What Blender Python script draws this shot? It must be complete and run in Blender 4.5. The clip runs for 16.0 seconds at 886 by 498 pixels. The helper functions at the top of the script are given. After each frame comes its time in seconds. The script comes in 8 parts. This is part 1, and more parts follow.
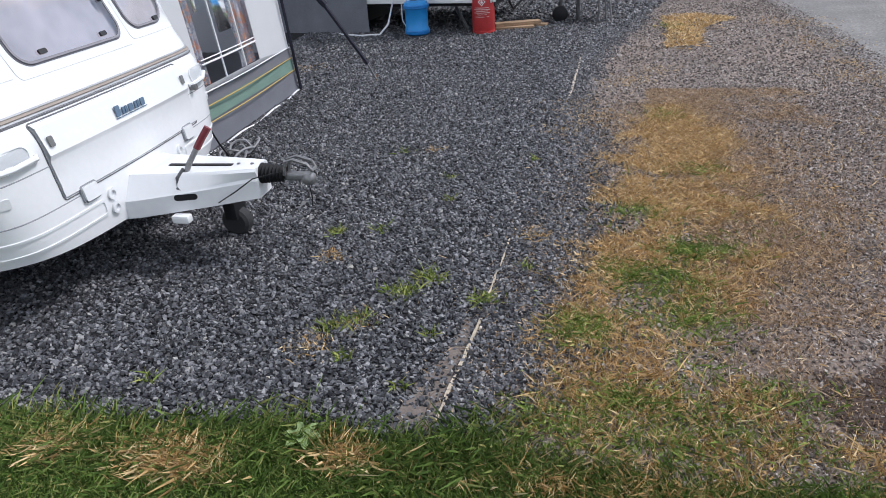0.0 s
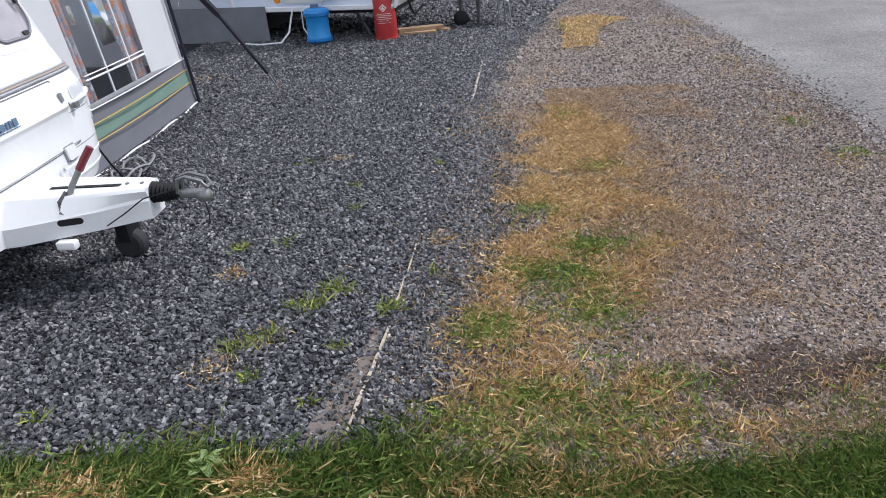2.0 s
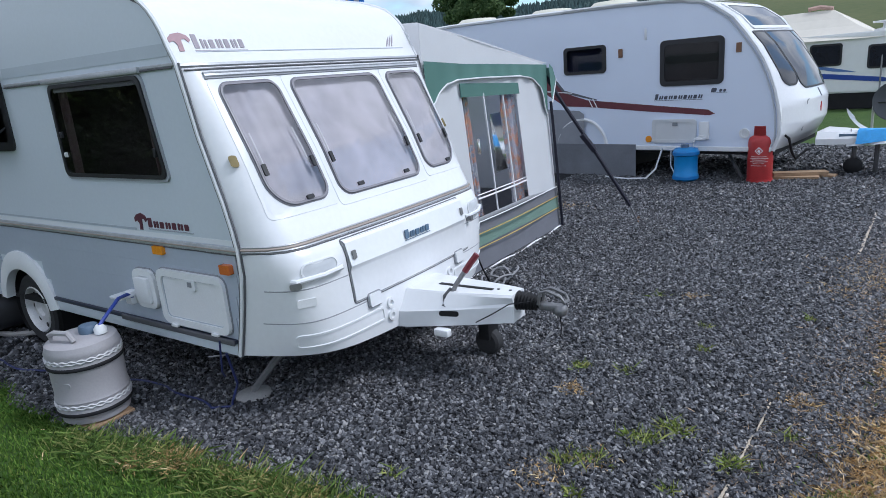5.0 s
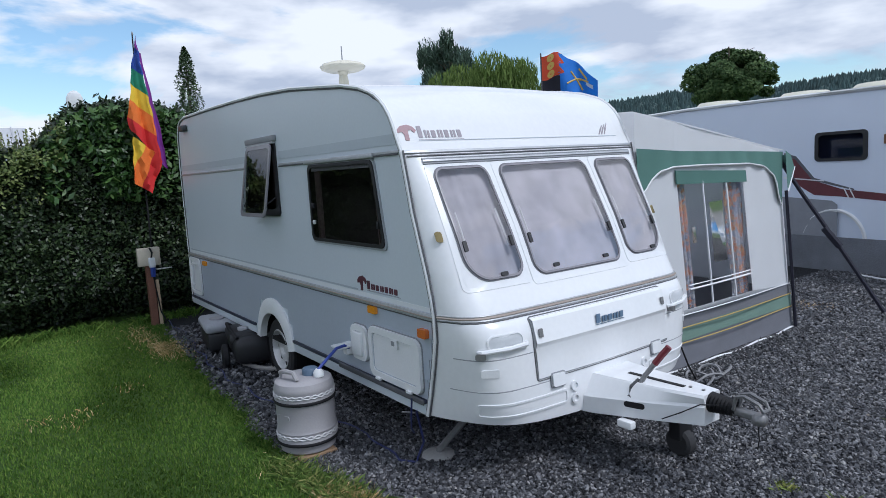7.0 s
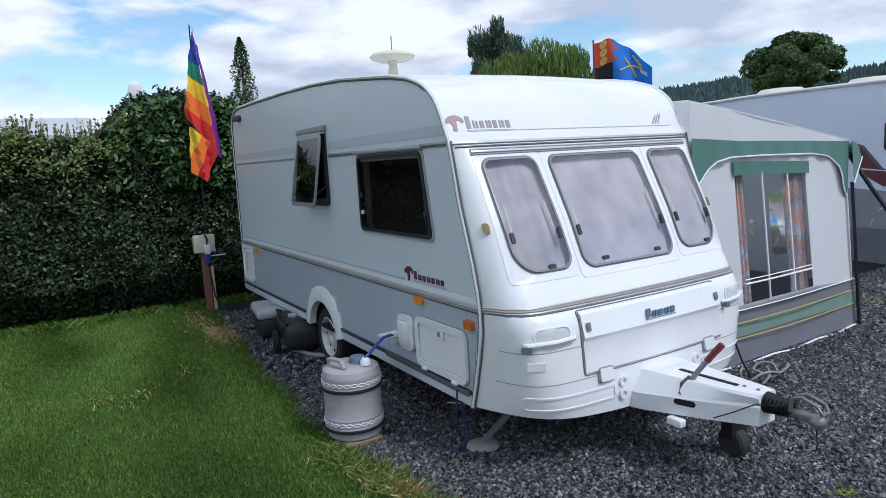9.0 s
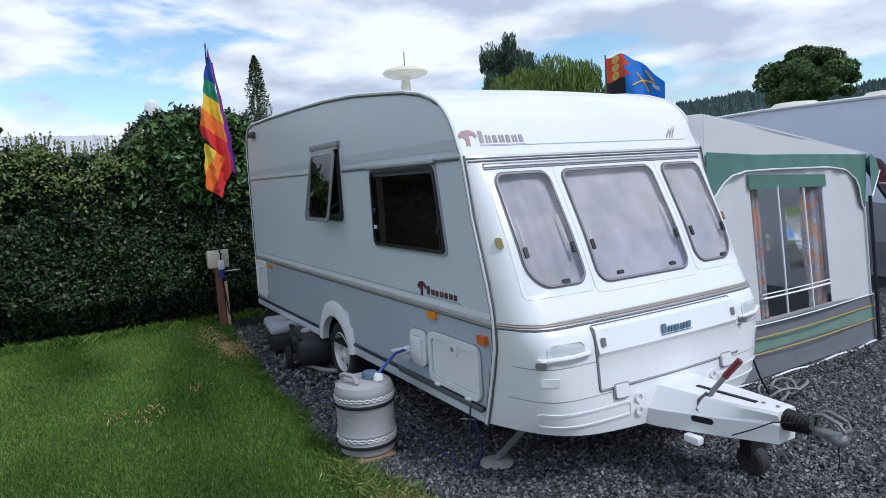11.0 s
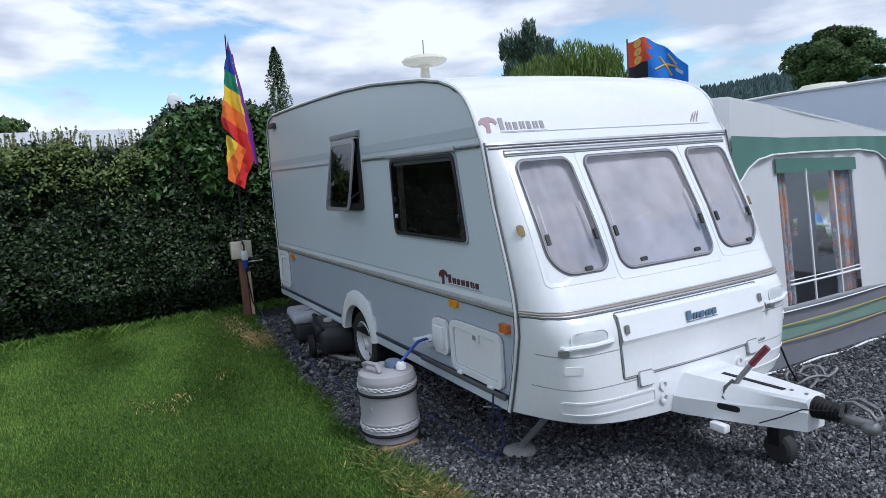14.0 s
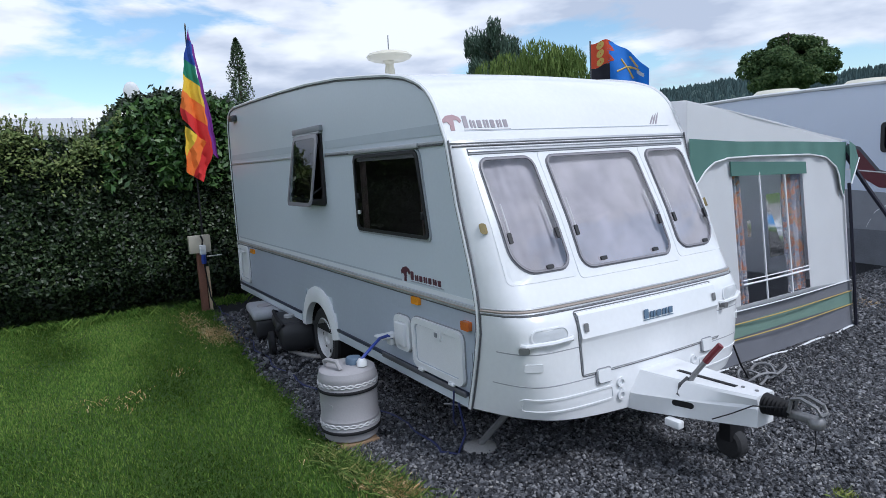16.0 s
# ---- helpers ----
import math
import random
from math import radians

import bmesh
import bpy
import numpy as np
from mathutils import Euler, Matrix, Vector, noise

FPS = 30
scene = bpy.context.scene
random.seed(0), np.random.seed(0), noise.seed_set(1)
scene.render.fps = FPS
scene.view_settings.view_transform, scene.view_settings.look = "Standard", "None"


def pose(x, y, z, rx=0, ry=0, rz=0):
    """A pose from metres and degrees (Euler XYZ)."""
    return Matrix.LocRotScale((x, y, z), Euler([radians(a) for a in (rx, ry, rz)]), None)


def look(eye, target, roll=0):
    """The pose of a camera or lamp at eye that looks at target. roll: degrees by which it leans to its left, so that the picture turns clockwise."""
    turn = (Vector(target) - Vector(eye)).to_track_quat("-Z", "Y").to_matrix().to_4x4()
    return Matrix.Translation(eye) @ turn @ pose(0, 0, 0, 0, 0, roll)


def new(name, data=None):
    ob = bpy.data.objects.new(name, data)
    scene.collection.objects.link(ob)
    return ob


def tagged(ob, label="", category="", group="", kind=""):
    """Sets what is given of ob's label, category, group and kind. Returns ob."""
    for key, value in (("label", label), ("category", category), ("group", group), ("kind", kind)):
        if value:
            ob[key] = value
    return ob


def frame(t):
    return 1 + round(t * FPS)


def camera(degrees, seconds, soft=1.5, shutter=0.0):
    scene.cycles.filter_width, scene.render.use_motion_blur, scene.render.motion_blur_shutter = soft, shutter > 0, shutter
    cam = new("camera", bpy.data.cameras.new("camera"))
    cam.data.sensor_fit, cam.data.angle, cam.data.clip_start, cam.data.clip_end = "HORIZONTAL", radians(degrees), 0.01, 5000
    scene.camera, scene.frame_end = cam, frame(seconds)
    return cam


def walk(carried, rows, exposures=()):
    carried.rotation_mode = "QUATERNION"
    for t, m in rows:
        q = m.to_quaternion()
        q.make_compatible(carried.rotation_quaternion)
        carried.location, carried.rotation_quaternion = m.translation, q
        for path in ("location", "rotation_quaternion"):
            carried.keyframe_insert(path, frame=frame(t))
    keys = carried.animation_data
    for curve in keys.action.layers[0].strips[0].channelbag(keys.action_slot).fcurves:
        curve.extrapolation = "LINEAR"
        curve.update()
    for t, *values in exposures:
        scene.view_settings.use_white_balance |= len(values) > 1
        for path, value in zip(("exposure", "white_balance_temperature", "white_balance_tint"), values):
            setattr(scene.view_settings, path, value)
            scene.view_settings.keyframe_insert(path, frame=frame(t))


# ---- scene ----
from mathutils.geometry import tessellate_polygon

cam = camera(69.1, 16.0, soft=0.5)
PATH = [
    (0, (2.705, -1.991, 1.758), (2.329, -0.272, 0.808), -3.7),
    (0.5, (2.768, -1.977, 1.758), (2.502, -0.234, 0.814), -3.0),
    (1, (2.798, -1.958, 1.755), (2.72, -0.203, 0.798), -2.5),
    (1.5, (2.8, -1.963, 1.76), (2.751, -0.205, 0.808), -2.7),
    (2, (2.796, -1.972, 1.763), (2.656, -0.218, 0.811), -3.7),
    (2.5, (2.793, -1.977, 1.771), (2.541, -0.222, 0.845), -4.7),
    (3, (2.784, -1.984, 1.779), (2.497, -0.213, 0.894), -4.7),
    (3.5, (2.761, -1.98, 1.782), (2.384, -0.206, 0.94), -5.2),
    (4, (2.718, -1.972, 1.788), (2.143, -0.238, 0.974), -5.0),
    (4.5, (2.697, -2.012, 1.811), (1.783, -0.367, 1.134), -5.1),
    (5, (2.74, -2.115, 1.813), (1.642, -0.526, 1.293), -4.7),
    (5.2, (2.748, -2.131, 1.812), (1.585, -0.589, 1.292), -3.7),
    (7.3, (3.009, -2.064, 1.86), (1.359, -0.956, 1.632), -3.4),
    (7.5, (2.999, -2.065, 1.865), (1.336, -0.981, 1.617), -3.5),
    (8, (2.992, -2.064, 1.872), (1.328, -0.988, 1.604), -3.6),
    (8.5, (2.99, -2.054, 1.869), (1.307, -1.008, 1.603), -3.6),
    (9, (2.987, -2.052, 1.866), (1.289, -1.031, 1.596), -3.3),
    (11.3, (2.973, -2.05, 1.861), (1.241, -1.07, 1.654), -3.8),
    (11.5, (2.972, -2.052, 1.865), (1.226, -1.099, 1.658), -4.2),
    (12, (2.977, -2.06, 1.858), (1.206, -1.161, 1.623), -4.1),
    (12.5, (2.972, -2.054, 1.855), (1.215, -1.132, 1.605), -4.3),
    (13, (2.968, -2.05, 1.858), (1.213, -1.125, 1.602), -4.2),
    (13.5, (2.964, -2.049, 1.853), (1.213, -1.117, 1.602), -4.2),
    (14, (2.965, -2.045, 1.855), (1.213, -1.112, 1.605), -4.3),
    (14.5, (2.96, -2.043, 1.856), (1.239, -1.057, 1.6), -3.9),
    (15, (2.956, -2.027, 1.851), (1.279, -0.975, 1.567), -3.4),
    (15.5, (2.955, -2.032, 1.851), (1.272, -0.993, 1.556), -3.1),
    (16, (2.965, -2.043, 1.857), (1.272, -1.012, 1.59), -3.2),
]
walk(cam, [(t, look(eye, target, roll)) for t, eye, target, roll in PATH],
     exposures=[(0, 0.12, 6050, 14), (0.8, 0.14, 6050, 14), (1.5, 0.52, 6100, 15), (2.3, 0.14, 6100, 15), (3.3, 0.08, 6000, 14), (4.0, 0.02, 5850, 12), (4.5, -0.04, 5800, 11), (5.0, -0.08, 5600, 12), (7.3, -0.29, 5680, 12), (8.5, -0.23, 5680, 12), (9.2, -0.20, 5680, 12), (16.0, -0.20, 5680, 12)])

# ---- world and sun ----
world = bpy.data.worlds.new("world")
scene.world = world
world.use_nodes = True
wn, wl = world.node_tree.nodes, world.node_tree.links
wn.clear()
w_out = wn.new("ShaderNodeOutputWorld")
w_bg = wn.new("ShaderNodeBackground")
w_sky = wn.new("ShaderNodeTexSky")
w_sky.sky_type = "NISHITA"
w_sky.sun_disc = False
SUN_EL, SUN_AZ = 50.0, 22.0          # degrees; azimuth from +x towards +y
w_sky.sun_elevation = radians(SUN_EL)
w_sky.sun_rotation = radians(90.0 - SUN_AZ)
w_sky.air_density, w_sky.dust_density, w_sky.ozone_density = 1.0, 0.6, 1.5
w_co = wn.new("ShaderNodeTexCoord")
w_map = wn.new("ShaderNodeMapping")
w_map.inputs["Location"].default_value = (3.15, 1.4, 0.35)
w_map.inputs["Scale"].default_value = (1.0, 1.0, 3.2)
wl.new(w_co.outputs["Generated"], w_map.inputs["Vector"])
w_n1 = wn.new("ShaderNodeTexNoise")
w_n1.inputs["Scale"].default_value = 2.3
w_n1.inputs["Detail"].default_value = 7.0
w_n1.inputs["Roughness"].default_value = 0.55
w_n1.inputs["Distortion"].default_value = 0.25
wl.new(w_map.outputs["Vector"], w_n1.inputs["Vector"])
w_ramp = wn.new("ShaderNodeValToRGB")
w_ramp.color_ramp.elements[0].position, w_ramp.color_ramp.elements[1].position = 0.395, 0.462
wl.new(w_n1.outputs["Fac"], w_ramp.inputs["Fac"])
w_n2 = wn.new("ShaderNodeTexNoise")
w_n2.inputs["Scale"].default_value = 5.0
w_n2.inputs["Detail"].default_value = 5.0
wl.new(w_map.outputs["Vector"], w_n2.inputs["Vector"])
w_cl = wn.new("ShaderNodeValToRGB")
w_cl.color_ramp.elements[0].position, w_cl.color_ramp.elements[1].position = 0.38, 0.58
w_cl.color_ramp.elements[0].color = (6.0, 6.5, 7.3, 1)
w_cl.color_ramp.elements[1].color = (10.9, 10.9, 10.7, 1)
wl.new(w_n2.outputs["Fac"], w_cl.inputs["Fac"])
w_blue = wn.new("ShaderNodeMix")
w_blue.data_type, w_blue.blend_type = "RGBA", "MULTIPLY"
w_blue.inputs[0].default_value = 1.0
w_blue.inputs[7].default_value = (1.7, 1.75, 1.6, 1)
wl.new(w_sky.outputs["Color"], w_blue.inputs[6])
w_mix = wn.new("ShaderNodeMix")
w_mix.data_type = "RGBA"
wl.new(w_ramp.outputs["Color"], w_mix.inputs[0])
wl.new(w_blue.outputs[2], w_mix.inputs[6])
wl.new(w_cl.outputs["Color"], w_mix.inputs[7])
wl.new(w_mix.outputs[2], w_bg.inputs["Color"])
w_bg.inputs["Strength"].default_value = 0.105
wl.new(w_bg.outputs[0], w_out.inputs["Surface"])

sun_data = bpy.data.lights.new("sun", "SUN")
sun_data.energy, sun_data.angle, sun_data.color = 2.5, radians(12), (1.0, 0.96, 0.9)
sun = new("sun", sun_data)
sd = Vector((math.cos(radians(SUN_EL)) * math.cos(radians(SUN_AZ)), math.cos(radians(SUN_EL)) * math.sin(radians(SUN_AZ)), math.sin(radians(SUN_EL))))
sun.matrix_world = look(tuple(sd * 60), (0, 0, 0))
scene.view_settings.exposure = 0.0

# ---- materials ----
MATS = {}


def mat(name, col, rough=0.5, metal=0.0, var=0.12, scale=6.0, fine=90.0, bump=0.0, island=0.0, rnd=0.0, spec=0.5, col2=None, coat=0.0, trans=0.0, detail=4.0, lucent=0.0):
    """A procedural material with a coarse and a fine variation of colour, and relief."""
    if name in MATS:
        return MATS[name]
    m = bpy.data.materials.new(name)
    m.use_nodes = True
    n, l = m.node_tree.nodes, m.node_tree.links
    b = n["Principled BSDF"]
    b.inputs["Roughness"].default_value, b.inputs["Metallic"].default_value = rough, metal
    b.inputs["Specular IOR Level"].default_value = spec
    b.inputs["Coat Weight"].default_value = coat
    b.inputs["Transmission Weight"].default_value = trans
    co = n.new("ShaderNodeTexCoord")
    big = n.new("ShaderNodeTexNoise")
    big.inputs["Scale"].default_value, big.inputs["Detail"].default_value = scale, detail
    small = n.new("ShaderNodeTexNoise")
    small.inputs["Scale"].default_value, small.inputs["Detail"].default_value = fine, 3.0
    l.new(co.outputs["Object"], big.inputs["Vector"])
    l.new(co.outputs["Object"], small.inputs["Vector"])
    mean = n.new("ShaderNodeMath")
    mean.operation = "ADD"
    l.new(big.outputs["Fac"], mean.inputs[0])
    l.new(small.outputs["Fac"], mean.inputs[1])
    last = mean.outputs[0]
    if island or rnd:
        src = n.new("ShaderNodeNewGeometry").outputs["Random Per Island"] if island else n.new("ShaderNodeObjectInfo").outputs["Random"]
        k = n.new("ShaderNodeMath")
        k.operation = "MULTIPLY_ADD"
        k.inputs[1].default_value = 2.0 * (island or rnd)
        l.new(src, k.inputs[0])
        off = n.new("ShaderNodeMath")
        off.operation = "ADD"
        off.inputs[1].default_value = -(island or rnd)
        l.new(last, off.inputs[0])
        l.new(off.outputs[0], k.inputs[2])
        last = k.outputs[0]
    ramp = n.new("ShaderNodeMapRange")
    ramp.inputs["From Min"].default_value, ramp.inputs["From Max"].default_value = 0.6, 1.4
    l.new(last, ramp.inputs["Value"])
    mix = n.new("ShaderNodeMix")
    mix.data_type = "RGBA"
    a = tuple(c * (1 - var) for c in col)
    z = col2 or tuple(min(1.0, c * (1 + var)) for c in col)
    mix.inputs[6].default_value, mix.inputs[7].default_value = (*a, 1), (*z, 1)
    l.new(ramp.outputs["Result"], mix.inputs[0])
    l.new(mix.outputs[2], b.inputs["Base Color"])
    if bump:
        bp = n.new("ShaderNodeBump")
        bp.inputs["Strength"].default_value, bp.inputs["Distance"].default_value = 0.6, bump
        l.new(small.outputs["Fac"], bp.inputs["Height"])
        l.new(bp.outputs["Normal"], b.inputs["Normal"])
    if lucent:
        tr, ms = n.new("ShaderNodeBsdfTranslucent"), n.new("ShaderNodeMixShader")
        ms.inputs[0].default_value = lucent
        l.new(mix.outputs[2], tr.inputs["Color"])
        l.new(b.outputs[0], ms.inputs[1])
        l.new(tr.outputs[0], ms.inputs[2])
        l.new(ms.outputs[0], n["Material Output"].inputs["Surface"])
    MATS[name] = m
    return m


def ramp_mat(name, stops, scale, rough=0.9, bump=0.004, fine=120.0, island=False, detail=6.0, spec=0.3, fine_mix=0.45):
    """A material whose colour runs through several stops by noise (or at random per piece)."""
    m = bpy.data.materials.new(name)
    m.use_nodes = True
    n, l = m.node_tree.nodes, m.node_tree.links
    b = n["Principled BSDF"]
    b.inputs["Roughness"].default_value = rough
    b.inputs["Specular IOR Level"].default_value = spec
    co = n.new("ShaderNodeTexCoord")
    big = n.new("ShaderNodeTexNoise")
    big.inputs["Scale"].default_value, big.inputs["Detail"].default_value = scale, detail
    big.inputs["Roughness"].default_value = 0.65
    small = n.new("ShaderNodeTexNoise")
    small.inputs["Scale"].default_value, small.inputs["Detail"].default_value = fine, 4.0
    l.new(co.outputs["Object"], big.inputs["Vector"])
    l.new(co.outputs["Object"], small.inputs["Vector"])
    mx = n.new("ShaderNodeMix")
    mx.inputs[0].default_value = fine_mix
    if island:
        l.new(n.new("ShaderNodeNewGeometry").outputs["Random Per Island"], mx.inputs[2])
        l.new(big.outputs["Fac"], mx.inputs[3])
    else:
        l.new(big.outputs["Fac"], mx.inputs[2])
        l.new(small.outputs["Fac"], mx.inputs[3])
    rp = n.new("ShaderNodeValToRGB")
    while len(rp.color_ramp.elements) < len(stops):
        rp.color_ramp.elements.new(0.5)
    for e, (p, c) in zip(rp.color_ramp.elements, stops):
        e.position, e.color = p, (*c, 1)
    l.new(mx.outputs[0], rp.inputs["Fac"])
    l.new(rp.outputs["Color"], b.inputs["Base Color"])
    bp = n.new("ShaderNodeBump")
    bp.inputs["Strength"].default_value, bp.inputs["Distance"].default_value = 0.7, bump
    l.new(small.outputs["Fac"], bp.inputs["Height"])
    l.new(bp.outputs["Normal"], b.inputs["Normal"])
    MATS[name] = m
    return m


def glass_mat(name, tint, rough=0.02, ior=1.45):
    m = bpy.data.materials.new(name)
    m.use_nodes = True
    b = m.node_tree.nodes["Principled BSDF"]
    b.inputs["Base Color"].default_value = (*tint, 1)
    b.inputs["Roughness"].default_value = rough
    b.inputs["Transmission Weight"].default_value = 1.0
    b.inputs["IOR"].default_value = ior
    MATS[name] = m
    return m


M_GEL = mat("white_gelcoat", (0.74, 0.75, 0.765), 0.22, var=0.035, scale=2.0, fine=30, coat=0.3)
# aluminium paint, both tones darkened to carry the shade on the side wall
M_SIDE = mat("shade_toned_aluminium", (0.59, 0.64, 0.69), 0.32, var=0.035, scale=1.5, fine=40, bump=0.0006)
M_SIDE2 = mat("shade_toned_aluminium_lower", (0.40, 0.44, 0.51), 0.34, var=0.05, scale=1.5, fine=40, bump=0.0006)
M_ALU = mat("aluminium_trim", (0.46, 0.47, 0.49), 0.45, 0.5, var=0.15)
M_TRIM = mat("grey_trim", (0.25, 0.26, 0.28), 0.5, var=0.1)
M_GREYSTRIPE = mat("grey_stripe_vinyl", (0.40, 0.44, 0.49), 0.45, var=0.05)
M_BEIGE = mat("beige_trim", (0.34, 0.29, 0.25), 0.5, var=0.08)
M_BLACK = mat("black_rubber", (0.012, 0.012, 0.014), 0.65, var=0.3, spec=0.3)
M_PLASTIC = mat("black_plastic", (0.016, 0.016, 0.019), 0.5, var=0.2)
M_GASKET = mat("window_gasket", (0.10, 0.10, 0.11), 0.45, var=0.2)
M_CLEARFRAME = mat("acrylic_edge", (0.24, 0.23, 0.25), 0.25, var=0.1)
M_NAVY = mat("navy_vinyl", (0.03, 0.035, 0.06), 0.4, var=0.2)
M_WHITEPL = mat("white_plastic", (0.74, 0.75, 0.76), 0.35, var=0.05)
M_ORANGE = mat("orange_lens", (0.75, 0.28, 0.02), 0.2, var=0.15)
M_RED_LENS = mat("amber_red_lens", (0.55, 0.14, 0.03), 0.2, var=0.15)
M_YELLOW = mat("aged_clear_lens", (0.27, 0.21, 0.09), 0.3, var=0.15)
M_STEEL = mat("galvanised_steel", (0.24, 0.24, 0.245), 0.5, 0.7, var=0.2, fine=60)
M_DARKSTEEL = mat("dark_steel", (0.10, 0.10, 0.105), 0.45, 0.7, var=0.3)
M_MAROON = mat("maroon_plastic", (0.16, 0.02, 0.03), 0.45, var=0.2)
M_TYRE = mat("tyre_rubber", (0.022, 0.022, 0.024), 0.8, var=0.3, bump=0.002)
M_RIM = mat("silver_wheel_rim", (0.60, 0.60, 0.60), 0.4, 0.3, var=0.15)
M_GLASS = glass_mat("tinted_acrylic", (0.60, 0.60, 0.64), 0.03, 1.85)
M_GLASS_DARK = glass_mat("dark_acrylic", (0.20, 0.20, 0.22))
# pale curtain cloth with the panes' milky sky reflection mixed into its colour
M_CURTAIN = mat("curtain_sky_sheen", (0.52, 0.51, 0.55), 0.9, var=0.24, scale=1.5, fine=6)
# dark tone standing for the unlit rooms behind the windows
M_INSIDE = mat("unlit_interior_tone", (0.10, 0.085, 0.08), 0.9, var=0.3)
M_TEXT = mat("maroon_lettering", (0.10, 0.03, 0.05), 0.4, var=0.1)
M_TEXT2 = mat("grey_lettering", (0.30, 0.27, 0.30), 0.4, var=0.1)
M_TEXT3 = mat("blue_grey_lettering", (0.10, 0.16, 0.24), 0.35, var=0.1)
M_GREYTUB = mat("grey_polythene", (0.335, 0.325, 0.34), 0.5, var=0.07, scale=5, bump=0.0008)
M_WHITEBAND = mat("ribbed_pale_band", (0.47, 0.47, 0.48), 0.5, var=0.06)
M_BLUECAP = mat("blue_grey_cap", (0.10, 0.15, 0.22), 0.45, var=0.1)
M_BLUEHOSE = mat("blue_hose", (0.03, 0.06, 0.32), 0.4, var=0.2)
M_BLUETUB = mat("blue_polythene", (0.02, 0.25, 0.62), 0.4, var=0.12)
M_REDGAS = mat("red_gas_paint", (0.42, 0.035, 0.035), 0.45, var=0.25, scale=9, fine=70)
M_WOOD = mat("weathered_wood", (0.30, 0.20, 0.12), 0.8, var=0.3, scale=7, fine=60, bump=0.002)
M_REDWOOD = mat("red_brown_post", (0.20, 0.09, 0.06), 0.8, var=0.3, bump=0.002)
M_AWN_GREY = mat("pale_grey_awning_cloth", (0.76, 0.77, 0.79), 0.8, var=0.05, scale=2.5, bump=0.001, fine=200, lucent=0.3)
M_AWN_GREEN = mat("green_awning_cloth", (0.08, 0.175, 0.15), 0.75, var=0.1, scale=4, bump=0.001)
M_AWN_GREEN2 = mat("sage_awning_cloth", (0.16, 0.25, 0.21), 0.75, var=0.1, scale=4)
M_AWN_DARK = mat("dark_grey_pvc", (0.17, 0.175, 0.20), 0.55, var=0.12, scale=5)
M_AWN_WHITE = mat("white_piping", (0.75, 0.76, 0.78), 0.6, var=0.05)
M_YELLOWPIPE = mat("yellow_piping", (0.42, 0.30, 0.09), 0.6, var=0.1)
M_STRAP = mat("black_webbing", (0.012, 0.012, 0.025), 0.8, var=0.3)
# white side with the blue of reflected sky put into its colour
M_CH_SIDE = mat("white_paint_sky_tint", (0.69, 0.75, 0.87), 0.25, var=0.03, scale=1.5)
M_CH_DARK = mat("maroon_graphite_vinyl", (0.13, 0.035, 0.045), 0.35, var=0.3, scale=2)
M_HEDGE = ramp_mat("hedge_leaf", [(0.12, (0.004, 0.009, 0.003)), (0.52, (0.017, 0.034, 0.011)), (0.80, (0.046, 0.076, 0.026)), (0.97, (0.13, 0.16, 0.068))], 1.6, 0.45, 0.001, island=True, spec=0.35, fine_mix=0.30)
M_HEDGE_IN = mat("hedge_inner_shade", (0.008, 0.013, 0.006), 0.95, var=0.4, scale=8, fine=40, bump=0.03)
M_TREE = ramp_mat("tree_leaf", [(0.0, (0.026, 0.055, 0.022)), (0.55, (0.075, 0.125, 0.048)), (1.0, (0.17, 0.22, 0.085))], 0.5, 0.8, 0.001, island=True, fine_mix=0.4, spec=0.15)
M_WILLOW = ramp_mat("willow_leaf", [(0.0, (0.055, 0.10, 0.024)), (0.6, (0.14, 0.20, 0.055)), (1.0, (0.22, 0.27, 0.09))], 0.5, 0.85, 0.001, island=True, fine_mix=0.4, spec=0.1)
M_BARK = mat("bark", (0.09, 0.07, 0.05), 0.9, var=0.4, bump=0.01)
# bluish base colour holds the haze of distance over the hills
M_HILL = ramp_mat("hazed_far_wood", [(0.3, (0.035, 0.062, 0.065)), (0.5, (0.050, 0.082, 0.080)), (0.7, (0.07, 0.11, 0.085))], 0.02, 1.0, 0.5, fine=0.09)
M_FIELD = ramp_mat("far_field", [(0.3, (0.055, 0.080, 0.025)), (0.7, (0.105, 0.115, 0.045))], 0.03, 1.0, 0.1, fine=0.5)

# ---- building helpers ----


def mesh_from(bm, name, material):
    bmesh.ops.recalc_face_normals(bm, faces=bm.faces)
    me = bpy.data.meshes.new(name)
    bm.to_mesh(me)
    bm.free()
    for mm in (material if isinstance(material, (list, tuple)) else [material]):
        me.materials.append(mm)
    return me


def part(name, bm, material, parent=None, label="", smooth=True):
    me = mesh_from(bm, name, material)
    ob = new(name, me)
    if smooth:
        me.polygons.foreach_set("use_smooth", [True] * len(me.polygons))
        me.set_sharp_from_angle(angle=radians(38))
    if parent:
        ob.parent = parent
    if label:
        tagged(ob, label)
    return ob


def thing(name, label, category, place=(0, 0, 0), turn=0.0, group="", kind=""):
    ob = new(name)
    ob.empty_display_size = 0.1
    ob.matrix_world = pose(*place, 0, 0, turn)
    return tagged(ob, label, category, group, kind)


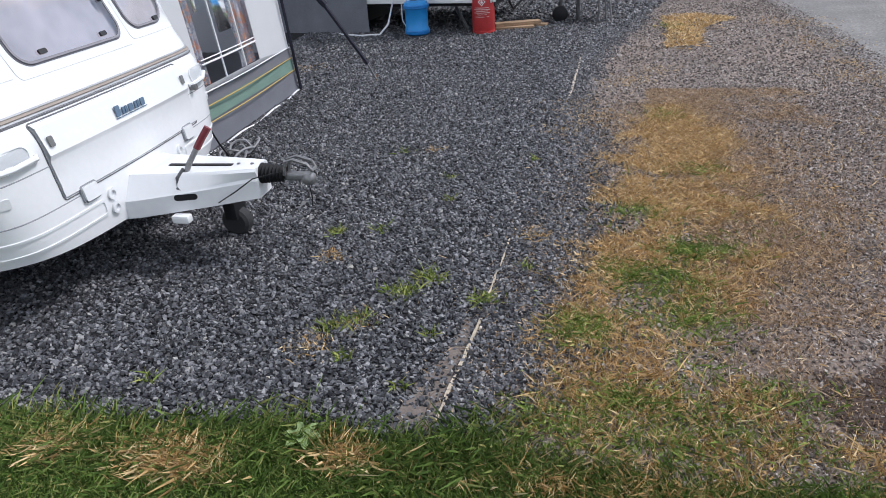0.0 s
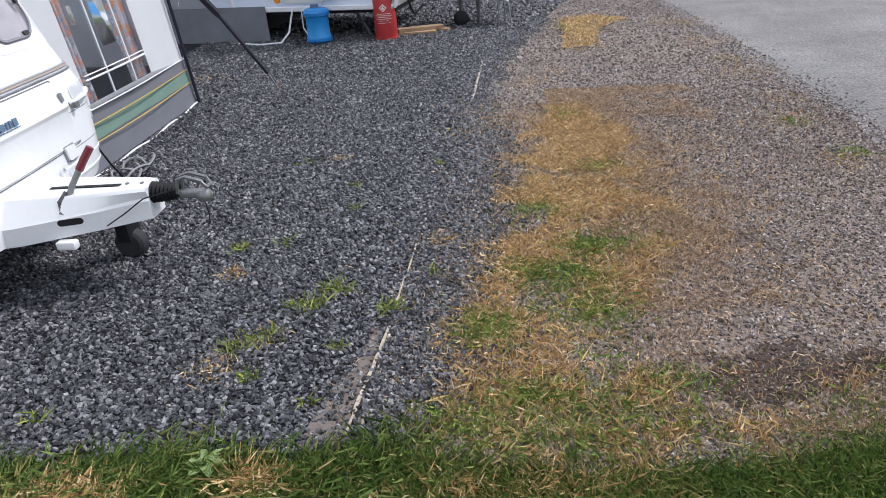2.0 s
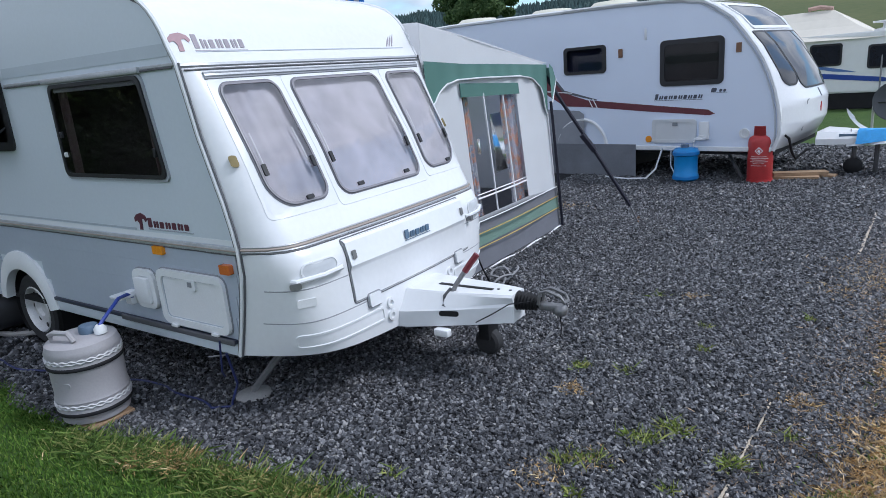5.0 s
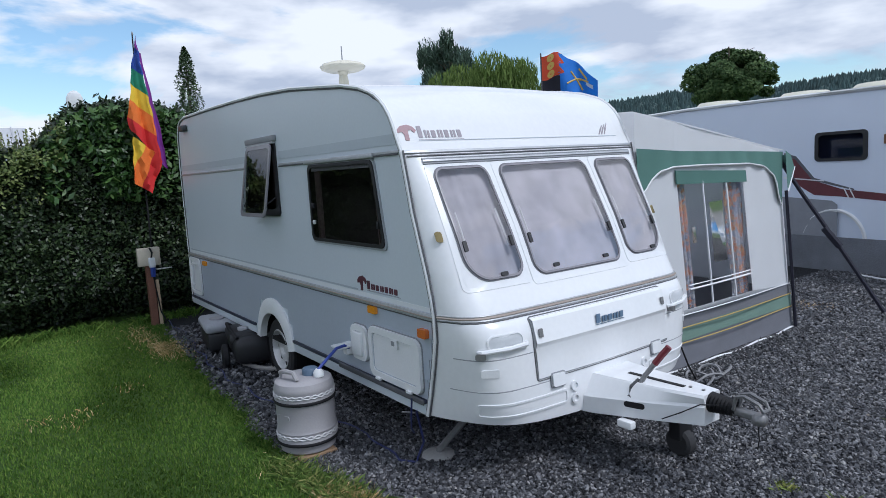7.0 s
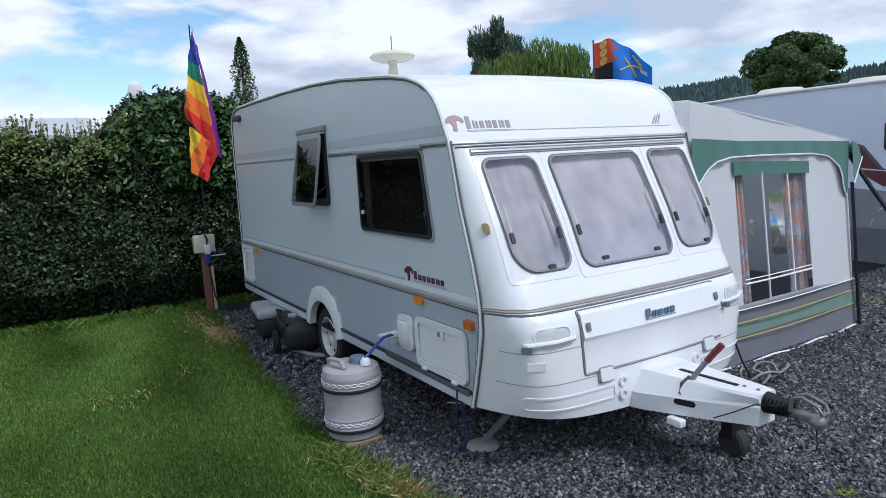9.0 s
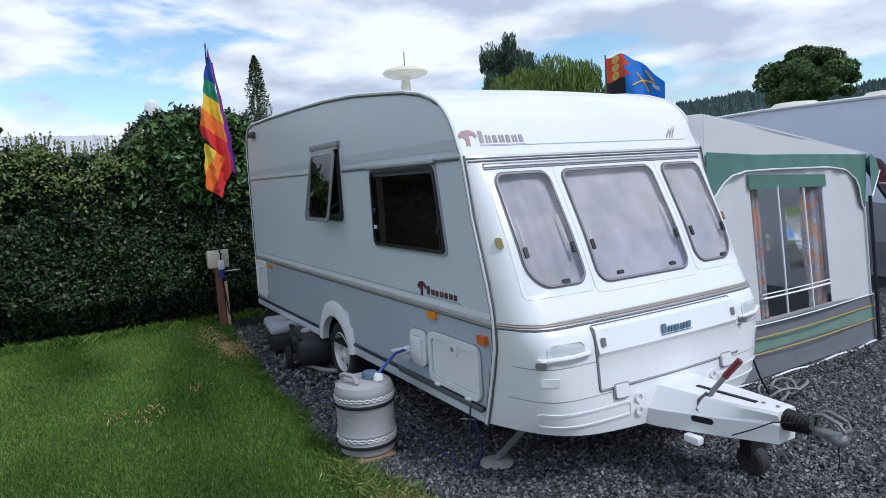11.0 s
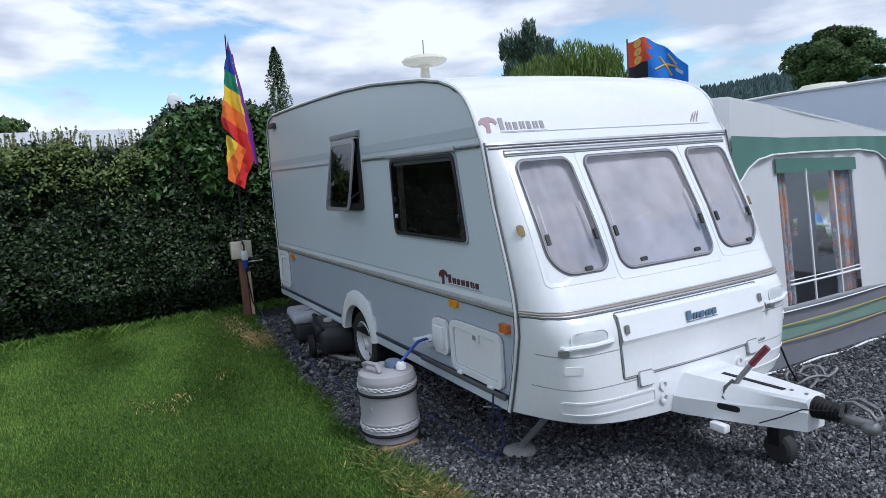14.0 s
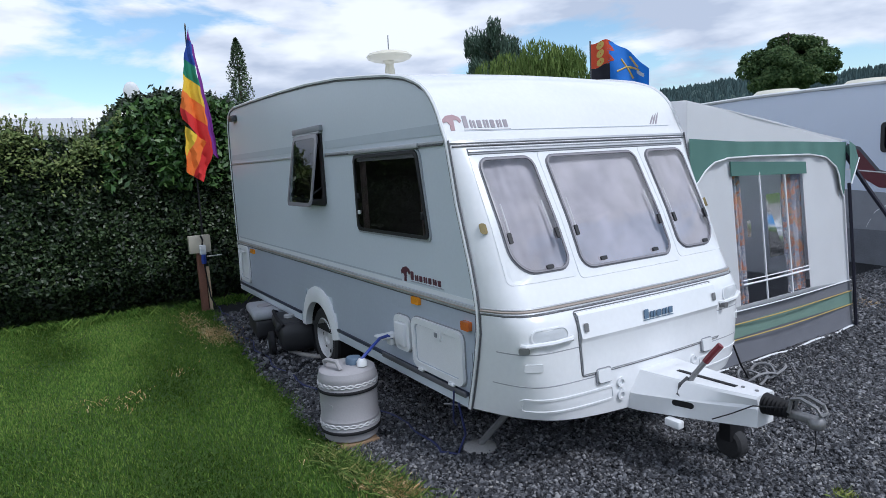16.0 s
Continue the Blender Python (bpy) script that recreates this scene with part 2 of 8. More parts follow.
def box(x0, x1, y0, y1, z0, z1, bevel=0.0, seg=2, bm=None):
    bm = bm or bmesh.new()
    r = bmesh.ops.create_cube(bm, size=1.0)
    vs = r["verts"]
    for v in vs:
        v.co = Vector((x0 + (v.co.x + 0.5) * (x1 - x0), y0 + (v.co.y + 0.5) * (y1 - y0), z0 + (v.co.z + 0.5) * (z1 - z0)))
    if bevel:
        es = list({e for v in vs for e in v.link_edges})
        bmesh.ops.bevel(bm, geom=es, offset=bevel, segments=seg, profile=0.5, affect="EDGES")
    return bm


def tube(points, r, sides=8, bm=None, closed=False, r2=None):
    """A round bar along points, tapering from r to r2."""
    bm = bm or bmesh.new()
    pts = [Vector(p) for p in points]
    n = len(pts)
    rings = []
    up = Vector((0.13, 0.27, 0.95)).normalized()
    for i, p in enumerate(pts):
        a, b = pts[max(i - 1, 0)] if not closed else pts[i - 1], pts[min(i + 1, n - 1)] if not closed else pts[(i + 1) % n]
        d = (b - a).normalized() if (b - a).length > 1e-9 else Vector((0, 0, 1))
        s = d.cross(up)
        s = s.normalized() if s.length > 0.05 else d.cross(Vector((1, 0, 0))).normalized()
        t = s.cross(d)
        rr = r if r2 is None else r + (r2 - r) * i / max(n - 1, 1)
        rings.append([bm.verts.new(p + rr * (math.cos(2 * math.pi * k / sides) * s + math.sin(2 * math.pi * k / sides) * t)) for k in range(sides)])
    for i in range(n if closed else n - 1):
        a, b = rings[i], rings[(i + 1) % n]
        for k in range(sides):
            bm.faces.new((a[k], a[(k + 1) % sides], b[(k + 1) % sides], b[k]))
    if not closed:
        bm.faces.new(rings[0])
        bm.faces.new(rings[-1][::-1])
    return bm


def lathe(profile, sides=32, bm=None, centre=(0, 0, 0), axis="z", caps=True):
    """Turns a profile of (radius, height) round an axis."""
    bm = bm or bmesh.new()
    rings = []
    for r, h in profile:
        ring = []
        for k in range(sides):
            a = 2 * math.pi * k / sides
            u, v = r * math.cos(a), r * math.sin(a)
            q = {"z": (u, v, h), "y": (u, h, v), "x": (h, u, v)}[axis]
            ring.append(bm.verts.new(Vector(q) + Vector(centre)))
        rings.append(ring)
    for a, b in zip(rings, rings[1:]):
        for k in range(sides):
            bm.faces.new((a[k], a[(k + 1) % sides], b[(k + 1) % sides], b[k]))
    if caps and profile[0][0] > 1e-6:
        bm.faces.new(rings[0][::-1])
    if caps and profile[-1][0] > 1e-6:
        bm.faces.new(rings[-1])
    bmesh.ops.remove_doubles(bm, verts=bm.verts, dist=1e-6)
    return bm


def rounded(x0, x1, z0, z1, r, n=6, skew=0.0, taper=0.0, m=0, foot=None):
    """The outline of a rounded rectangle as (a, b) pairs, m extra points along each side; skew shifts the foot, taper narrows it, foot gives the two lower corners radii of their own (x0 side, x1 side)."""
    lim = min((x1 - x0) / 2.01, (z1 - z0) / 2.01)
    r = min(r, lim)
    ra, rb = (min(q, lim) for q in (foot or (r, r)))
    out = []
    for cx, cz, q, a0 in ((x1 - r, z1 - r, r, 0), (x0 + r, z1 - r, r, 90), (x0 + ra, z0 + ra, ra, 180), (x1 - rb, z0 + rb, rb, 270)):
        arc = [(cx + q * math.cos(radians(a0 + 90 * k / n)), cz + q * math.sin(radians(a0 + 90 * k / n))) for k in range(n + 1)]
        if m and out:
            (a, b), (c, d) = out[-1], arc[0]
            out += [(a + (c - a) * k / (m + 1), b + (d - b) * k / (m + 1)) for k in range(1, m + 1)]
        out += arc
    if m:
        (a, b), (c, d) = out[-1], out[0]
        out += [(a + (c - a) * k / (m + 1), b + (d - b) * k / (m + 1)) for k in range(1, m + 1)]
    h = z1 - z0
    mid = (x0 + x1) / 2
    return [(mid + (a - mid) * (1 - taper * (z1 - b) / h) + skew * (z1 - b) / h, b) for a, b in out]


def plate(outline, depth, put, bm=None):
    """A plate with thickness: outline in (a, b), put(a, b, d) gives the place at depth d (0 to depth)."""
    bm = bm or bmesh.new()
    f = [bm.verts.new(put(a, b, depth)) for a, b in outline]
    g = [bm.verts.new(put(a, b, 0.0)) for a, b in outline]
    n = len(f)
    bm.faces.new(f)
    bm.faces.new(g[::-1])
    for k in range(n):
        bm.faces.new((f[k], g[k], g[(k + 1) % n], f[(k + 1) % n]))
    return bm


def ring(outer, inner, depth, put, bm=None):
    """A frame between two outlines of equal count, with thickness."""
    bm = bm or bmesh.new()
    n = len(outer)
    lay = [[bm.verts.new(put(a, b, d)) for a, b in o] for o, d in ((outer, 0.0), (outer, depth), (inner, depth), (inner, 0.0))]
    for a, b in zip(lay, lay[1:] + lay[:1]):
        for k in range(n):
            bm.faces.new((a[k], a[(k + 1) % n], b[(k + 1) % n], b[k]))
    return bm


def fan(outline, depth, put, bm=None):
    """Like plate, but filled from its centre, for faces that bend."""
    bm = bm or bmesh.new()
    n = len(outline)
    ca, cb = sum(a for a, b in outline) / n, sum(b for a, b in outline) / n
    rows = []
    for s in (1.0, 0.75, 0.5, 0.25):
        rows.append([bm.verts.new(put(ca + (a - ca) * s, cb + (b - cb) * s, depth)) for a, b in outline])
    for p, q in zip(rows, rows[1:]):
        for k in range(n):
            bm.faces.new((p[k], p[(k + 1) % n], q[(k + 1) % n], q[k]))
    c = bm.verts.new(put(ca, cb, depth))
    for k in range(n):
        bm.faces.new((rows[-1][k], rows[-1][(k + 1) % n], c))
    if depth:
        g = [bm.verts.new(put(a, b, 0.0)) for a, b in outline]
        for k in range(n):
            bm.faces.new((g[k], g[(k + 1) % n], rows[0][(k + 1) % n], rows[0][k]))
    return bm


def holed(outer, holes, put, bm=None):
    """A flat sheet with holes, both its faces at depth 0 and -t given by put(a, b, d)."""
    bm = bm or bmesh.new()
    loops = [outer] + holes
    flat = [p for lp in loops for p in lp]
    tris = tessellate_polygon([[Vector((a, b, 0)) for a, b in lp] for lp in loops])
    for d in (0.0, -0.03):
        vs = [bm.verts.new(put(a, b, d)) for a, b in flat]
        for t in tris:
            try:
                bm.faces.new([vs[i] for i in t])
            except ValueError:
                pass
    return bm


def interp(z, table):
    return float(np.interp(z, [a for a, b in table], [b for a, b in table]))


def soup(name, verts, faces_n, material, kind, label, category, smooth=False):
    """One object out of many loose small faces: verts (n*k, 3) with k corners a face."""
    verts = np.asarray(verts, dtype=np.float32).reshape(-1, 3)
    nf = len(verts) // faces_n
    me = bpy.data.meshes.new(name)
    me.vertices.add(len(verts))
    me.vertices.foreach_set("co", verts.ravel())
    me.loops.add(len(verts))
    me.loops.foreach_set("vertex_index", np.arange(len(verts), dtype=np.int32))
    me.polygons.add(nf)
    me.polygons.foreach_set("loop_start", np.arange(0, len(verts), faces_n, dtype=np.int32))
    me.update(calc_edges=True)
    me.materials.append(material)
    ob = new(name, me)
    return tagged(ob, label, category, kind=kind) if label or kind else ob


def solids(name, base_v, base_f, mats, material, label="", category="", kind="stuff"):
    """One object out of many small solids: base_v (k,3), base_f triangles, mats (n,3,4)."""
    n, k = len(mats), len(base_v)
    v = np.einsum("nij,kj->nki", mats[:, :, :3], base_v) + mats[:, None, :, 3]
    f = (np.asarray(base_f)[None] + (np.arange(n) * k)[:, None, None]).reshape(-1, 3)
    me = bpy.data.meshes.new(name)
    me.vertices.add(n * k)
    me.vertices.foreach_set("co", v.astype(np.float32).ravel())
    me.loops.add(f.size)
    me.loops.foreach_set("vertex_index", f.astype(np.int32).ravel())
    me.polygons.add(len(f))
    me.polygons.foreach_set("loop_start", np.arange(0, f.size, 3, dtype=np.int32))
    me.polygons.foreach_set("use_smooth", np.zeros(len(f), dtype=bool))
    me.update(calc_edges=True)
    me.materials.append(material)
    return tagged(new(name, me), label, category, kind=kind)


def inside(px, py, poly):
    """Which points lie in a polygon."""
    r = np.zeros(len(px), bool)
    j = len(poly) - 1
    for i in range(len(poly)):
        (xi, yi), (xj, yj) = poly[i], poly[j]
        hit = ((yi > py) != (yj > py)) & (px < (xj - xi) * (py - yi) / (yj - yi + 1e-12) + xi)
        r ^= hit
        j = i
    return r


def smooth_noise(px, py, scale, seed=0.0):
    return np.array([noise.noise(Vector((a * scale + seed, b * scale, seed * 1.7))) for a, b in zip(px, py)])

# ---- ground ----
M_LAWN = ramp_mat("lawn_soil", [(0.3, (0.024, 0.050, 0.008)), (0.5, (0.041, 0.082, 0.014)), (0.7, (0.070, 0.108, 0.024))], 1.0, 0.95, 0.01, fine=70)
# gravel bed taken near black as the shade in gaps between chips
M_GRAVEL = ramp_mat("slate_bed_gap_shade", [(0.3, (0.006, 0.006, 0.008)), (0.5, (0.014, 0.015, 0.018)), (0.7, (0.035, 0.036, 0.041))], 2.0, 0.9, 0.012, fine=75, fine_mix=0.7)
M_DRIVE = ramp_mat("worn_stony_drive", [(0.32, (0.080, 0.062, 0.053)), (0.48, (0.185, 0.148, 0.126)), (0.62, (0.31, 0.25, 0.21)), (0.75, (0.48, 0.40, 0.34))], 1.1, 0.95, 0.010, fine=70, fine_mix=0.55)
M_STRAW = ramp_mat("dry_turf", [(0.3, (0.09, 0.06, 0.035)), (0.46, (0.26, 0.165, 0.065)), (0.6, (0.42, 0.255, 0.085)), (0.75, (0.50, 0.33, 0.13))], 2.2, 0.95, 0.012, fine=90)
M_ROAD = ramp_mat("pale_gritty_road", [(0.3, (0.080, 0.076, 0.073)), (0.5, (0.175, 0.170, 0.166)), (0.7, (0.31, 0.30, 0.29))], 0.9, 0.9, 0.012, fine=42, fine_mix=0.62)


def sheet(name, poly, z, material, label, category, wob=0.06, seed=1.0, step=0.12):
    """A ground sheet inside an outline, its edge roughened."""
    pts = []
    n = len(poly)
    for i in range(n):
        a, b = Vector(poly[i]), Vector(poly[(i + 1) % n])
        m = max(1, min(90, int((b - a).length / step)))
        for k in range(m):
            p = a.lerp(b, k / m)
            w = wob * min(1.0, (b - a).length)
            q = noise.noise_vector(Vector((p.x * 2.1, p.y * 2.1, seed))) + 0.6 * noise.noise_vector(Vector((p.x * 7, p.y * 7, seed)))
            pts.append((p.x + w * q.x, p.y + w * q.y))
    bm = bmesh.new()
    vs = [bm.verts.new((x, y, z)) for x, y in pts]
    for t in tessellate_polygon([[Vector((x, y, 0)) for x, y in pts]]):
        try:
            bm.faces.new([vs[i] for i in t])
        except ValueError:
            pass
    for f in bm.faces:
        if f.normal.z < 0:
            f.normal_flip()
    me = bpy.data.meshes.new(name)
    bm.to_mesh(me)
    bm.free()
    me.materials.append(material)
    return tagged(new(name, me), label, category, kind="structure"), pts


bm = bmesh.new()
R = 1500.0
vs = [bm.verts.new((R * math.cos(a), R * math.sin(a), -0.004)) for a in [2 * math.pi * k / 48 for k in range(48)]]
bm.faces.new(vs)
ground = tagged(part("ground", bm, M_LAWN, smooth=False), "mown green lawn with a few dry patches", "grass", kind="structure")

GRAVEL = [(-9.0, 0.5), (-6.0, -0.33), (-4.1, -0.49), (-3.1, -0.52), (-1.8, -0.58), (-0.9, -0.62), (-0.3, -0.5), (0.3, -0.43), (1.1, -0.36), (2.0, -0.33), (2.36, -0.28),
          (2.50, 0.2), (2.60, 0.7), (2.68, 1.2), (2.82, 1.7), (2.78, 2.3), (2.85, 3.0), (2.75, 4.4), (2.9, 6.1), (3.5, 8.2), (4.4, 10.9), (2.9, 11.5), (1.0, 12.0), (-2.0, 12.6), (-9.0, 14.0)]
gravel, GRAVEL_EDGE = sheet("gravel_pitch", GRAVEL, 0.004, M_GRAVEL, "dark blue-grey slate gravel pitch with small weeds", "gravel", 0.09, 3.0, 0.08)
DRIVE = [(2.3, -0.3), (3.2, -0.42), (3.72, -0.37), (4.05, -0.30), (4.4, -0.18), (6.4, 0.3), (6.4, 1.5), (6.4, 2.3), (6.4, 3.6), (6.4, 4.6), (6.4, 6.3), (6.4, 9.8), (5.9, 10.9), (4.3, 11.1), (2.5, 11.6)]
drive, DRIVE_EDGE = sheet("drive_verge", DRIVE, 0.0, M_DRIVE, "worn brown-grey stony verge beside the gravel", "verge", 0.06, 5.0)
STRIP = [(2.42, -0.30), (2.52, 0.15), (2.62, 0.6), (2.66, 1.1), (2.80, 1.6), (2.86, 2.5), (3.08, 3.25), (3.35, 4.05), (3.8, 4.05), (3.9, 3.3), (3.95, 2.45), (4.02, 1.9), (3.9, 1.25), (3.66, 0.86), (3.5, 0.35), (3.62, 0.0), (4.2, 0.05), (4.5, 0.1), (4.35, -0.22), (3.7, -0.38), (3.2, -0.42)]


def depth_in(px, py, pts, poly):
    """How far points lie inside an outline (negative outside)."""
    e = np.array(pts)
    d = np.concatenate([np.sqrt(((px[i:i + 8000, None] - e[None, :, 0]) ** 2 + (py[i:i + 8000, None] - e[None, :, 1]) ** 2).min(1)) for i in range(0, len(px), 8000)])
    return np.where(inside(px, py, poly), d, -d)


def clumps(name, poly, x0, x1, y0, y1, n, fade, material, label, category, seed, size=0.035, drift=0.0):
    """Ragged mats of turf, close inside the outline and thinning out over its margin."""
    r = np.random.default_rng(seed)
    pts = []
    for a, b in zip(poly, poly[1:] + poly[:1]):
        m = max(1, int((Vector(b) - Vector(a)).length / 0.05))
        pts += [(a[0] + (b[0] - a[0]) * k / m, a[1] + (b[1] - a[1]) * k / m) for k in range(m)]
    e = np.array(pts)
    px, py = r.uniform(x0, x1, n), r.uniform(y0, y1, n)
    d = np.sqrt(((px[:, None] - e[None, :, 0]) ** 2 + (py[:, None] - e[None, :, 1]) ** 2).min(1))
    d = np.where(inside(px, py, poly), d, -d)
    nz = smooth_noise(px, py, 3.0, seed) * 0.9 + smooth_noise(px, py, 9.0, seed + 3) * 0.5
    reach = fade + drift * np.clip((px - 3.6) * 2, 0, 1) * np.clip((py - 0.4) * 2, 0, 1)
    k = d / reach + nz * 2.0 - 0.02 - 0.6 * np.clip(0.9 - py, 0, 0.8) * (seed == 8) - 0.05 * (seed == 6) > r.uniform(0, 1.5, n)
    px, py = px[k], py[k]
    s = size * r.uniform(0.4, 1.5, len(px))
    ang = np.sort(r.uniform(0, 6.283, (len(px), 7)), 1)
    rad = s[:, None] * r.uniform(0.5, 1.25, (len(px), 7))
    z = np.repeat(r.uniform(0.0058, 0.0105, len(px))[:, None], 7, 1) + r.normal(0, 0.0012, (len(px), 7))
    v = np.stack([px[:, None] + np.cos(ang) * rad, py[:, None] + np.sin(ang) * rad, np.maximum(z, 0.005)], 2)
    return soup(name, v.reshape(-1, 3), 7, material, "stuff", label, category), pts


M_MAT = ramp_mat("dry_turf_mat", [(0.0, (0.020, 0.014, 0.010)), (0.30, (0.10, 0.065, 0.034)), (0.60, (0.34, 0.21, 0.080)), (0.88, (0.54, 0.35, 0.14)), (1.0, (0.60, 0.45, 0.23))], 2.4, 0.95, 0.006, fine=110, island=True, fine_mix=0.30)
strip, STRIP_EDGE = clumps("dry_grass_strip", STRIP, 2.1, 5.1, -0.6, 4.6, 60000, 0.30, M_MAT, "straw-coloured dry grass strip with green weeds", "grass", 8, 0.0085, 0.20)
PATCH = [(3.8, 6.5), (3.95, 7.6), (3.98, 8.75), (4.5, 9.1), (5.0, 8.5), (4.5, 7.9), (4.25, 6.7)]
patch, PATCH_EDGE = clumps("dry_grass_patch", PATCH, 3.4, 5.4, 6.1, 9.5, 3500, 0.25, M_MAT, "small patch of yellowed dry grass", "grass", 9, 0.05)
ROAD = [(5.6, -40), (5.5, 1.5), (5.6, 2.3), (5.8, 3.6), (5.72, 4.6), (5.66, 6.3), (5.85, 9.8), (5.7, 11.0), (5.75, 15.2), (5.3, 26), (4.0, 60), (9.0, 60), (9.4, 26), (8.9, 12.5), (9.0, 10.0), (9.8, 4), (10.5, -40)]
road, ROAD_EDGE = sheet("road", ROAD, 0.006, M_ROAD, "pale grey gritty site road", "road", 0.05, 11.0, 0.3)

M_SOIL = ramp_mat("bare_soil", [(0.3, (0.024, 0.017, 0.014)), (0.5, (0.055, 0.038, 0.031)), (0.7, (0.12, 0.09, 0.075))], 3.0, 0.95, 0.01, fine=90)
SOIL = [(2.06, -0.26), (2.10, 0.0), (2.20, 0.28), (2.24, 0.52), (2.29, 0.52), (2.27, 0.15), (2.23, -0.25)]
soil, SOIL_EDGE = sheet("bare_soil_line", SOIL, 0.0065, mat("brown_dust", (0.15, 0.125, 0.11), 0.95, var=0.35, fine=80, bump=0.006), "bare brown soil along the timber edging", "soil", 0.03, 2.0, 0.05)
DARK = [(3.66, 0.30), (3.85, 0.42), (4.15, 0.40), (4.32, 0.22), (4.2, 0.0), (3.95, -0.06), (3.72, 0.0), (3.62, 0.15)]
dark, DARK_EDGE = clumps("dark_soil_patch", DARK, 3.2, 4.5, -0.4, 0.8, 22000, 0.26, M_SOIL, "dark brown bare soil patch on the verge", "soil", 6, 0.012)

# half-buried timber edging that bounds the gravel
for (xa, ya), (xb, yb), wd in (((2.24, -0.20), (2.275, 0.12), 0.013), ((2.280, 0.14), (2.32, 0.50), 0.015), ((2.335, 0.68), (2.345, 0.95), 0.012), ((2.36, 1.0), (2.38, 1.32), 0.008), ((2.68, 4.35), (2.79, 6.05), 0.022)):
    bm = bmesh.new()
    k = 7
    rows = []
    for i in range(k):
        t = i / (k - 1)
        x, y = xa + (xb - xa) * t, ya + (yb - ya) * t
        w = wd * (0.85 + 0.3 * random.random())
        rows.append([bm.verts.new((x + sx * w / 2 + random.uniform(-0.003, 0.003), y, z)) for sx, z in ((-1, -0.02), (-1, 0.017 + random.uniform(-.004, .004)), (1, 0.018 + random.uniform(-.004, .004)), (1, -0.02))])
    for a, b in zip(rows, rows[1:]):
        for j in range(3):
            bm.faces.new((a[j], a[j + 1], b[j + 1], b[j]))
    bm.faces.new(rows[0])
    bm.faces.new(rows[-1][::-1])
    tagged(part("edging_board", bm, mat("bleached_timber", (0.42, 0.36, 0.28), 0.85, var=0.3, fine=60, bump=0.002), smooth=False), "bleached half-buried timber edging between gravel and verge", "edging", "timber edging")

# ---- the old touring caravan ----
W = 2.1
C_TAB = [(.34, .362), (.45, .372), (.55, .367), (.70, .35), (.88, .330), (.93, .315), (.97, .285), (1.0, .252), (1.03, .240), (1.09, .206), (1.17, .158), (1.463, .030), (1.86, -.180), (1.98, -.24)]
P_TAB = [(.34, 8.0), (.45, 11.0), (.60, 14.0), (.75, 17.0), (2.0, 20.0)]
S_TAB = [(.34, -.18), (.53, -.12), (.86, -.04), (1.0, -.04), (1.25, -.09), (1.61, -.20), (1.98, -.28)]


def front_x(y, z):
    u = abs(2 * y / W - 1)
    bow = 0.12
    s = (1 - bow) * (1 - u ** interp(z, P_TAB)) + bow * (1 - u * u)
    c, d = interp(z, C_TAB), interp(z, S_TAB)
    return d + (c - d) * s


def on_front(y, z, d=0.0):
    """A place on the front moulding, d metres out along its normal."""
    e = 0.01
    p = Vector((front_x(y, z), y, z))
    a = Vector((front_x(min(y + e, W - 0.001), z), y + e, z)) - p
    b = Vector((front_x(y, z + e), y, z + e)) - p
    n = a.cross(b).normalized()
    if n.x < 0:
        n = -n
    return p + n * d


def on_side(x, z, d=0.0):
    return Vector((x, -d, z))


ROOF = [(-5.40, 2.10), (-5.37, 2.42), (-5.34, 2.50), (-5.29, 2.57), (-5.20, 2.615), (-5.03, 2.64), (-4.29, 2.635), (-3.28, 2.615), (-2.5, 2.59), (-1.86, 2.55), (-1.34, 2.495), (-.99, 2.455), (-.75, 2.41),
        (-.61, 2.365), (-.54, 2.335), (-.48, 2.295), (-.43, 2.25), (-.39, 2.2), (-.35, 2.13), (-.32, 2.06), (-.28, 1.98)]
SEAM = [(-.28, 1.98), (-.24, 1.80), (-.20, 1.61), (-.145, 1.43), (-.09, 1.25), (-.055, 1.10), (-.04, 1.0), (-.04, .86), (-.075, .70), (-.12, .53), (-.17, .37)]
REAR = [(-5.46, .37), (-5.42, 1.0), (-5.40, 2.10)]
car = thing("caravan", "white older touring caravan with grey stripes parked on gravel", "caravan")

ARCH_C, ARCH_R = (-2.63, 0.31), 0.37
arch = [(ARCH_C[0] + ARCH_R * math.cos(radians(a)), ARCH_C[1] + ARCH_R * math.sin(radians(a))) for a in range(168, 11, -12)]
WF = rounded(-1.61, -0.52, 1.375, 1.945, 0.05)
WF = [(a - 0.10 * max(0, (b - 1.375)) * max(0, (a + 1.61)) / 0.62 * 1.0, b) for a, b in WF]   # leaning front edge
WR = rounded(-2.83, -2.28, 1.57, 2.16, 0.05)
bottom_line = [(-5.46, .37)] + [(ARCH_C[0] - ARCH_R - 0.0, .37)] + arch + [(ARCH_C[0] + ARCH_R, .37)] + [(-.17, .37)]
outer = ROOF + SEAM[1:] + bottom_line[::-1][1:] + REAR[1:2]
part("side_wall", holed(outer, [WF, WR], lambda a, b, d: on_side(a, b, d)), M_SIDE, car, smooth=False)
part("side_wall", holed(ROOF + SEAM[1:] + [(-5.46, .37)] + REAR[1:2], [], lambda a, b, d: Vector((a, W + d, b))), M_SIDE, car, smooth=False)
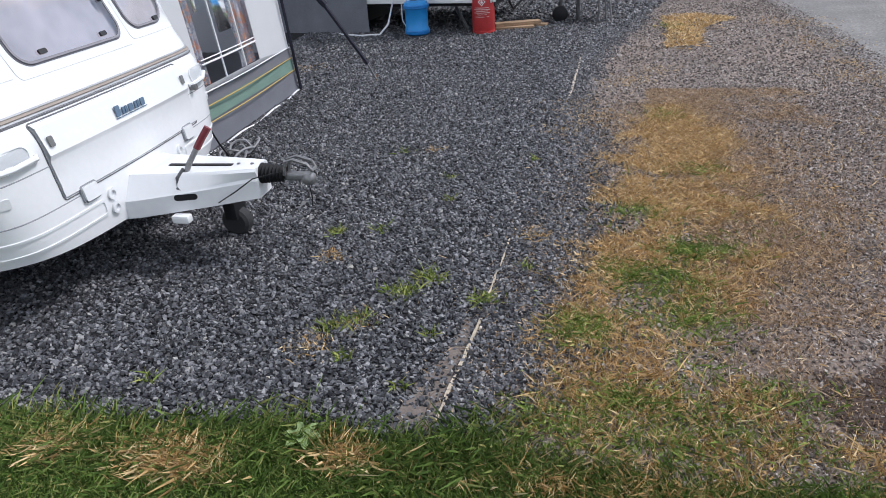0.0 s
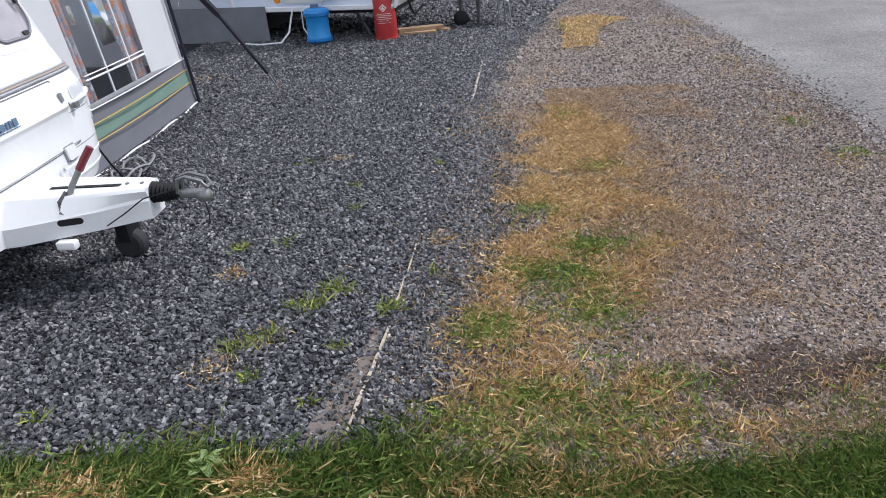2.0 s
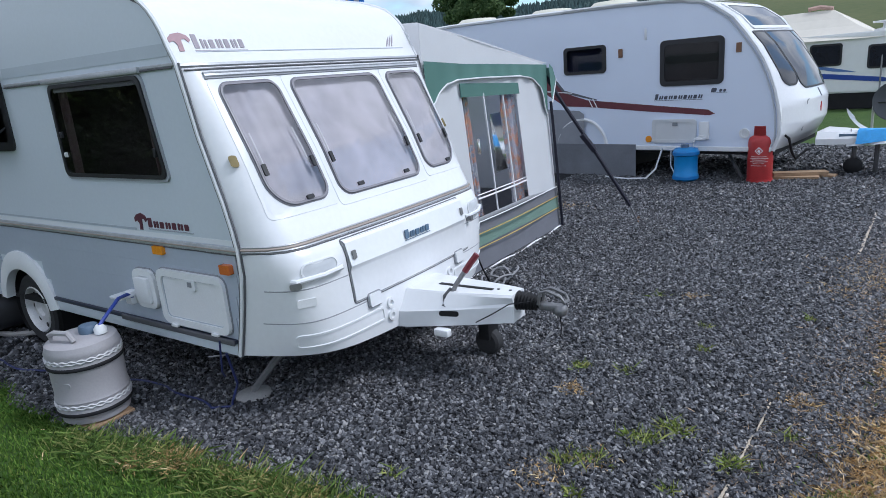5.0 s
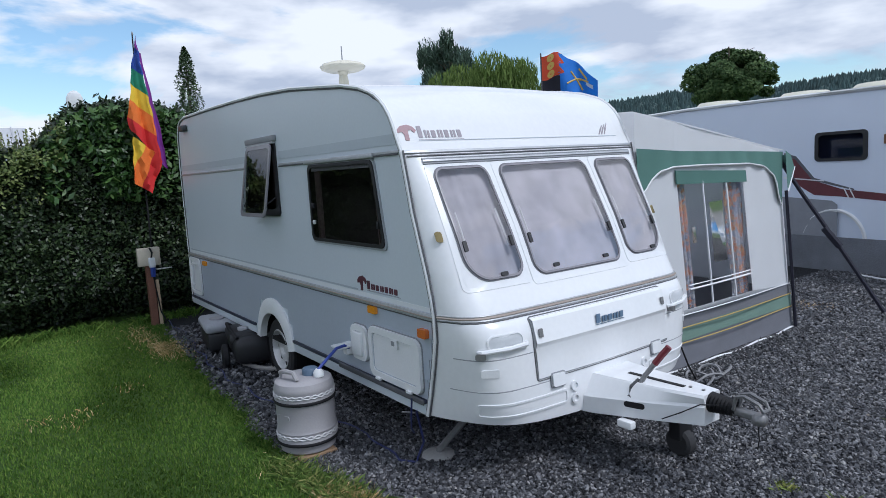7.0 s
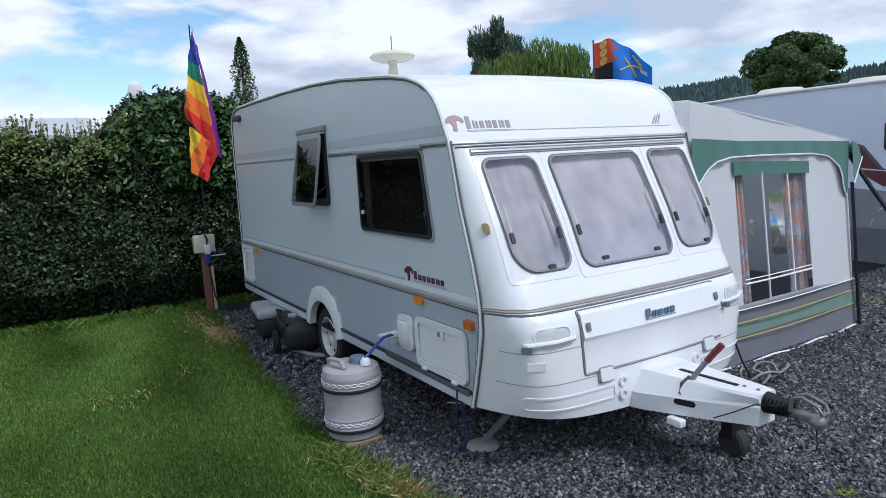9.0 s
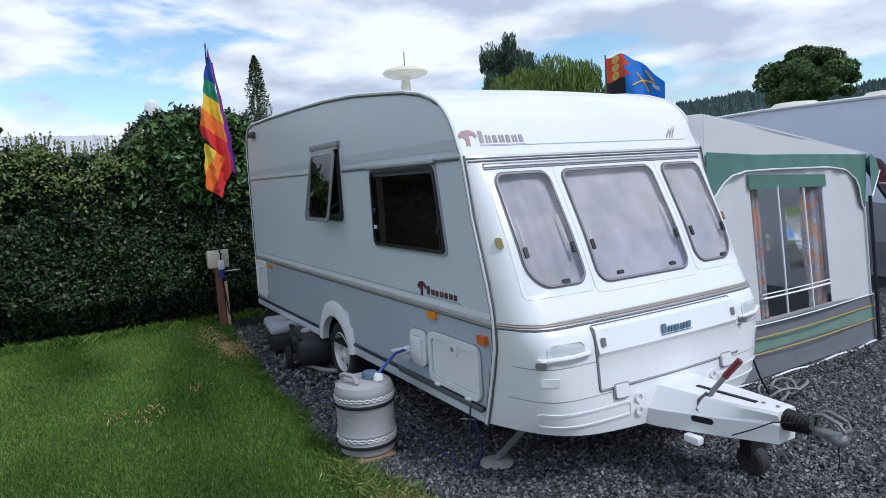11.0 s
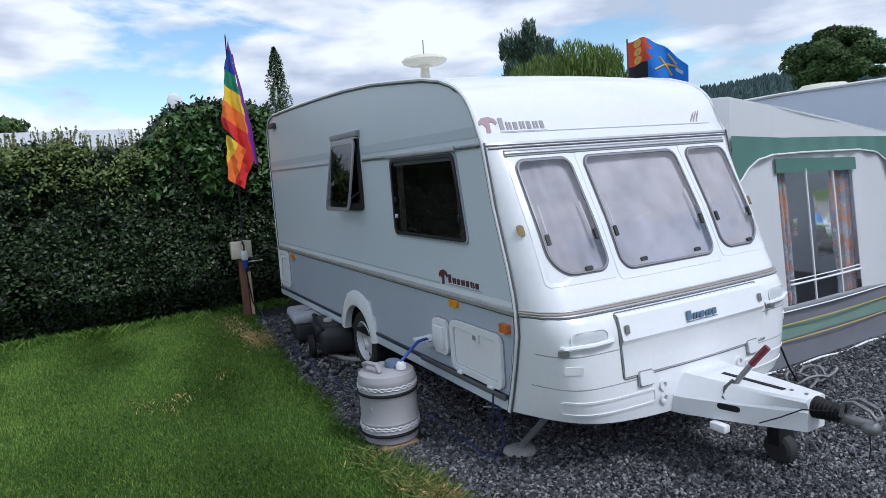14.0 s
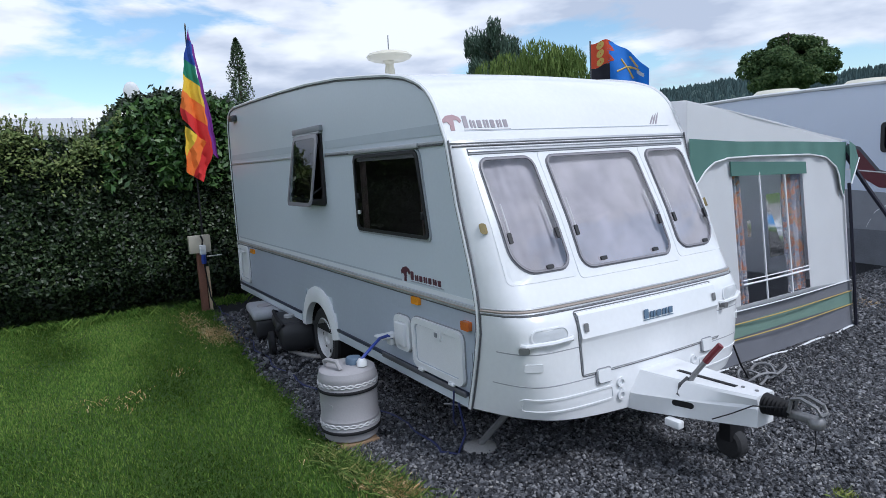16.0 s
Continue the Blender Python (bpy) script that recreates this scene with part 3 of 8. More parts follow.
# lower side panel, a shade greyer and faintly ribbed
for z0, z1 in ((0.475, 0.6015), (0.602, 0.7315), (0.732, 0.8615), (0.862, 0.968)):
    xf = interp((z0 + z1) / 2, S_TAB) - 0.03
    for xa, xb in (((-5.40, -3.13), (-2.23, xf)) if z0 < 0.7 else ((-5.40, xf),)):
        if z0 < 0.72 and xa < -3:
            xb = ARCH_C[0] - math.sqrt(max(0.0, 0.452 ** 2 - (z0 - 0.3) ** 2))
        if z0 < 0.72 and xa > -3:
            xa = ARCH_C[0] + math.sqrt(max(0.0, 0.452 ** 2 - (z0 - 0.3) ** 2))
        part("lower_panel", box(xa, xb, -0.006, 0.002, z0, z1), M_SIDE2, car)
# roof and rear skins
bm = bmesh.new()
prof = REAR[:2] + ROOF
rows = []
for x, z in prof:
    rows.append([bm.verts.new((x, y, z + (0.025 * (1 - (2 * y / W - 1) ** 2) if z > 2.3 else 0))) for y in np.linspace(0, W, 13)])
for a, b in zip(rows, rows[1:]):
    for k in range(12):
        bm.faces.new((a[k], a[k + 1], b[k + 1], b[k]))
part("roof_shell", bm, M_GEL, car)
part("floor_pan", box(-5.42, -0.22, 0.03, W - 0.03, 0.36, 0.40), M_BLACK, car)
# edge mouldings along roof and front seam
for y in (0.0, W):
    s = -1 if y == 0 else 1
    for off, rr, mm in ((0.0, 0.013, M_WHITEPL), (0.016, 0.007, M_GASKET)):
        pts = [(-5.46, y, .38), (-5.42, y, 1.0)] + [(x, y, z) for x, z in ROOF] + [(x, y, z) for x, z in SEAM[1:]]
        pts = [(x + (off if x < -5.2 else -off if x > -0.6 else 0), yy + s * 0.004, z - (off if z > 2.3 else 0)) for x, yy, z in pts]
        part("edge_moulding", tube(pts, rr, 6), mm, car)
    part("edge_moulding", tube([(x + 0.018, y + s * 0.002, z) for x, z in SEAM], 0.006, 6), M_GASKET, car)

# front moulding with three window openings
FRONT_W = [("L", 0.145, 0.547, 0.015), ("C", 0.648, 1.452, 0.0), ("R", 1.553, 1.955, -0.015)]
WZ0, WZ1 = 1.178, 1.862
bm = bmesh.new()
ys = sorted(set(list(np.linspace(0, 0.16, 14)) + list(np.linspace(0.16, W - 0.16, 72)) + list(np.linspace(W - 0.16, W, 14))))
zs = sorted(set(list(np.linspace(0.35, 0.94, 16)) + [0.955, 0.97, 0.985, 1.0, 1.02, 1.04, 1.06] + list(np.linspace(1.09, 1.98, 46))))


def front_foot(y, z):
    """The lower edge of the moulding rises towards both corners."""
    u = abs(2 * y / W - 1)
    foot = 0.335 + 0.068 * u * u - 0.03 * u ** 12
    return z if z > 0.5 else foot + (z - 0.35) / 0.15 * (0.5 - foot)


grid = [[bm.verts.new((front_x(y, front_foot(y, z)), y, front_foot(y, z))) for y in ys] for z in zs]
for j in range(len(zs) - 1):
    for i in range(len(ys) - 1):
        yc, zc = (ys[i] + ys[i + 1]) / 2, (zs[j] + zs[j + 1]) / 2
        if any(a - 0.005 < yc < b + 0.005 for _, a, b, _ in FRONT_W) and WZ0 - 0.005 < zc < WZ1 + 0.005:
            continue
        bm.faces.new((grid[j][i], grid[j][i + 1], grid[j + 1][i + 1], grid[j + 1][i]))
part("front_moulding", bm, M_GEL, car, "glossy white moulded front")

for nm, a, b, sk in FRONT_W:
    z0 = WZ0 if nm == "C" else WZ0 + 0.018
    foot = {"L": (0.15, 0.085), "C": (0.085, 0.085), "R": (0.085, 0.15)}[nm]
    grow = lambda e, top: rounded(a - e, b + e, z0 - e, WZ1 + top, max(0.02, 0.065 + e), 8, skew=sk, m=8, foot=tuple(q + e for q in foot))
    o, i2, o2 = grow(0.0, 0.0), grow(-0.012, -0.012), grow(0.008, 0.008)
    o3 = rounded(a - 0.045, b + 0.045, z0 - 0.05, WZ1 + 0.028, 0.03, 8, skew=sk * 0.3, m=8)
    win = part("front_window", ring(o, i2, 0.014, on_front), M_CLEARFRAME, car, "acrylic window with a milky sky reflection and pale curtains behind")
    part("gasket", ring(o2, o, 0.007, on_front), mat("grey_gasket", (0.13, 0.13, 0.15), 0.5, var=0.1), win)
    part("pane", fan(i2, 0.0, lambda p, q, d: on_front(p, q, 0.010)), M_GLASS, win).visible_shadow = False
    part("surround", ring(o3, i2, 0.003, on_front), M_GEL, win)
    # pale curtain behind the glass, in soft folds; its tone includes the sky's reflection
    bm = bmesh.new()
    cols = np.linspace(a - 0.04, b + 0.04, 30)
    rows = []
    for z in np.linspace(WZ0 - 0.04, WZ1 + 0.03, 8):
        rows.append([bm.verts.new(on_front(min(max(y, 0.02), W - 0.02), z, -0.06 - (0.004 if nm == "C" else 0.016) * noise.noise(Vector((y * (6 if nm == "C" else 17), z * 1.3, 4.0))))) for y in cols])
    for p, q in zip(rows, rows[1:]):
        for k in range(29):
            bm.faces.new((p[k], p[k + 1], q[k + 1], q[k]))
    part("curtain", bm, M_CURTAIN, win)
    # catches and stays
    h = b - a
    for ly in ((a + b) / 2 + 0.05,) if nm != "C" else (a + 0.17, b - 0.17):
        part("catch", plate(rounded(ly - 0.025, ly + 0.025, WZ0 + 0.028, WZ0 + 0.05, 0.006, 2), 0.012, lambda p, q, d: on_front(p, q, 0.011 + d)), M_PLASTIC, win)
    for ly, tilt in ((a + 0.03, 1), (b - 0.03, -1)):
        part("catch", plate(rounded(ly - 0.012 + sk * 0.6, ly + 0.012 + sk * 0.6, WZ0 + 0.19, WZ0 + 0.25, 0.005, 2), 0.012, lambda p, q, d: on_front(p, q, 0.012 + d)), M_PLASTIC, win)
        part("stay", tube([on_front(ly + tilt * 0.02 + sk * 0.35, WZ0 + 0.42, -0.012), on_front(ly + tilt * 0.015 + sk * 0.6, WZ0 + 0.2, -0.012)], 0.007, 5), M_WHITEPL, win)

# trims on the front
def front_line(z, y0, y1, r, m, name="trim", d=0.004, flat=None):
    pts = [on_front(y, z, d) for y in np.linspace(y0, y1, 40)]
    return part(name, tube(pts, r, 6), m, car)


front_line(1.965, 0.0, W, 0.013, M_ALU, d=0.0)
front_line(1.942, 0.02, W - 0.02, 0.006, M_GASKET)
for z, r, m in ((1.922, 0.006, M_TRIM), (1.908, 0.012, M_ALU), (1.893, 0.006, M_TRIM)):
    front_line(z, 0.10, W - 0.10, r, m, "window_rail")
for z, r, m in ((1.016, 0.006, M_ALU), (1.003, 0.009, M_BEIGE), (0.990, 0.007, M_ALU), (0.981, 0.004, M_GASKET)):
    front_line(z, 0.005, W - 0.005, r, m, "belt_moulding", 0.003)
# belt and upper trims along the side
part("belt_moulding", box(-5.42, -0.05, -0.016, 0.0, 0.978, 1.020, 0.006, 2), M_ALU, car)
part("belt_moulding", box(-5.42, -0.05, -0.012, 0.0, 0.970, 0.977, 0.002, 1), M_GASKET, car)
part("belt_moulding", box(-5.42, -0.05, -0.020, -0.010, 0.994, 1.003, 0.003, 1), M_BEIGE, car)
part("upper_trim", box(-5.39, -2.80, -0.010, 0.0, 1.965, 1.985, 0.003, 1), M_ALU, car)
part("upper_trim", box(-2.20, -0.30, -0.010, 0.0, 1.968, 1.985, 0.003, 1), M_ALU, car)
part("upper_trim", box(-2.20, -0.32, -0.013, 0.0, 1.957, 1.967, 0.002, 1), M_GASKET, car)
part("side_stripe", box(-5.38, -2.80, -0.003, 0.0, 2.02, 2.085), mat("faint_grey_stripe", (0.48, 0.53, 0.58), 0.4, var=0.04), car, smooth=False)
part("side_stripe", box(-2.20, -0.34, -0.003, 0.0, 2.02, 2.085), MATS["faint_grey_stripe"], car, smooth=False)
part("side_stripe", box(-5.30, -0.96, -0.003, 0.0, 1.058, 1.070), M_GREYSTRIPE, car, smooth=False)
part("side_stripe", box(-5.36, -0.05, -0.0015, 0.0, 1.022, 1.052), mat("pale_stripe", (0.72, 0.74, 0.76), 0.4, var=0.04), car, smooth=False)
# sill rails
for xa, xb in ((-5.45, -3.14), (-2.22, -0.17)):
    part("sill_rail", box(xa, xb, -0.022, 0.0, 0.445, 0.472, 0.006, 2), M_NAVY, car)
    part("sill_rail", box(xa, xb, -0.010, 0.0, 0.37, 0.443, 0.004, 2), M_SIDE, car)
part("sill_rail", box(-1.3, -0.17, -0.034, -0.022, 0.438, 0.475, 0.006, 2), M_GASKET, car)

# wheel and arch
o = [(ARCH_C[0] + 0.455 * math.cos(radians(a)), ARCH_C[1] + 0.475 * math.sin(radians(a))) for a in range(8, 173, 6)]
i2 = [(ARCH_C[0] + 0.345 * math.cos(radians(a)), ARCH_C[1] + 0.335 * math.sin(radians(a))) for a in range(8, 173, 6)]
bm = bmesh.new()
lay = []
for pts, d in ((o, 0.0), (o, 0.02), ([(a * 0.5 + c * 0.5, b * 0.5 + e * 0.5) for (a, b), (c, e) in zip(o, i2)], 0.045), (i2, 0.035), (i2, -0.03)):
    lay.append([bm.verts.new(on_side(a, b, d)) for a, b in pts])
for a, b in zip(lay, lay[1:]):
    for k in range(len(o) - 1):
        bm.faces.new((a[k], a[k + 1], b[k + 1], b[k]))
part("wheel_arch", bm, M_WHITEPL, car, "white moulded wheel arch trim")
part("wheel_box", lathe([(0.36, 0.03), (0.36, 0.34), (0.0, 0.34)], 24, centre=(ARCH_C[0], 0, ARCH_C[1]), axis="y", caps=False), M_BLACK, car)


def wheel(parent, x, y, z, r, out=-1, rim=M_RIM):
    prof = [(r * 0.62, -0.075), (r * 0.90, -0.088), (r * 0.985, -0.07), (r, -0.04), (r, 0.04), (r * 0.985, 0.07), (r * 0.9, 0.088), (r * 0.62, 0.075)]
    w = part("wheel", lathe(prof, 36, centre=(x, y, z), axis="y", caps=False), M_TYRE, parent, "road wheel with a steel rim")
    rp = [(r * 0.66, 0.080 * out), (r * 0.63, 0.086 * out), (r * 0.59, 0.070 * out), (r * 0.56, 0.030 * out), (r * 0.45, 0.025 * out), (r * 0.36, 0.052 * out), (r * 0.22, 0.056 * out), (r * 0.18, 0.030 * out), (0.0, 0.028 * out)]
    rr = part("rim", lathe(rp, 28, centre=(x, y, z), axis="y", caps=False), rim, w)
    for k in range(8):
        a = 2 * math.pi * k / 8
        part("hole", lathe([(r * 0.075, 0.0), (0.0, 0.004 * out)], 8, centre=(x + r * 0.49 * math.cos(a), y + 0.036 * out, z + r * 0.49 * math.sin(a)), axis="y"), M_BLACK, rr)
    return w


wheel(car, -2.66, 0.115, 0.288, 0.288)

# side windows
put = on_side
for wo, nm in ((WF, "side_window"),):
    big = [(a + (0.014 if a > -1.0 else -0.014), b + (0.010 if b > 1.7 else -0.016)) for a, b in wo]
    inn = [(a + (-0.024 if a > -1.0 else 0.024), b + (-0.022 if b > 1.7 else 0.022)) for a, b in wo]
    win = part(nm, ring(big, wo, 0.012, put), mat("pale_window_seal", (0.34, 0.36, 0.39), 0.5, var=0.1), car, "dark tinted side window with black frame")
    part("window_frame", ring(wo, inn, 0.022, put), M_PLASTIC, win)
    part("pane", fan(inn, 0.0, lambda a, b, d: on_side(a, b, 0.016)), M_GLASS_DARK, win).visible_shadow = False
    part("top_rail", box(-1.66, -0.60, -0.030, 0.0, 1.952, 1.985, 0.006, 2), M_ALU, win)
    part("blind", box(-1.56, -0.66, -0.002, 0.012, 1.895, 1.925, 0.004, 1), M_WHITEPL, win)
    part("catch", box(-1.565, -1.54, -0.03, -0.01, 1.62, 1.66, 0.004, 1), M_PLASTIC, win)
    part("catch", box(-1.565, -1.54, -0.03, -0.01, 1.50, 1.53, 0.004, 1), M_WHITEPL, win)
    part("catch", box(-0.60, -0.575, -0.03, -0.01, 1.50, 1.55, 0.004, 1), M_PLASTIC, win)
    for x0, x1 in ((-1.56, -1.44), (-0.66, -0.57)):
        bm = bmesh.new()
        rows = []
        for z in np.linspace(1.38, 1.9, 7):
            rows.append([bm.verts.new((x + (0.05 if x > -1 else -0.0) * (1.6 - z), 0.05 + 0.012 * math.sin(x * 120), z)) for x in np.linspace(x0, x1, 9)])
        for p, q in zip(rows, rows[1:]):
            for k in range(8):
                bm.faces.new((p[k], p[k + 1], q[k + 1], q[k]))
        part("curtain", bm, mat("rose_curtain", (0.35, 0.26, 0.24), 0.9, var=0.2), win)
# top-hung window standing open
bigr = [(a + (0.03 if a > -2.5 else -0.03), b + (0.03 if b > 1.9 else -0.03)) for a, b in WR]
innr = [(a + (-0.03 if a > -2.5 else 0.03), b + (-0.03 if b > 1.9 else 0.03)) for a, b in WR]
win = part("side_window", ring(bigr, innr, 0.014, put), M_PLASTIC, car, "top-hung side window standing ajar")
part("top_rail", box(-2.92, -2.22, -0.032, 0.0, 2.175, 2.225, 0.006, 2), M_TRIM, win)
part("top_rail", box(-2.90, -2.24, -0.036, 0.0, 2.155, 2.172, 0.004, 1), M_ALU, win)
ang = radians(10)


def hinge(a, b, d):
    h = 2.16 - b
    return Vector((a, -0.03 - h * math.sin(ang) - d * math.cos(ang), 2.16 - h * math.cos(ang) + d * math.sin(ang)))


pane_o = rounded(-2.87, -2.25, 1.53, 2.155, 0.06)
pane_i = rounded(-2.835, -2.285, 1.565, 2.12, 0.045)
part("sash", ring(pane_o, pane_i, 0.012, hinge), M_CLEARFRAME, win)
part("pane", fan(pane_i, 0.0, lambda a, b, d: hinge(a, b, 0.008)), M_GLASS_DARK, win).visible_shadow = False
for x in (-2.80, -2.33):
    part("stay", tube([(x, -0.01, 1.70), hinge(x, 1.62, 0.0)], 0.008, 6), M_PLASTIC, win)
part("catch", box(-2.60, -2.52, -0.05, -0.012, 1.60, 1.63, 0.006, 1), M_PLASTIC, win)
# plain dark board added behind the windows in place of a shaded room
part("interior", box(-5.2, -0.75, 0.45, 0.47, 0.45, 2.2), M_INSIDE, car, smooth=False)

# lockers, hatches, lamps and lettering bars on the side
def side_door(x0, x1, z0, z1, name, label):
    d = part(name, plate(rounded(x0, x1, z0, z1, 0.05, 5), 0.020, put), M_WHITEPL, car, label)
    part("seal", ring(rounded(x0 - 0.020, x1 + 0.020, z0 - 0.020, z1 + 0.020, 0.065, 5), rounded(x0 - 0.011, x1 + 0.011, z0 - 0.011, z1 + 0.011, 0.06, 5), 0.012, put), M_TRIM, d)
    part("seal", ring(rounded(x0 + 0.028, x1 - 0.028, z0 + 0.028, z1 - 0.028, 0.037, 5), rounded(x0 + 0.036, x1 - 0.036, z0 + 0.036, z1 - 0.036, 0.03, 5), 0.0225, put), M_GREYSTRIPE, d)
    part("frame", ring(rounded(x0 - 0.012, x1 + 0.012, z0 - 0.012, z1 + 0.012, 0.06, 5), rounded(x0 + 0.03, x1 - 0.03, z0 + 0.03, z1 - 0.03, 0.035, 5), 0.032, put), M_WHITEPL, d)
    return d


d = side_door(-0.80, -0.20, 0.505, 0.825, "locker_door", "white bed locker door with a square lock")
part("lock", plate(rounded(-0.525, -0.435, 0.735, 0.80, 0.012, 3), 0.034, put), M_WHITEPL, d)
part("keyhole", plate(rounded(-0.50, -0.465, 0.755, 0.785, 0.004, 2), 0.038, put), M_TRIM, d)
for x in (-0.70, -0.32):
    part("catch", box(x - 0.03, x + 0.03, -0.045, -0.02, 0.478, 0.50, 0.005, 1), M_WHITEPL, d)
d = side_door(-1.06, -0.86, 0.575, 0.80, "water_inlet", "white water inlet housing with its flap open")
part("flap", box(-1.03, -0.89, -0.055, -0.02, 0.60, 0.765, 0.01, 2), M_WHITEPL, d)
part("lid", box(-1.21, -1.08, -0.13, -0.02, 0.625, 0.642, 0.006, 2), M_WHITEPL, d)
part("spout", box(-1.16, -1.09, -0.06, 0.0, 0.57, 0.66, 0.012, 2), M_WHITEPL, d)
d = side_door(-5.33, -4.93, 0.53, 0.955, "rear_hatch", "white service hatch with a moulded grip")
part("grip", tube([on_side(-5.22, 0.87, 0.03), on_side(-5.22, 0.66, 0.05), on_side(-5.22, 0.62, 0.03)], 0.016, 6), M_WHITEPL, d)
part("grip", box(-5.2, -5.03, -0.05, -0.02, 0.885, 0.905, 0.006, 1), M_WHITEPL, d)
part("side_lamp", plate(rounded(-0.80, -0.70, 0.925, 0.975, 0.006, 2), 0.028, put), M_ORANGE, car, "orange side reflector")
part("side_lamp", plate(rounded(-0.185, -0.10, 0.865, 0.92, 0.008, 2), 0.035, put), M_RED_LENS, car, "amber marker lamp")
part("side_lamp", plate(rounded(-4.80, -4.66, 0.905, 0.955, 0.006, 2), 0.028, put), M_ORANGE, car, "orange side reflector")
part("awning_light", box(-5.10, -4.92, -0.06, 0.0, 2.48, 2.545, 0.012, 2), M_DARKSTEEL, car)


def name_bars(parent, put2, a0, a1, b0, h, material, n, gaps, seed, slant=0.0, lift=0.004, label=""):
    """Plain rounded bars that stand for a maker's lettering."""
    rnd = random.Random(seed)
    w = (a1 - a0) / n
    badge = part("name_badge", plate([(a0, b0 - h * 0.20), (a1, b0 - h * 0.20), (a1, b0 - h * 0.14), (a0, b0 - h * 0.14)], lift * 0.6, put2), material, parent, label, False)
    for i in range(n):
        x, hh = a0 + i * w, h * (1.0 if i == 0 else 0.66)
        for k, wd in ((0.06, 0.30), (0.52, 0.30)) if i % 2 else ((0.10, 0.62),):
            o = rounded(x + w * k, x + w * (k + wd), b0, b0 + hh * rnd.uniform(0.92, 1.0), w * 0.10, 3)
            part("letter_bar", plate([(p + slant * (q - b0), q) for p, q in o], lift, put2), material, badge, "", False)
    return badge


name_bars(car, put, -0.83, -0.42, 1.082, 0.062, M_TEXT, 7, 0.28, 1, label="dark maroon maker's lettering as bars")
bm = plate([(-0.955, 1.108), (-0.930, 1.118), (-0.912, 1.098), (-0.918, 1.062), (-0.890, 1.062), (-0.884, 1.128), (-0.862, 1.132), (-0.846, 1.112), (-0.832, 1.128), (-0.846, 1.152), (-0.885, 1.166), (-0.930, 1.156), (-0.958, 1.132)], 0.005, put)
part("name_badge", bm, M_TEXT, car, "", False)
part("name_badge", plate([(-0.83, 1.068), (-0.40, 1.068), (-0.40, 1.073), (-0.83, 1.073)], 0.004, put), M_GREYSTRIPE, car, "", False)
roof_pt = lambda a, b, d: Vector((interp(b, [(z, x) for x, z in ROOF[::-1]][:14]) + d, a, b))
name_bars(car, roof_pt, 0.15, 0.50, 2.055, 0.075, M_TEXT2, 7, 0.28, 2, label="grey maker's lettering as bars")
part("name_badge", plate([(0.012, 2.086), (0.042, 2.094), (0.056, 2.074), (0.052, 2.040), (0.082, 2.040), (0.088, 2.102), (0.112, 2.106), (0.130, 2.086), (0.146, 2.100), (0.130, 2.124), (0.090, 2.138), (0.040, 2.130), (0.010, 2.106)], 0.004, roof_pt), mat("faded_maroon", (0.35, 0.22, 0.24), 0.4, var=0.1), car, "", False)
for k in range(3):
    part("name_badge", plate([(1.79 + k * 0.03, 2.052), (1.797 + k * 0.03, 2.050), (1.835 + k * 0.03, 2.085 + 0.006 * k), (1.862 + k * 0.03, 2.122 + 0.008 * k), (1.825 + k * 0.03, 2.092 + 0.006 * k)], 0.004, roof_pt), M_TEXT2, car, "", False)
part("name_badge", plate([(0.15, 2.036), (1.98, 2.036), (1.98, 2.041), (0.15, 2.041)], 0.003, roof_pt), M_GREYSTRIPE, car, "", False)
name_bars(car, lambda a, b, d: on_front(a, b, d + 0.024), 0.93, 1.20, 0.853, 0.052, M_TEXT3, 5, 0.22, 4, 0.15, 0.008, "blue-grey maker's lettering as bars")

# front marker lamps, grab handles, gas locker door
for y in (0.066, W - 0.066):
    part("marker_lamp", fan(rounded(y - 0.014, y + 0.014, 1.434, 1.494, 0.013, 4), 0.018, on_front), M_YELLOW, car, "aged oval marker lamp")
lid = part("locker_lid", ring(rounded(0.432, 1.668, 0.598, 0.972, 0.02, 3, m=20), rounded(0.4365, 1.6635, 0.6025, 0.9675, 0.02, 3, m=20), 0.004, on_front), M_GASKET, car, "white gas locker lid with two locks")
bm = bmesh.new()
cols = np.linspace(0.442, 1.658, 40)
rws = [0.607, 0.615, 0.68, 0.79, 0.802, 0.82, 0.94, 0.958, 0.963]
dep = [0.002, 0.010, 0.012, 0.010, 0.016, 0.026, 0.022, 0.014, 0.002]
g = [[bm.verts.new(on_front(y, z, d)) for y in cols] for z, d in zip(rws, dep)]
for a, b in zip(g, g[1:]):
    for k in range(39):
        bm.faces.new((a[k], a[k + 1], b[k + 1], b[k]))
part("lid_panel", bm, M_GEL, lid)
for y in (0.48, 1.62):
    part("lock", plate(rounded(y - 0.014, y + 0.014, 0.855, 0.90, 0.006, 2), 0.008, lambda a, b, d: on_front(a, b, 0.022 + d)), M_STEEL, lid)
for y in (0.586, W - 0.586):
    part("catch_seam", ring(rounded(y - 0.056, y + 0.056, 0.538, 0.630, 0.014, 3), rounded(y - 0.049, y + 0.049, 0.545, 0.623, 0.012, 3), 0.012, on_front), M_TRIM, car)
    part("catch", plate(rounded(y - 0.048, y + 0.048, 0.546, 0.622, 0.012, 3), 0.022, on_front), M_GEL, car)
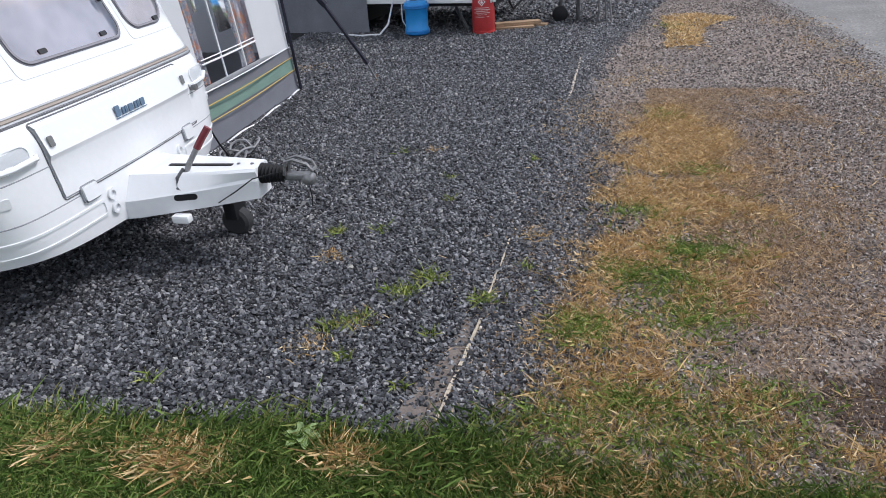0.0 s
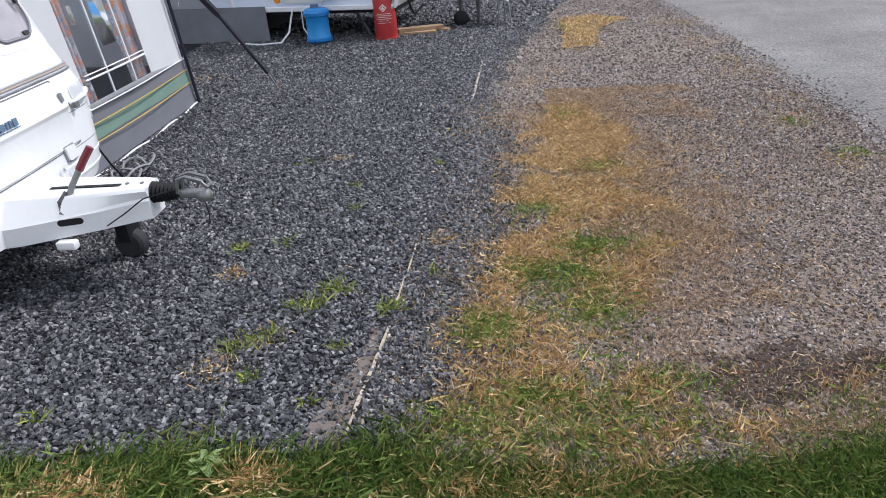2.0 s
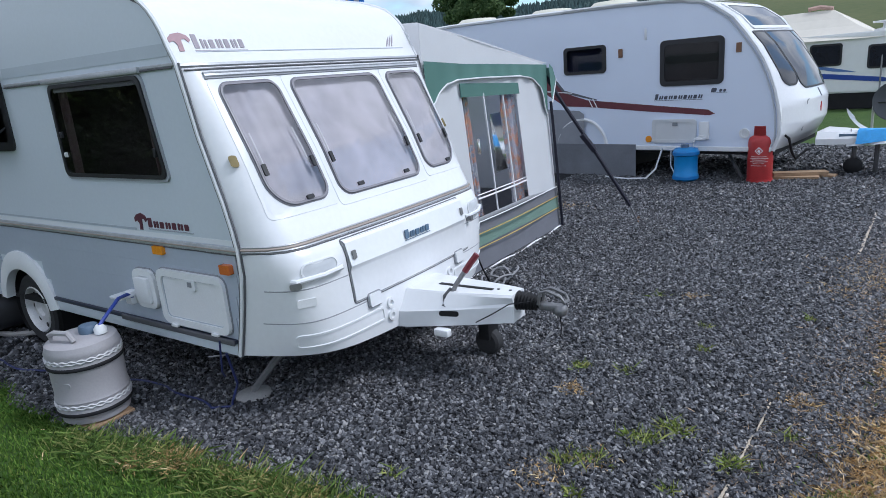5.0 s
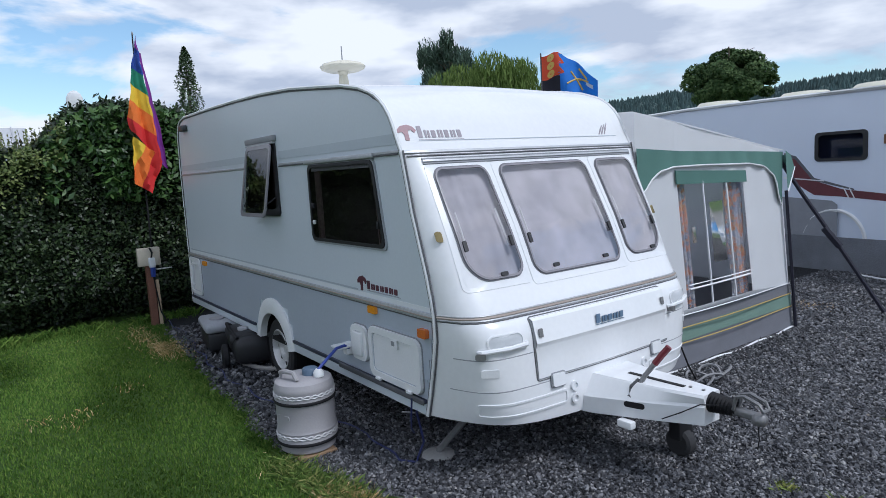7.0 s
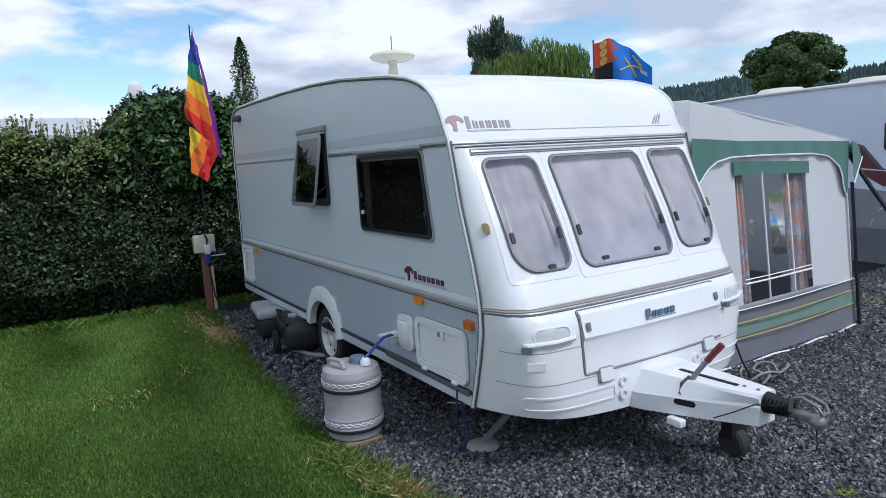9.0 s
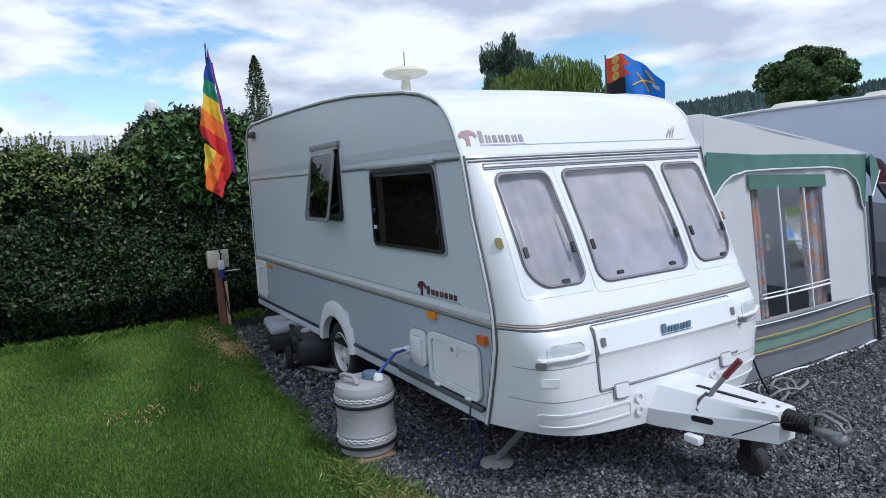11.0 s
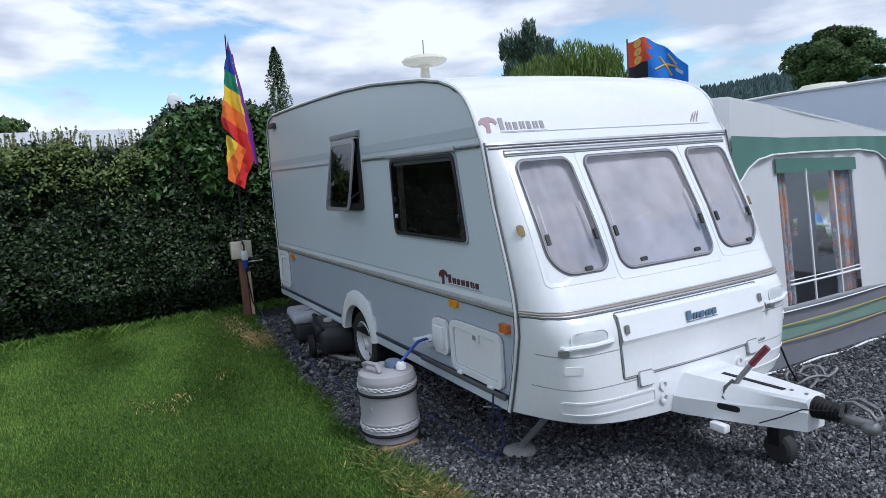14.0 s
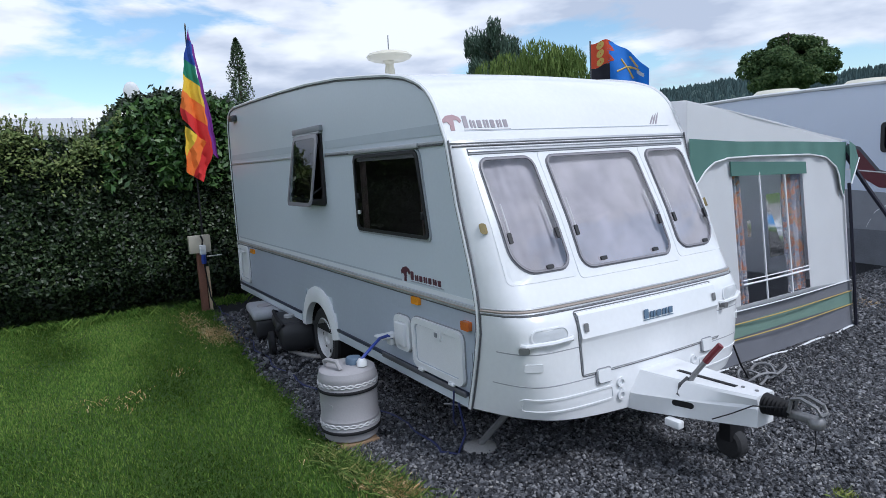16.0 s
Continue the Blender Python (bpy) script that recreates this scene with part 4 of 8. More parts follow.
for ya, yb in ((0.095, 0.388), (W - 0.388, W - 0.095)):
    h = part("grab_handle", tube([on_front(ya, 0.822, 0.0), on_front(ya + 0.015, 0.825, 0.020), on_front((ya + yb) / 2, 0.832, 0.026), on_front(yb - 0.015, 0.838, 0.020), on_front(yb, 0.838, 0.0)], 0.015, 8), M_GEL, car, "moulded white grab handle")
    # flat grey plate, the scoop's shade given as colour above the bar
    part("recess", fan(rounded(ya + 0.045, yb - 0.03, 0.832, 0.905, 0.034, 6), 0.002, on_front), mat("recess_shade_grey", (0.50, 0.52, 0.54), 0.6, var=0.05), h)
    part("recess_lip", ring(rounded(ya + 0.038, yb - 0.023, 0.825, 0.912, 0.04, 6), rounded(ya + 0.046, yb - 0.031, 0.833, 0.904, 0.034, 6), 0.007, on_front), M_GEL, h)
    part("end_cap", plate(rounded(ya - 0.005, ya + 0.03, 0.79, 0.825, 0.008, 2), 0.042, on_front), M_STEEL, h)
part("badge", plate(rounded(0.105, 0.185, 0.676, 0.722, 0.008, 2), 0.008, on_front), M_WHITEPL, car)
part("badge", plate(rounded(W - 0.185, W - 0.105, 0.676, 0.722, 0.008, 2), 0.008, on_front), M_WHITEPL, car)
# pressed lines of the front bumper
for z, y0, y1 in ((0.775, 0.03, 0.428), (0.775, 1.672, W - 0.03), (0.585, 0.03, 0.525), (0.585, 1.575, W - 0.03)):
    front_line(z, y0, y1, 0.004, mat("seam_grey", (0.26, 0.27, 0.29), 0.6, var=0.1), "panel_seam", -0.002)
for y0, y1 in ((0.10, 0.66), (W - 0.66, W - 0.10)):
    part("panel_rib", ring(rounded(y0, y1, 0.425, 0.512, 0.02, 4, m=14), rounded(y0 + 0.012, y1 - 0.012, 0.437, 0.500, 0.014, 4, m=14), 0.006, on_front), M_GEL, car)
    for z in (0.438, 0.515):
        part("vent_ring", ring([(y0 * 0 + (0.718 if y0 < 1 else W - 0.718) + 0.032 * math.cos(a), z + 0.032 * math.sin(a)) for a in np.linspace(0, 6.283, 17)[:-1]],
                               [((0.718 if y0 < 1 else W - 0.718) + 0.018 * math.cos(a), z + 0.018 * math.sin(a)) for a in np.linspace(0, 6.283, 17)[:-1]], 0.014, on_front), M_GEL, car)

# drawbar cover, hitch, jockey wheel
bm = bmesh.new()
sec = [  # x, half width foot, half width top, z foot, z top
    (0.25, 0.28, 0.18, 0.33, 0.555), (0.42, 0.25, 0.16, 0.335, 0.553), (0.55, 0.215, 0.145, 0.345, 0.553), (0.80, 0.145, 0.115, 0.365, 0.556), (1.00, 0.088, 0.08, 0.385, 0.56), (1.06, 0.072, 0.068, 0.39, 0.56)]
rows = []
for x, hf, ht, zf, zt in sec:
    c = W / 2
    prof = [(-hf, zf), (-hf, zf + 0.10), (-hf + 0.012, zf + 0.115), (-ht - 0.012, zt - 0.015), (-ht, zt), (ht, zt), (ht + 0.012, zt - 0.015), (hf - 0.012, zf + 0.115), (hf, zf + 0.10), (hf, zf)]
    rows.append([bm.verts.new((x, c + y, z)) for y, z in prof])
for a, b in zip(rows, rows[1:]):
    for k in range(len(a)):
        bm.faces.new((a[k], a[(k + 1) % len(a)], b[(k + 1) % len(a)], b[k]))
bm.faces.new(rows[-1])
cover = part("drawbar_cover", bm, M_GEL, car, "white moulded drawbar cover")
part("slot", plate(rounded(0.62, 0.74, 0.415, 0.45, 0.017, 4), 0.004, lambda a, b, d: Vector((a, W / 2 - interp(a, [(s[0], s[1]) for s in sec]) - d + 0.002, b))), M_BLACK, cover)
for y, x0, x1 in ((W / 2 - 0.015, 0.52, 0.90),):
    part("slot", plate([(x0, y - 0.014), (x1, y - 0.014), (x1, y + 0.014), (x0, y + 0.014)], 0.004, lambda a, b, d: Vector((a, b, interp(a, [(s[0], s[4]) for s in sec]) + d))), M_BLACK, cover)
for x in (0.93, 1.01):
    part("bolt", lathe([(0.010, 0), (0.010, 0.006), (0, 0.008)], 8, centre=(x, W / 2, interp(x, [(s[0], s[4]) for s in sec]))), M_STEEL, cover)
lev = part("handbrake_lever", tube([(0.655, W / 2 - 0.14, 0.49), (0.69, W / 2 - 0.09, 0.59), (0.74, W / 2 - 0.05, 0.675)], 0.015, 8), M_STEEL, car, "steel handbrake lever with a maroon grip")
part("grip", tube([(0.735, W / 2 - 0.055, 0.665), (0.77, W / 2 - 0.035, 0.72), (0.805, W / 2 - 0.015, 0.77)], 0.020, 8), M_MAROON, lev)
part("linkage", tube([(0.665, W / 2 - 0.11, 0.57), (0.64, W / 2 - 0.15, 0.53), (0.64, W / 2 - 0.17, 0.48), (0.66, W / 2 - 0.16, 0.46)], 0.011, 6), M_DARKSTEEL, lev)
hz = 0.508
prof = [(0.0, 1.05)]
for k in range(7):
    prof += [(0.058 - 0.002 * k, 1.06 + 0.02 * k), (0.044 - 0.002 * k, 1.07 + 0.02 * k)]
prof += [(0.036, 1.20), (0.0, 1.20)]
hitch = part("hitch", lathe(prof, 20, centre=(0, W / 2, hz), axis="x"), M_BLACK, car, "steel ball hitch with black rubber bellows")
part("coupling_head", box(1.18, 1.34, W / 2 - 0.024, W / 2 + 0.024, hz - 0.035, hz + 0.008, 0.012, 3), M_STEEL, hitch)
part("coupling_head", lathe([(0.034, -0.035), (0.042, -0.02), (0.040, 0.005), (0.026, 0.022), (0, 0.026)], 16, centre=(1.325, W / 2, hz - 0.015)), M_STEEL, hitch)
part("coupling_handle", tube([(1.20, W / 2 - 0.03, hz + 0.0), (1.215, W / 2 - 0.03, hz + 0.075), (1.26, W / 2 - 0.03, hz + 0.09), (1.34, W / 2 - 0.03, hz + 0.065), (1.36, W / 2 - 0.03, hz + 0.03), (1.36, W / 2 + 0.03, hz + 0.03), (1.34, W / 2 + 0.03, hz + 0.065), (1.26, W / 2 + 0.03, hz + 0.09), (1.215, W / 2 + 0.03, hz + 0.075), (1.20, W / 2 + 0.03, hz + 0.0)], 0.010, 6), M_STEEL, hitch)
part("breakaway_cable", tube([(1.20, W / 2 - 0.06, 0.54), (1.05, W / 2 - 0.10, 0.515), (0.95, W / 2 - 0.13, 0.45), (0.86, W / 2 - 0.17, 0.40)], 0.0035, 5), M_BLACK, hitch)
part("breakaway_cable", tube([(1.33, W / 2 - 0.02, 0.45), (1.335, W / 2 - 0.02, 0.38), (1.33, W / 2 - 0.025, 0.33)], 0.0035, 5), M_BLACK, hitch)
jock = part("jockey_wheel", lathe([(0.0, -0.045), (0.07, -0.045), (0.087, -0.03), (0.09, 0.0), (0.087, 0.03), (0.07, 0.045), (0.0, 0.045)], 24, centre=(0.70, W / 2 + 0.24, 0.095), axis="y"), M_TYRE, car, "small black jockey wheel under the drawbar")
part("fork", box(0.66, 0.74, W / 2 + 0.17, W / 2 + 0.31, 0.12, 0.40, 0.012, 2), M_BLACK, jock)
part("plug_holder", box(0.60, 0.70, W / 2 - 0.24, W / 2 - 0.19, 0.30, 0.345, 0.008, 2), M_WHITEPL, car)
part("chassis_beam", box(-5.2, 0.05, W / 2 - 0.50, W / 2 - 0.45, 0.26, 0.36), M_DARKSTEEL, car)
part("chassis_beam", box(-5.2, 0.05, W / 2 + 0.45, W / 2 + 0.50, 0.26, 0.36), M_DARKSTEEL, car)
part("axle", box(-2.76, -2.66, 0.2, W - 0.2, 0.24, 0.34), M_DARKSTEEL, car)
wheel(car, -2.70, W - 0.17, 0.288, 0.288, 1)
for y, sx in ((0.42, 1), (W - 0.42, 1)):
    st = part("corner_steady", tube([(-0.06, y - 0.07, 0.42), (-0.34, y - 0.25 if y < 1 else y + 0.25, 0.035)], 0.022, 6), M_STEEL, car, "wind-down steel corner steady on a round foot")
    yy = y - 0.24 if y < 1 else y + 0.24
    part("foot", lathe([(0.11, 0.0), (0.11, 0.012), (0.09, 0.022), (0.03, 0.028), (0.0, 0.03)], 24, centre=(-0.34, yy - 0.01, 0.004)), mat("pale_steel_foot", (0.42, 0.41, 0.40), 0.6, 0.3, var=0.2), st)
part("steady_bar", tube([(-0.45, -0.02, 0.32), (-0.15, 0.14, 0.345)], 0.006, 5), M_STEEL, car)
part("steady", tube([(-5.0, 0.4, 0.36), (-4.8, 0.25, 0.02)], 0.024, 6), M_STEEL, car)
# roof aerial
dish = part("roof_aerial", lathe([(0.055, 2.55), (0.05, 2.70), (0.04, 2.76), (0.06, 2.79), (0.0, 2.79)], 20, centre=(-2.85, 1.0, 0.08)), mat("ivory_plastic", (0.66, 0.63, 0.52), 0.4, var=0.08), car, "ivory saucer-shaped television aerial")
part("saucer", lathe([(0.0, 2.84), (0.16, 2.845), (0.21, 2.865), (0.225, 2.89), (0.20, 2.915), (0.10, 2.94), (0.0, 2.95)], 32, centre=(-2.85, 1.0, 0.03)), MATS["ivory_plastic"], dish)
part("whip", tube([(-2.85, 1.0, 2.95), (-2.85, 1.0, 3.12)], 0.006, 5), M_TRIM, dish)

# ---- the awning on the far side of the caravan ----
awn = thing("awning", "pale grey caravan awning with green valance and clear side window", "awning")
AX = -0.25


def on_awn(y, z, d=0.0):
    return Vector((AX + d + 0.02 * math.sin(2.2 * y + z), y, z))


def lean(y, z):
    return y + (1.66 - z) * 0.14 * min(1.0, max(0.0, (y - 2.1) / 0.5))


def awn_panel(pts, depth=0.004, base=0.0):
    return plate(pts, depth, lambda a, b, d: on_awn(lean(a, b), b, base + d))


part("side_wall", holed([(2.12, 2.21), (2.67, 2.13), (3.46, 2.005), (4.28, 1.865), (4.40, 1.835), (4.42, 1.0), (4.42, 0.48), (3.4, 0.48), (2.12, 0.48)], [[(2.64, 1.66), (3.69, 1.62), (3.69, 0.53), (2.64, 0.53)]], lambda a, b, d: on_awn(lean(a, b), b, d * 0.1)), M_AWN_GREY, awn, smooth=False)
part("mud_wall", awn_panel([(2.12, 0.02), (4.43, 0.02), (4.43, 0.485), (2.12, 0.485)]), M_AWN_DARK, awn, "dark grey lower wall", False)
part("green_band", awn_panel([(2.12, 0.25), (4.43, 0.25), (4.43, 0.375), (2.12, 0.375)], 0.004, 0.004), M_AWN_GREEN2, awn, "sage green band", False)
for z in (0.245, 0.38):
    part("piping", tube([on_awn(lean(y, z), z, 0.010) for y in np.linspace(2.12, 4.43, 12)], 0.006, 5), M_YELLOWPIPE, awn)
part("piping", tube([on_awn(lean(y, 0.49), 0.49, 0.008) for y in np.linspace(2.12, 4.43, 12)], 0.006, 5), M_AWN_WHITE, awn)
part("piping", tube([on_awn(lean(y, 0.02), 0.015 + 0.01 * math.sin(9 * y), 0.012) for y in np.linspace(2.3, 4.43, 24)], 0.010, 5), M_AWN_WHITE, awn)
# green valance, scalloped at both ends
low = [(4.42, 1.30), (4.30, 1.42), (4.24, 1.60), (4.10, 1.70), (3.80, 1.745), (2.95, 1.765), (2.55, 1.765), (2.40, 1.74), (2.28, 1.66), (2.18, 1.58), (2.12, 1.56)]
bm = bmesh.new()
vs1, vs2 = [], []
for y in np.linspace(4.42, 2.12, 50):
    lo = interp(y, low[::-1])
    hi = interp(y, [(2.1, 1.93), (2.7, 1.89), (3.6, 1.865), (4.42, 1.835)])
    w = 0.012 * math.sin(y * 21)
    vs1.append(bm.verts.new(on_awn(y, hi, 0.016)))
    vs2.append(bm.verts.new(on_awn(y, lo, 0.026 + w)))
for k in range(49):
    bm.faces.new((vs1[k], vs1[k + 1], vs2[k + 1], vs2[k]))
part("valance", bm, M_AWN_GREEN, awn, "green scalloped valance")
part("piping", tube([on_awn(y, interp(y, low[::-1]), 0.030 + 0.012 * math.sin(y * 21)) for y in np.linspace(4.40, 2.12, 50)], 0.007, 5), M_AWN_WHITE, awn)
# corner hood of the valance
bm = bmesh.new()
r1 = [bm.verts.new(p) for p in ((AX + 0.03, 4.41, 1.845), (AX - 0.05, 4.68, 1.80), (AX - 0.6, 4.68, 1.81), (AX - 4.2, 4.66, 1.82))]
r2 = [bm.verts.new(p) for p in ((AX + 0.04, 4.44, 1.44), (AX - 0.03, 4.71, 1.68), (AX - 0.6, 4.70, 1.66), (AX - 4.2, 4.68, 1.66))]
for k in range(3):
    bm.faces.new((r1[k], r1[k + 1], r2[k + 1], r2[k]))
part("valance", bm, M_AWN_GREEN, awn)
part("piping", tube([(AX + 0.045, 4.44, 1.44), (AX - 0.025, 4.715, 1.675), (AX - 0.6, 4.705, 1.655)], 0.007, 5), M_AWN_WHITE, awn)
# window: green roll, clear panes, white ribs
part("window_flap", awn_panel([(2.61, 1.62), (3.72, 1.58), (3.72, 1.685), (2.61, 1.735)], 0.012, 0.010), M_AWN_GREEN, awn, "rolled green window flap", False)
M_CLEAR = glass_mat("clear_pvc", (0.84, 0.87, 0.92), 0.06)
for y0, y1, z0, z1 in ((2.65, 2.98, 0.72, 1.62), (3.01, 3.36, 0.72, 1.61), (3.39, 3.68, 0.72, 1.60), (2.65, 2.98, 0.54, 0.69), (3.01, 3.36, 0.54, 0.69), (3.39, 3.68, 0.54, 0.69)):
    part("window_pane", plate([(y0, z0), (y1, z0), (y1, z1), (y0, z1)], 0.0025, lambda a, b, d: on_awn(lean(a, b), b, d + 0.0015 * math.sin(b * 11 + a * 7) + 0.001 * math.sin(a * 31 + b * 5))), M_CLEAR, awn, "", False).visible_shadow = False
for y in (2.995, 3.375):
    part("rib", tube([on_awn(lean(y, z), z, 0.006) for z in np.linspace(0.53, 1.63, 8)], 0.009, 5), M_AWN_WHITE, awn)
part("rib", tube([on_awn(lean(y, 0.70), 0.705, 0.006) for y in np.linspace(2.68, 3.68, 8)], 0.009, 5), M_AWN_WHITE, awn)
part("rib", tube([on_awn(lean(y, 0.735), 0.74, 0.006) for y in np.linspace(2.68, 3.68, 8)], 0.005, 5), M_AWN_WHITE, awn)
# roof, outer wall and far end
bm = bmesh.new()
rows = []
for x in np.linspace(AX, AX - 4.4, 16):
    zc = interp(-x, [(0.25, 2.215), (0.8, 2.235), (1.4, 2.27), (5.0, 2.44)])
    rows.append([bm.verts.new((x + 0.03 * math.sin(5 * t), 2.11 + t * 2.40, zc + (1.85 - zc) * t - (0.04 if x < AX - 0.3 else 0.004) * math.sin(math.pi * t))) for t in np.linspace(0, 1, 12)])
for a, b in zip(rows, rows[1:]):
    for k in range(11):
        bm.faces.new((a[k], a[k + 1], b[k + 1], b[k]))
part("roof", bm, mat("pale_awning_roof_cloth", (0.74, 0.75, 0.77), 0.75, var=0.05, scale=2, lucent=0.45), awn, "pale grey sloping roof cloth")
part("outer_wall", box(AX - 4.4, AX - 0.12, 4.56, 4.58, 0.45, 1.86), M_AWN_GREY, awn, "", False)
part("outer_wall", box(AX - 4.4, AX - 0.12, 4.58, 4.60, 0.02, 0.46), M_AWN_DARK, awn, "", False)
part("end_wall", box(AX - 4.42, AX - 4.40, 2.1, 4.6, 0.02, 2.0), M_AWN_GREY, awn, "", False)
# curtains inside the window, patchwork print
M_PATCH = ramp_mat("patchwork_print", [(0.30, (0.30, 0.31, 0.34)), (0.42, (0.50, 0.49, 0.48)), (0.47, (0.13, 0.16, 0.25)), (0.51, (0.44, 0.40, 0.36)), (0.55, (0.46, 0.12, 0.06)), (0.60, (0.50, 0.34, 0.18)), (0.66, (0.16, 0.18, 0.26))], 8.0, 0.9, 0.001, fine=40, fine_mix=0.35)
for y0, y1 in ((2.62, 2.80), (3.42, 3.70)):
    bm = bmesh.new()
    rows = []
    for z in np.linspace(0.52, 1.63, 12):
        rows.append([bm.verts.new((AX - 0.035 + 0.012 * math.sin(y * 95), lean(y, z), z)) for y in np.linspace(y0, y1, 12)])
    for a, b in zip(rows, rows[1:]):
        for k in range(11):
            bm.faces.new((a[k], a[k + 1], b[k + 1], b[k]))
    part("curtain", bm, M_PATCH, awn, "red and blue patchwork curtain")
part("curtain", box(AX - 1.6, AX - 1.56, 2.9, 3.35, 0.4, 1.9, 0.01, 1), mat("dark_patterned_cloth", (0.06, 0.07, 0.09), 0.9, var=0.6, scale=20), awn)
part("curtain", box(AX - 0.62, AX - 0.60, 3.02, 3.26, 0.30, 1.75, 0.005, 1), ramp_mat("dark_print_cloth", [(0.3, (0.02, 0.025, 0.045)), (0.48, (0.09, 0.09, 0.12)), (0.56, (0.25, 0.20, 0.18)), (0.7, (0.30, 0.30, 0.33))], 14.0, 0.9, 0.001, fine=40), awn, "dark printed curtain")
part("table", box(AX - 1.3, AX - 0.5, 2.7, 3.5, 0.66, 0.70, 0.01, 1), mat("grey_tabletop", (0.20, 0.21, 0.23), 0.5, var=0.2), awn)
# corner strap down the outer edge
part("corner_webbing", tube([(AX + 0.03, lean(4.40, 1.45), 1.45), (AX + 0.03, lean(4.41, 0.8), 0.8), (AX + 0.02, lean(4.43, 0.02), 0.03)], 0.016, 6), M_STRAP, awn)
# storm strap and its peg
part("storm_strap", tube([(-0.42, 4.66, 1.78), (-0.20, 4.74, 1.38), (0.03, 4.83, 0.98), (0.46, 4.98, 0.22)], 0.021, 6), M_STRAP, awn, "black storm strap with a tensioner")
part("storm_strap", tube([(-0.02, 4.79, 1.05), (0.10, 4.86, 0.86)], 0.036, 6), M_STRAP, awn)
part("strap_spring", tube([(0.46, 4.98, 0.22), (0.53, 5.02, 0.04)], 0.010, 6), M_STEEL, awn)
peg = thing("tent_peg", "rusty steel peg holding the storm strap", "peg", (0.545, 5.03, 0))
part("shank", tube([(0.0, 0, -0.02), (-0.02, 0, 0.07), (-0.01, 0, 0.085), (0.01, 0, 0.07)], 0.007, 6), mat("rusty_steel", (0.25, 0.15, 0.09), 0.8, 0.3, var=0.3), peg)
# cable bundle and hanging plug at the awning's foot
cab = thing("cable_bundle", "coiled grey electric cable and black plug by the awning", "cable", (0.05, 2.45, 0.0))
pts = [(0.10 * math.cos(t) * (1 + 0.15 * math.sin(3 * t)), 0.16 * math.sin(t) + 0.02 * t, 0.03 + 0.07 * abs(math.sin(1.3 * t))) for t in np.linspace(0, 15, 60)]
part("coil", tube(pts, 0.010, 5), mat("grey_cable", (0.22, 0.22, 0.23), 0.5, var=0.2), cab)
part("lead", tube([(-0.05, -0.28, 0.85), (0.0, -0.22, 0.70), (-0.03, -0.2, 0.45), (0.0, -0.1, 0.2), (0, 0, 0.06)], 0.007, 6), M_BLACK, cab)
part("plug", tube([(-0.05, -0.28, 0.95), (-0.05, -0.28, 0.83)], 0.028, 8), M_BLACK, cab)

# ---- grey water carrier beside the door side ----
tub = thing("water_carrier", "grey upright rolling water carrier on a wooden pad", "water carrier", (-1.045, -0.425, 0.030), 20)
R0 = 0.204
prof = [(0.0, 0.0), (R0 * 0.80, 0.0), (R0 * 0.90, 0.012), (R0 * 0.93, 0.06), (R0, 0.075), (R0, 0.085), (R0 * 0.985, 0.10), (R0 * 0.985, 0.145), (R0, 0.15), (R0 * 0.965, 0.17), (R0 * 0.965, 0.335), (R0, 0.35), (R0, 0.36), (R0 * 0.985, 0.372), (R0 * 0.985, 0.42), (R0, 0.43), (R0 * 0.965, 0.45), (R0 * 0.93, 0.475), (R0 * 0.80, 0.492), (R0 * 0.5, 0.50), (0.0, 0.502)]
part("body", lathe(prof, 48), M_GREYTUB, tub)
for z in (0.122, 0.396):
    bm = bmesh.new()
    for s in range(2):
        pts = [((R0 * 0.992) * math.cos(a), (R0 * 0.992) * math.sin(a), z + (0.007 if s else -0.007) * (1 + 0.6 * math.sin(26 * a))) for a in np.linspace(0, 2 * math.pi, 145)[:-1]]
        tube(pts, 0.006, 4, bm, True)
    part("tyre_band", bm, M_WHITEBAND, tub, "pale ribbed rolling band")
for z in (0.075, 0.352):
    part("strap", lathe([(R0 * 1.012, z - 0.010), (R0 * 1.025, z - 0.004), (R0 * 1.025, z + 0.006), (R0 * 1.005, z + 0.012)], 48), M_BLACK, tub)
part("grip", tube([(-0.10, -0.10, 0.485), (-0.11, -0.10, 0.53), (-0.06, -0.115, 0.55), (0.04, -0.12, 0.55), (0.07, -0.12, 0.50)], 0.016, 8), M_GREYTUB, tub)
part("cap", lathe([(0.055, 0.49), (0.055, 0.535), (0.048, 0.545), (0.0, 0.548)], 20, centre=(0.04, 0.03, 0.0)), M_BLUECAP, tub, "blue-grey screw cap")
part("pump_cap", lathe([(0.035, 0.50), (0.035, 0.53), (0.02, 0.55), (0.0, 0.552)], 16, centre=(0.13, 0.02, 0.0)), M_WHITEPL, tub, "white pump cap")
part("label_bar", plate(rounded(-0.07, 0.05, 0.24, 0.275, 0.015, 4), 0.004, lambda a, b, d: Vector((math.sin(a / R0) * (R0 * 0.966 + d), -math.cos(a / R0) * (R0 * 0.966 + d), b))), mat("moulded_grey_bar", (0.33, 0.33, 0.34), 0.5, var=0.05), tub)
pad = tagged(part("wooden_pad", box(-1.15, -0.86, -0.57, -0.30, 0.0, 0.03, 0.005, 1), M_WOOD), "small weathered wooden pad on gravel", "wooden pad")
hose = tagged(part("pump_hose", tube([(-0.925, -0.365, 0.575), (-0.955, -0.28, 0.625), (-1.03, -0.17, 0.66), (-1.09, -0.08, 0.65), (-1.10, -0.04, 0.62)], 0.011, 8), M_BLUEHOSE), "blue pump hose from carrier to water inlet", "hose")
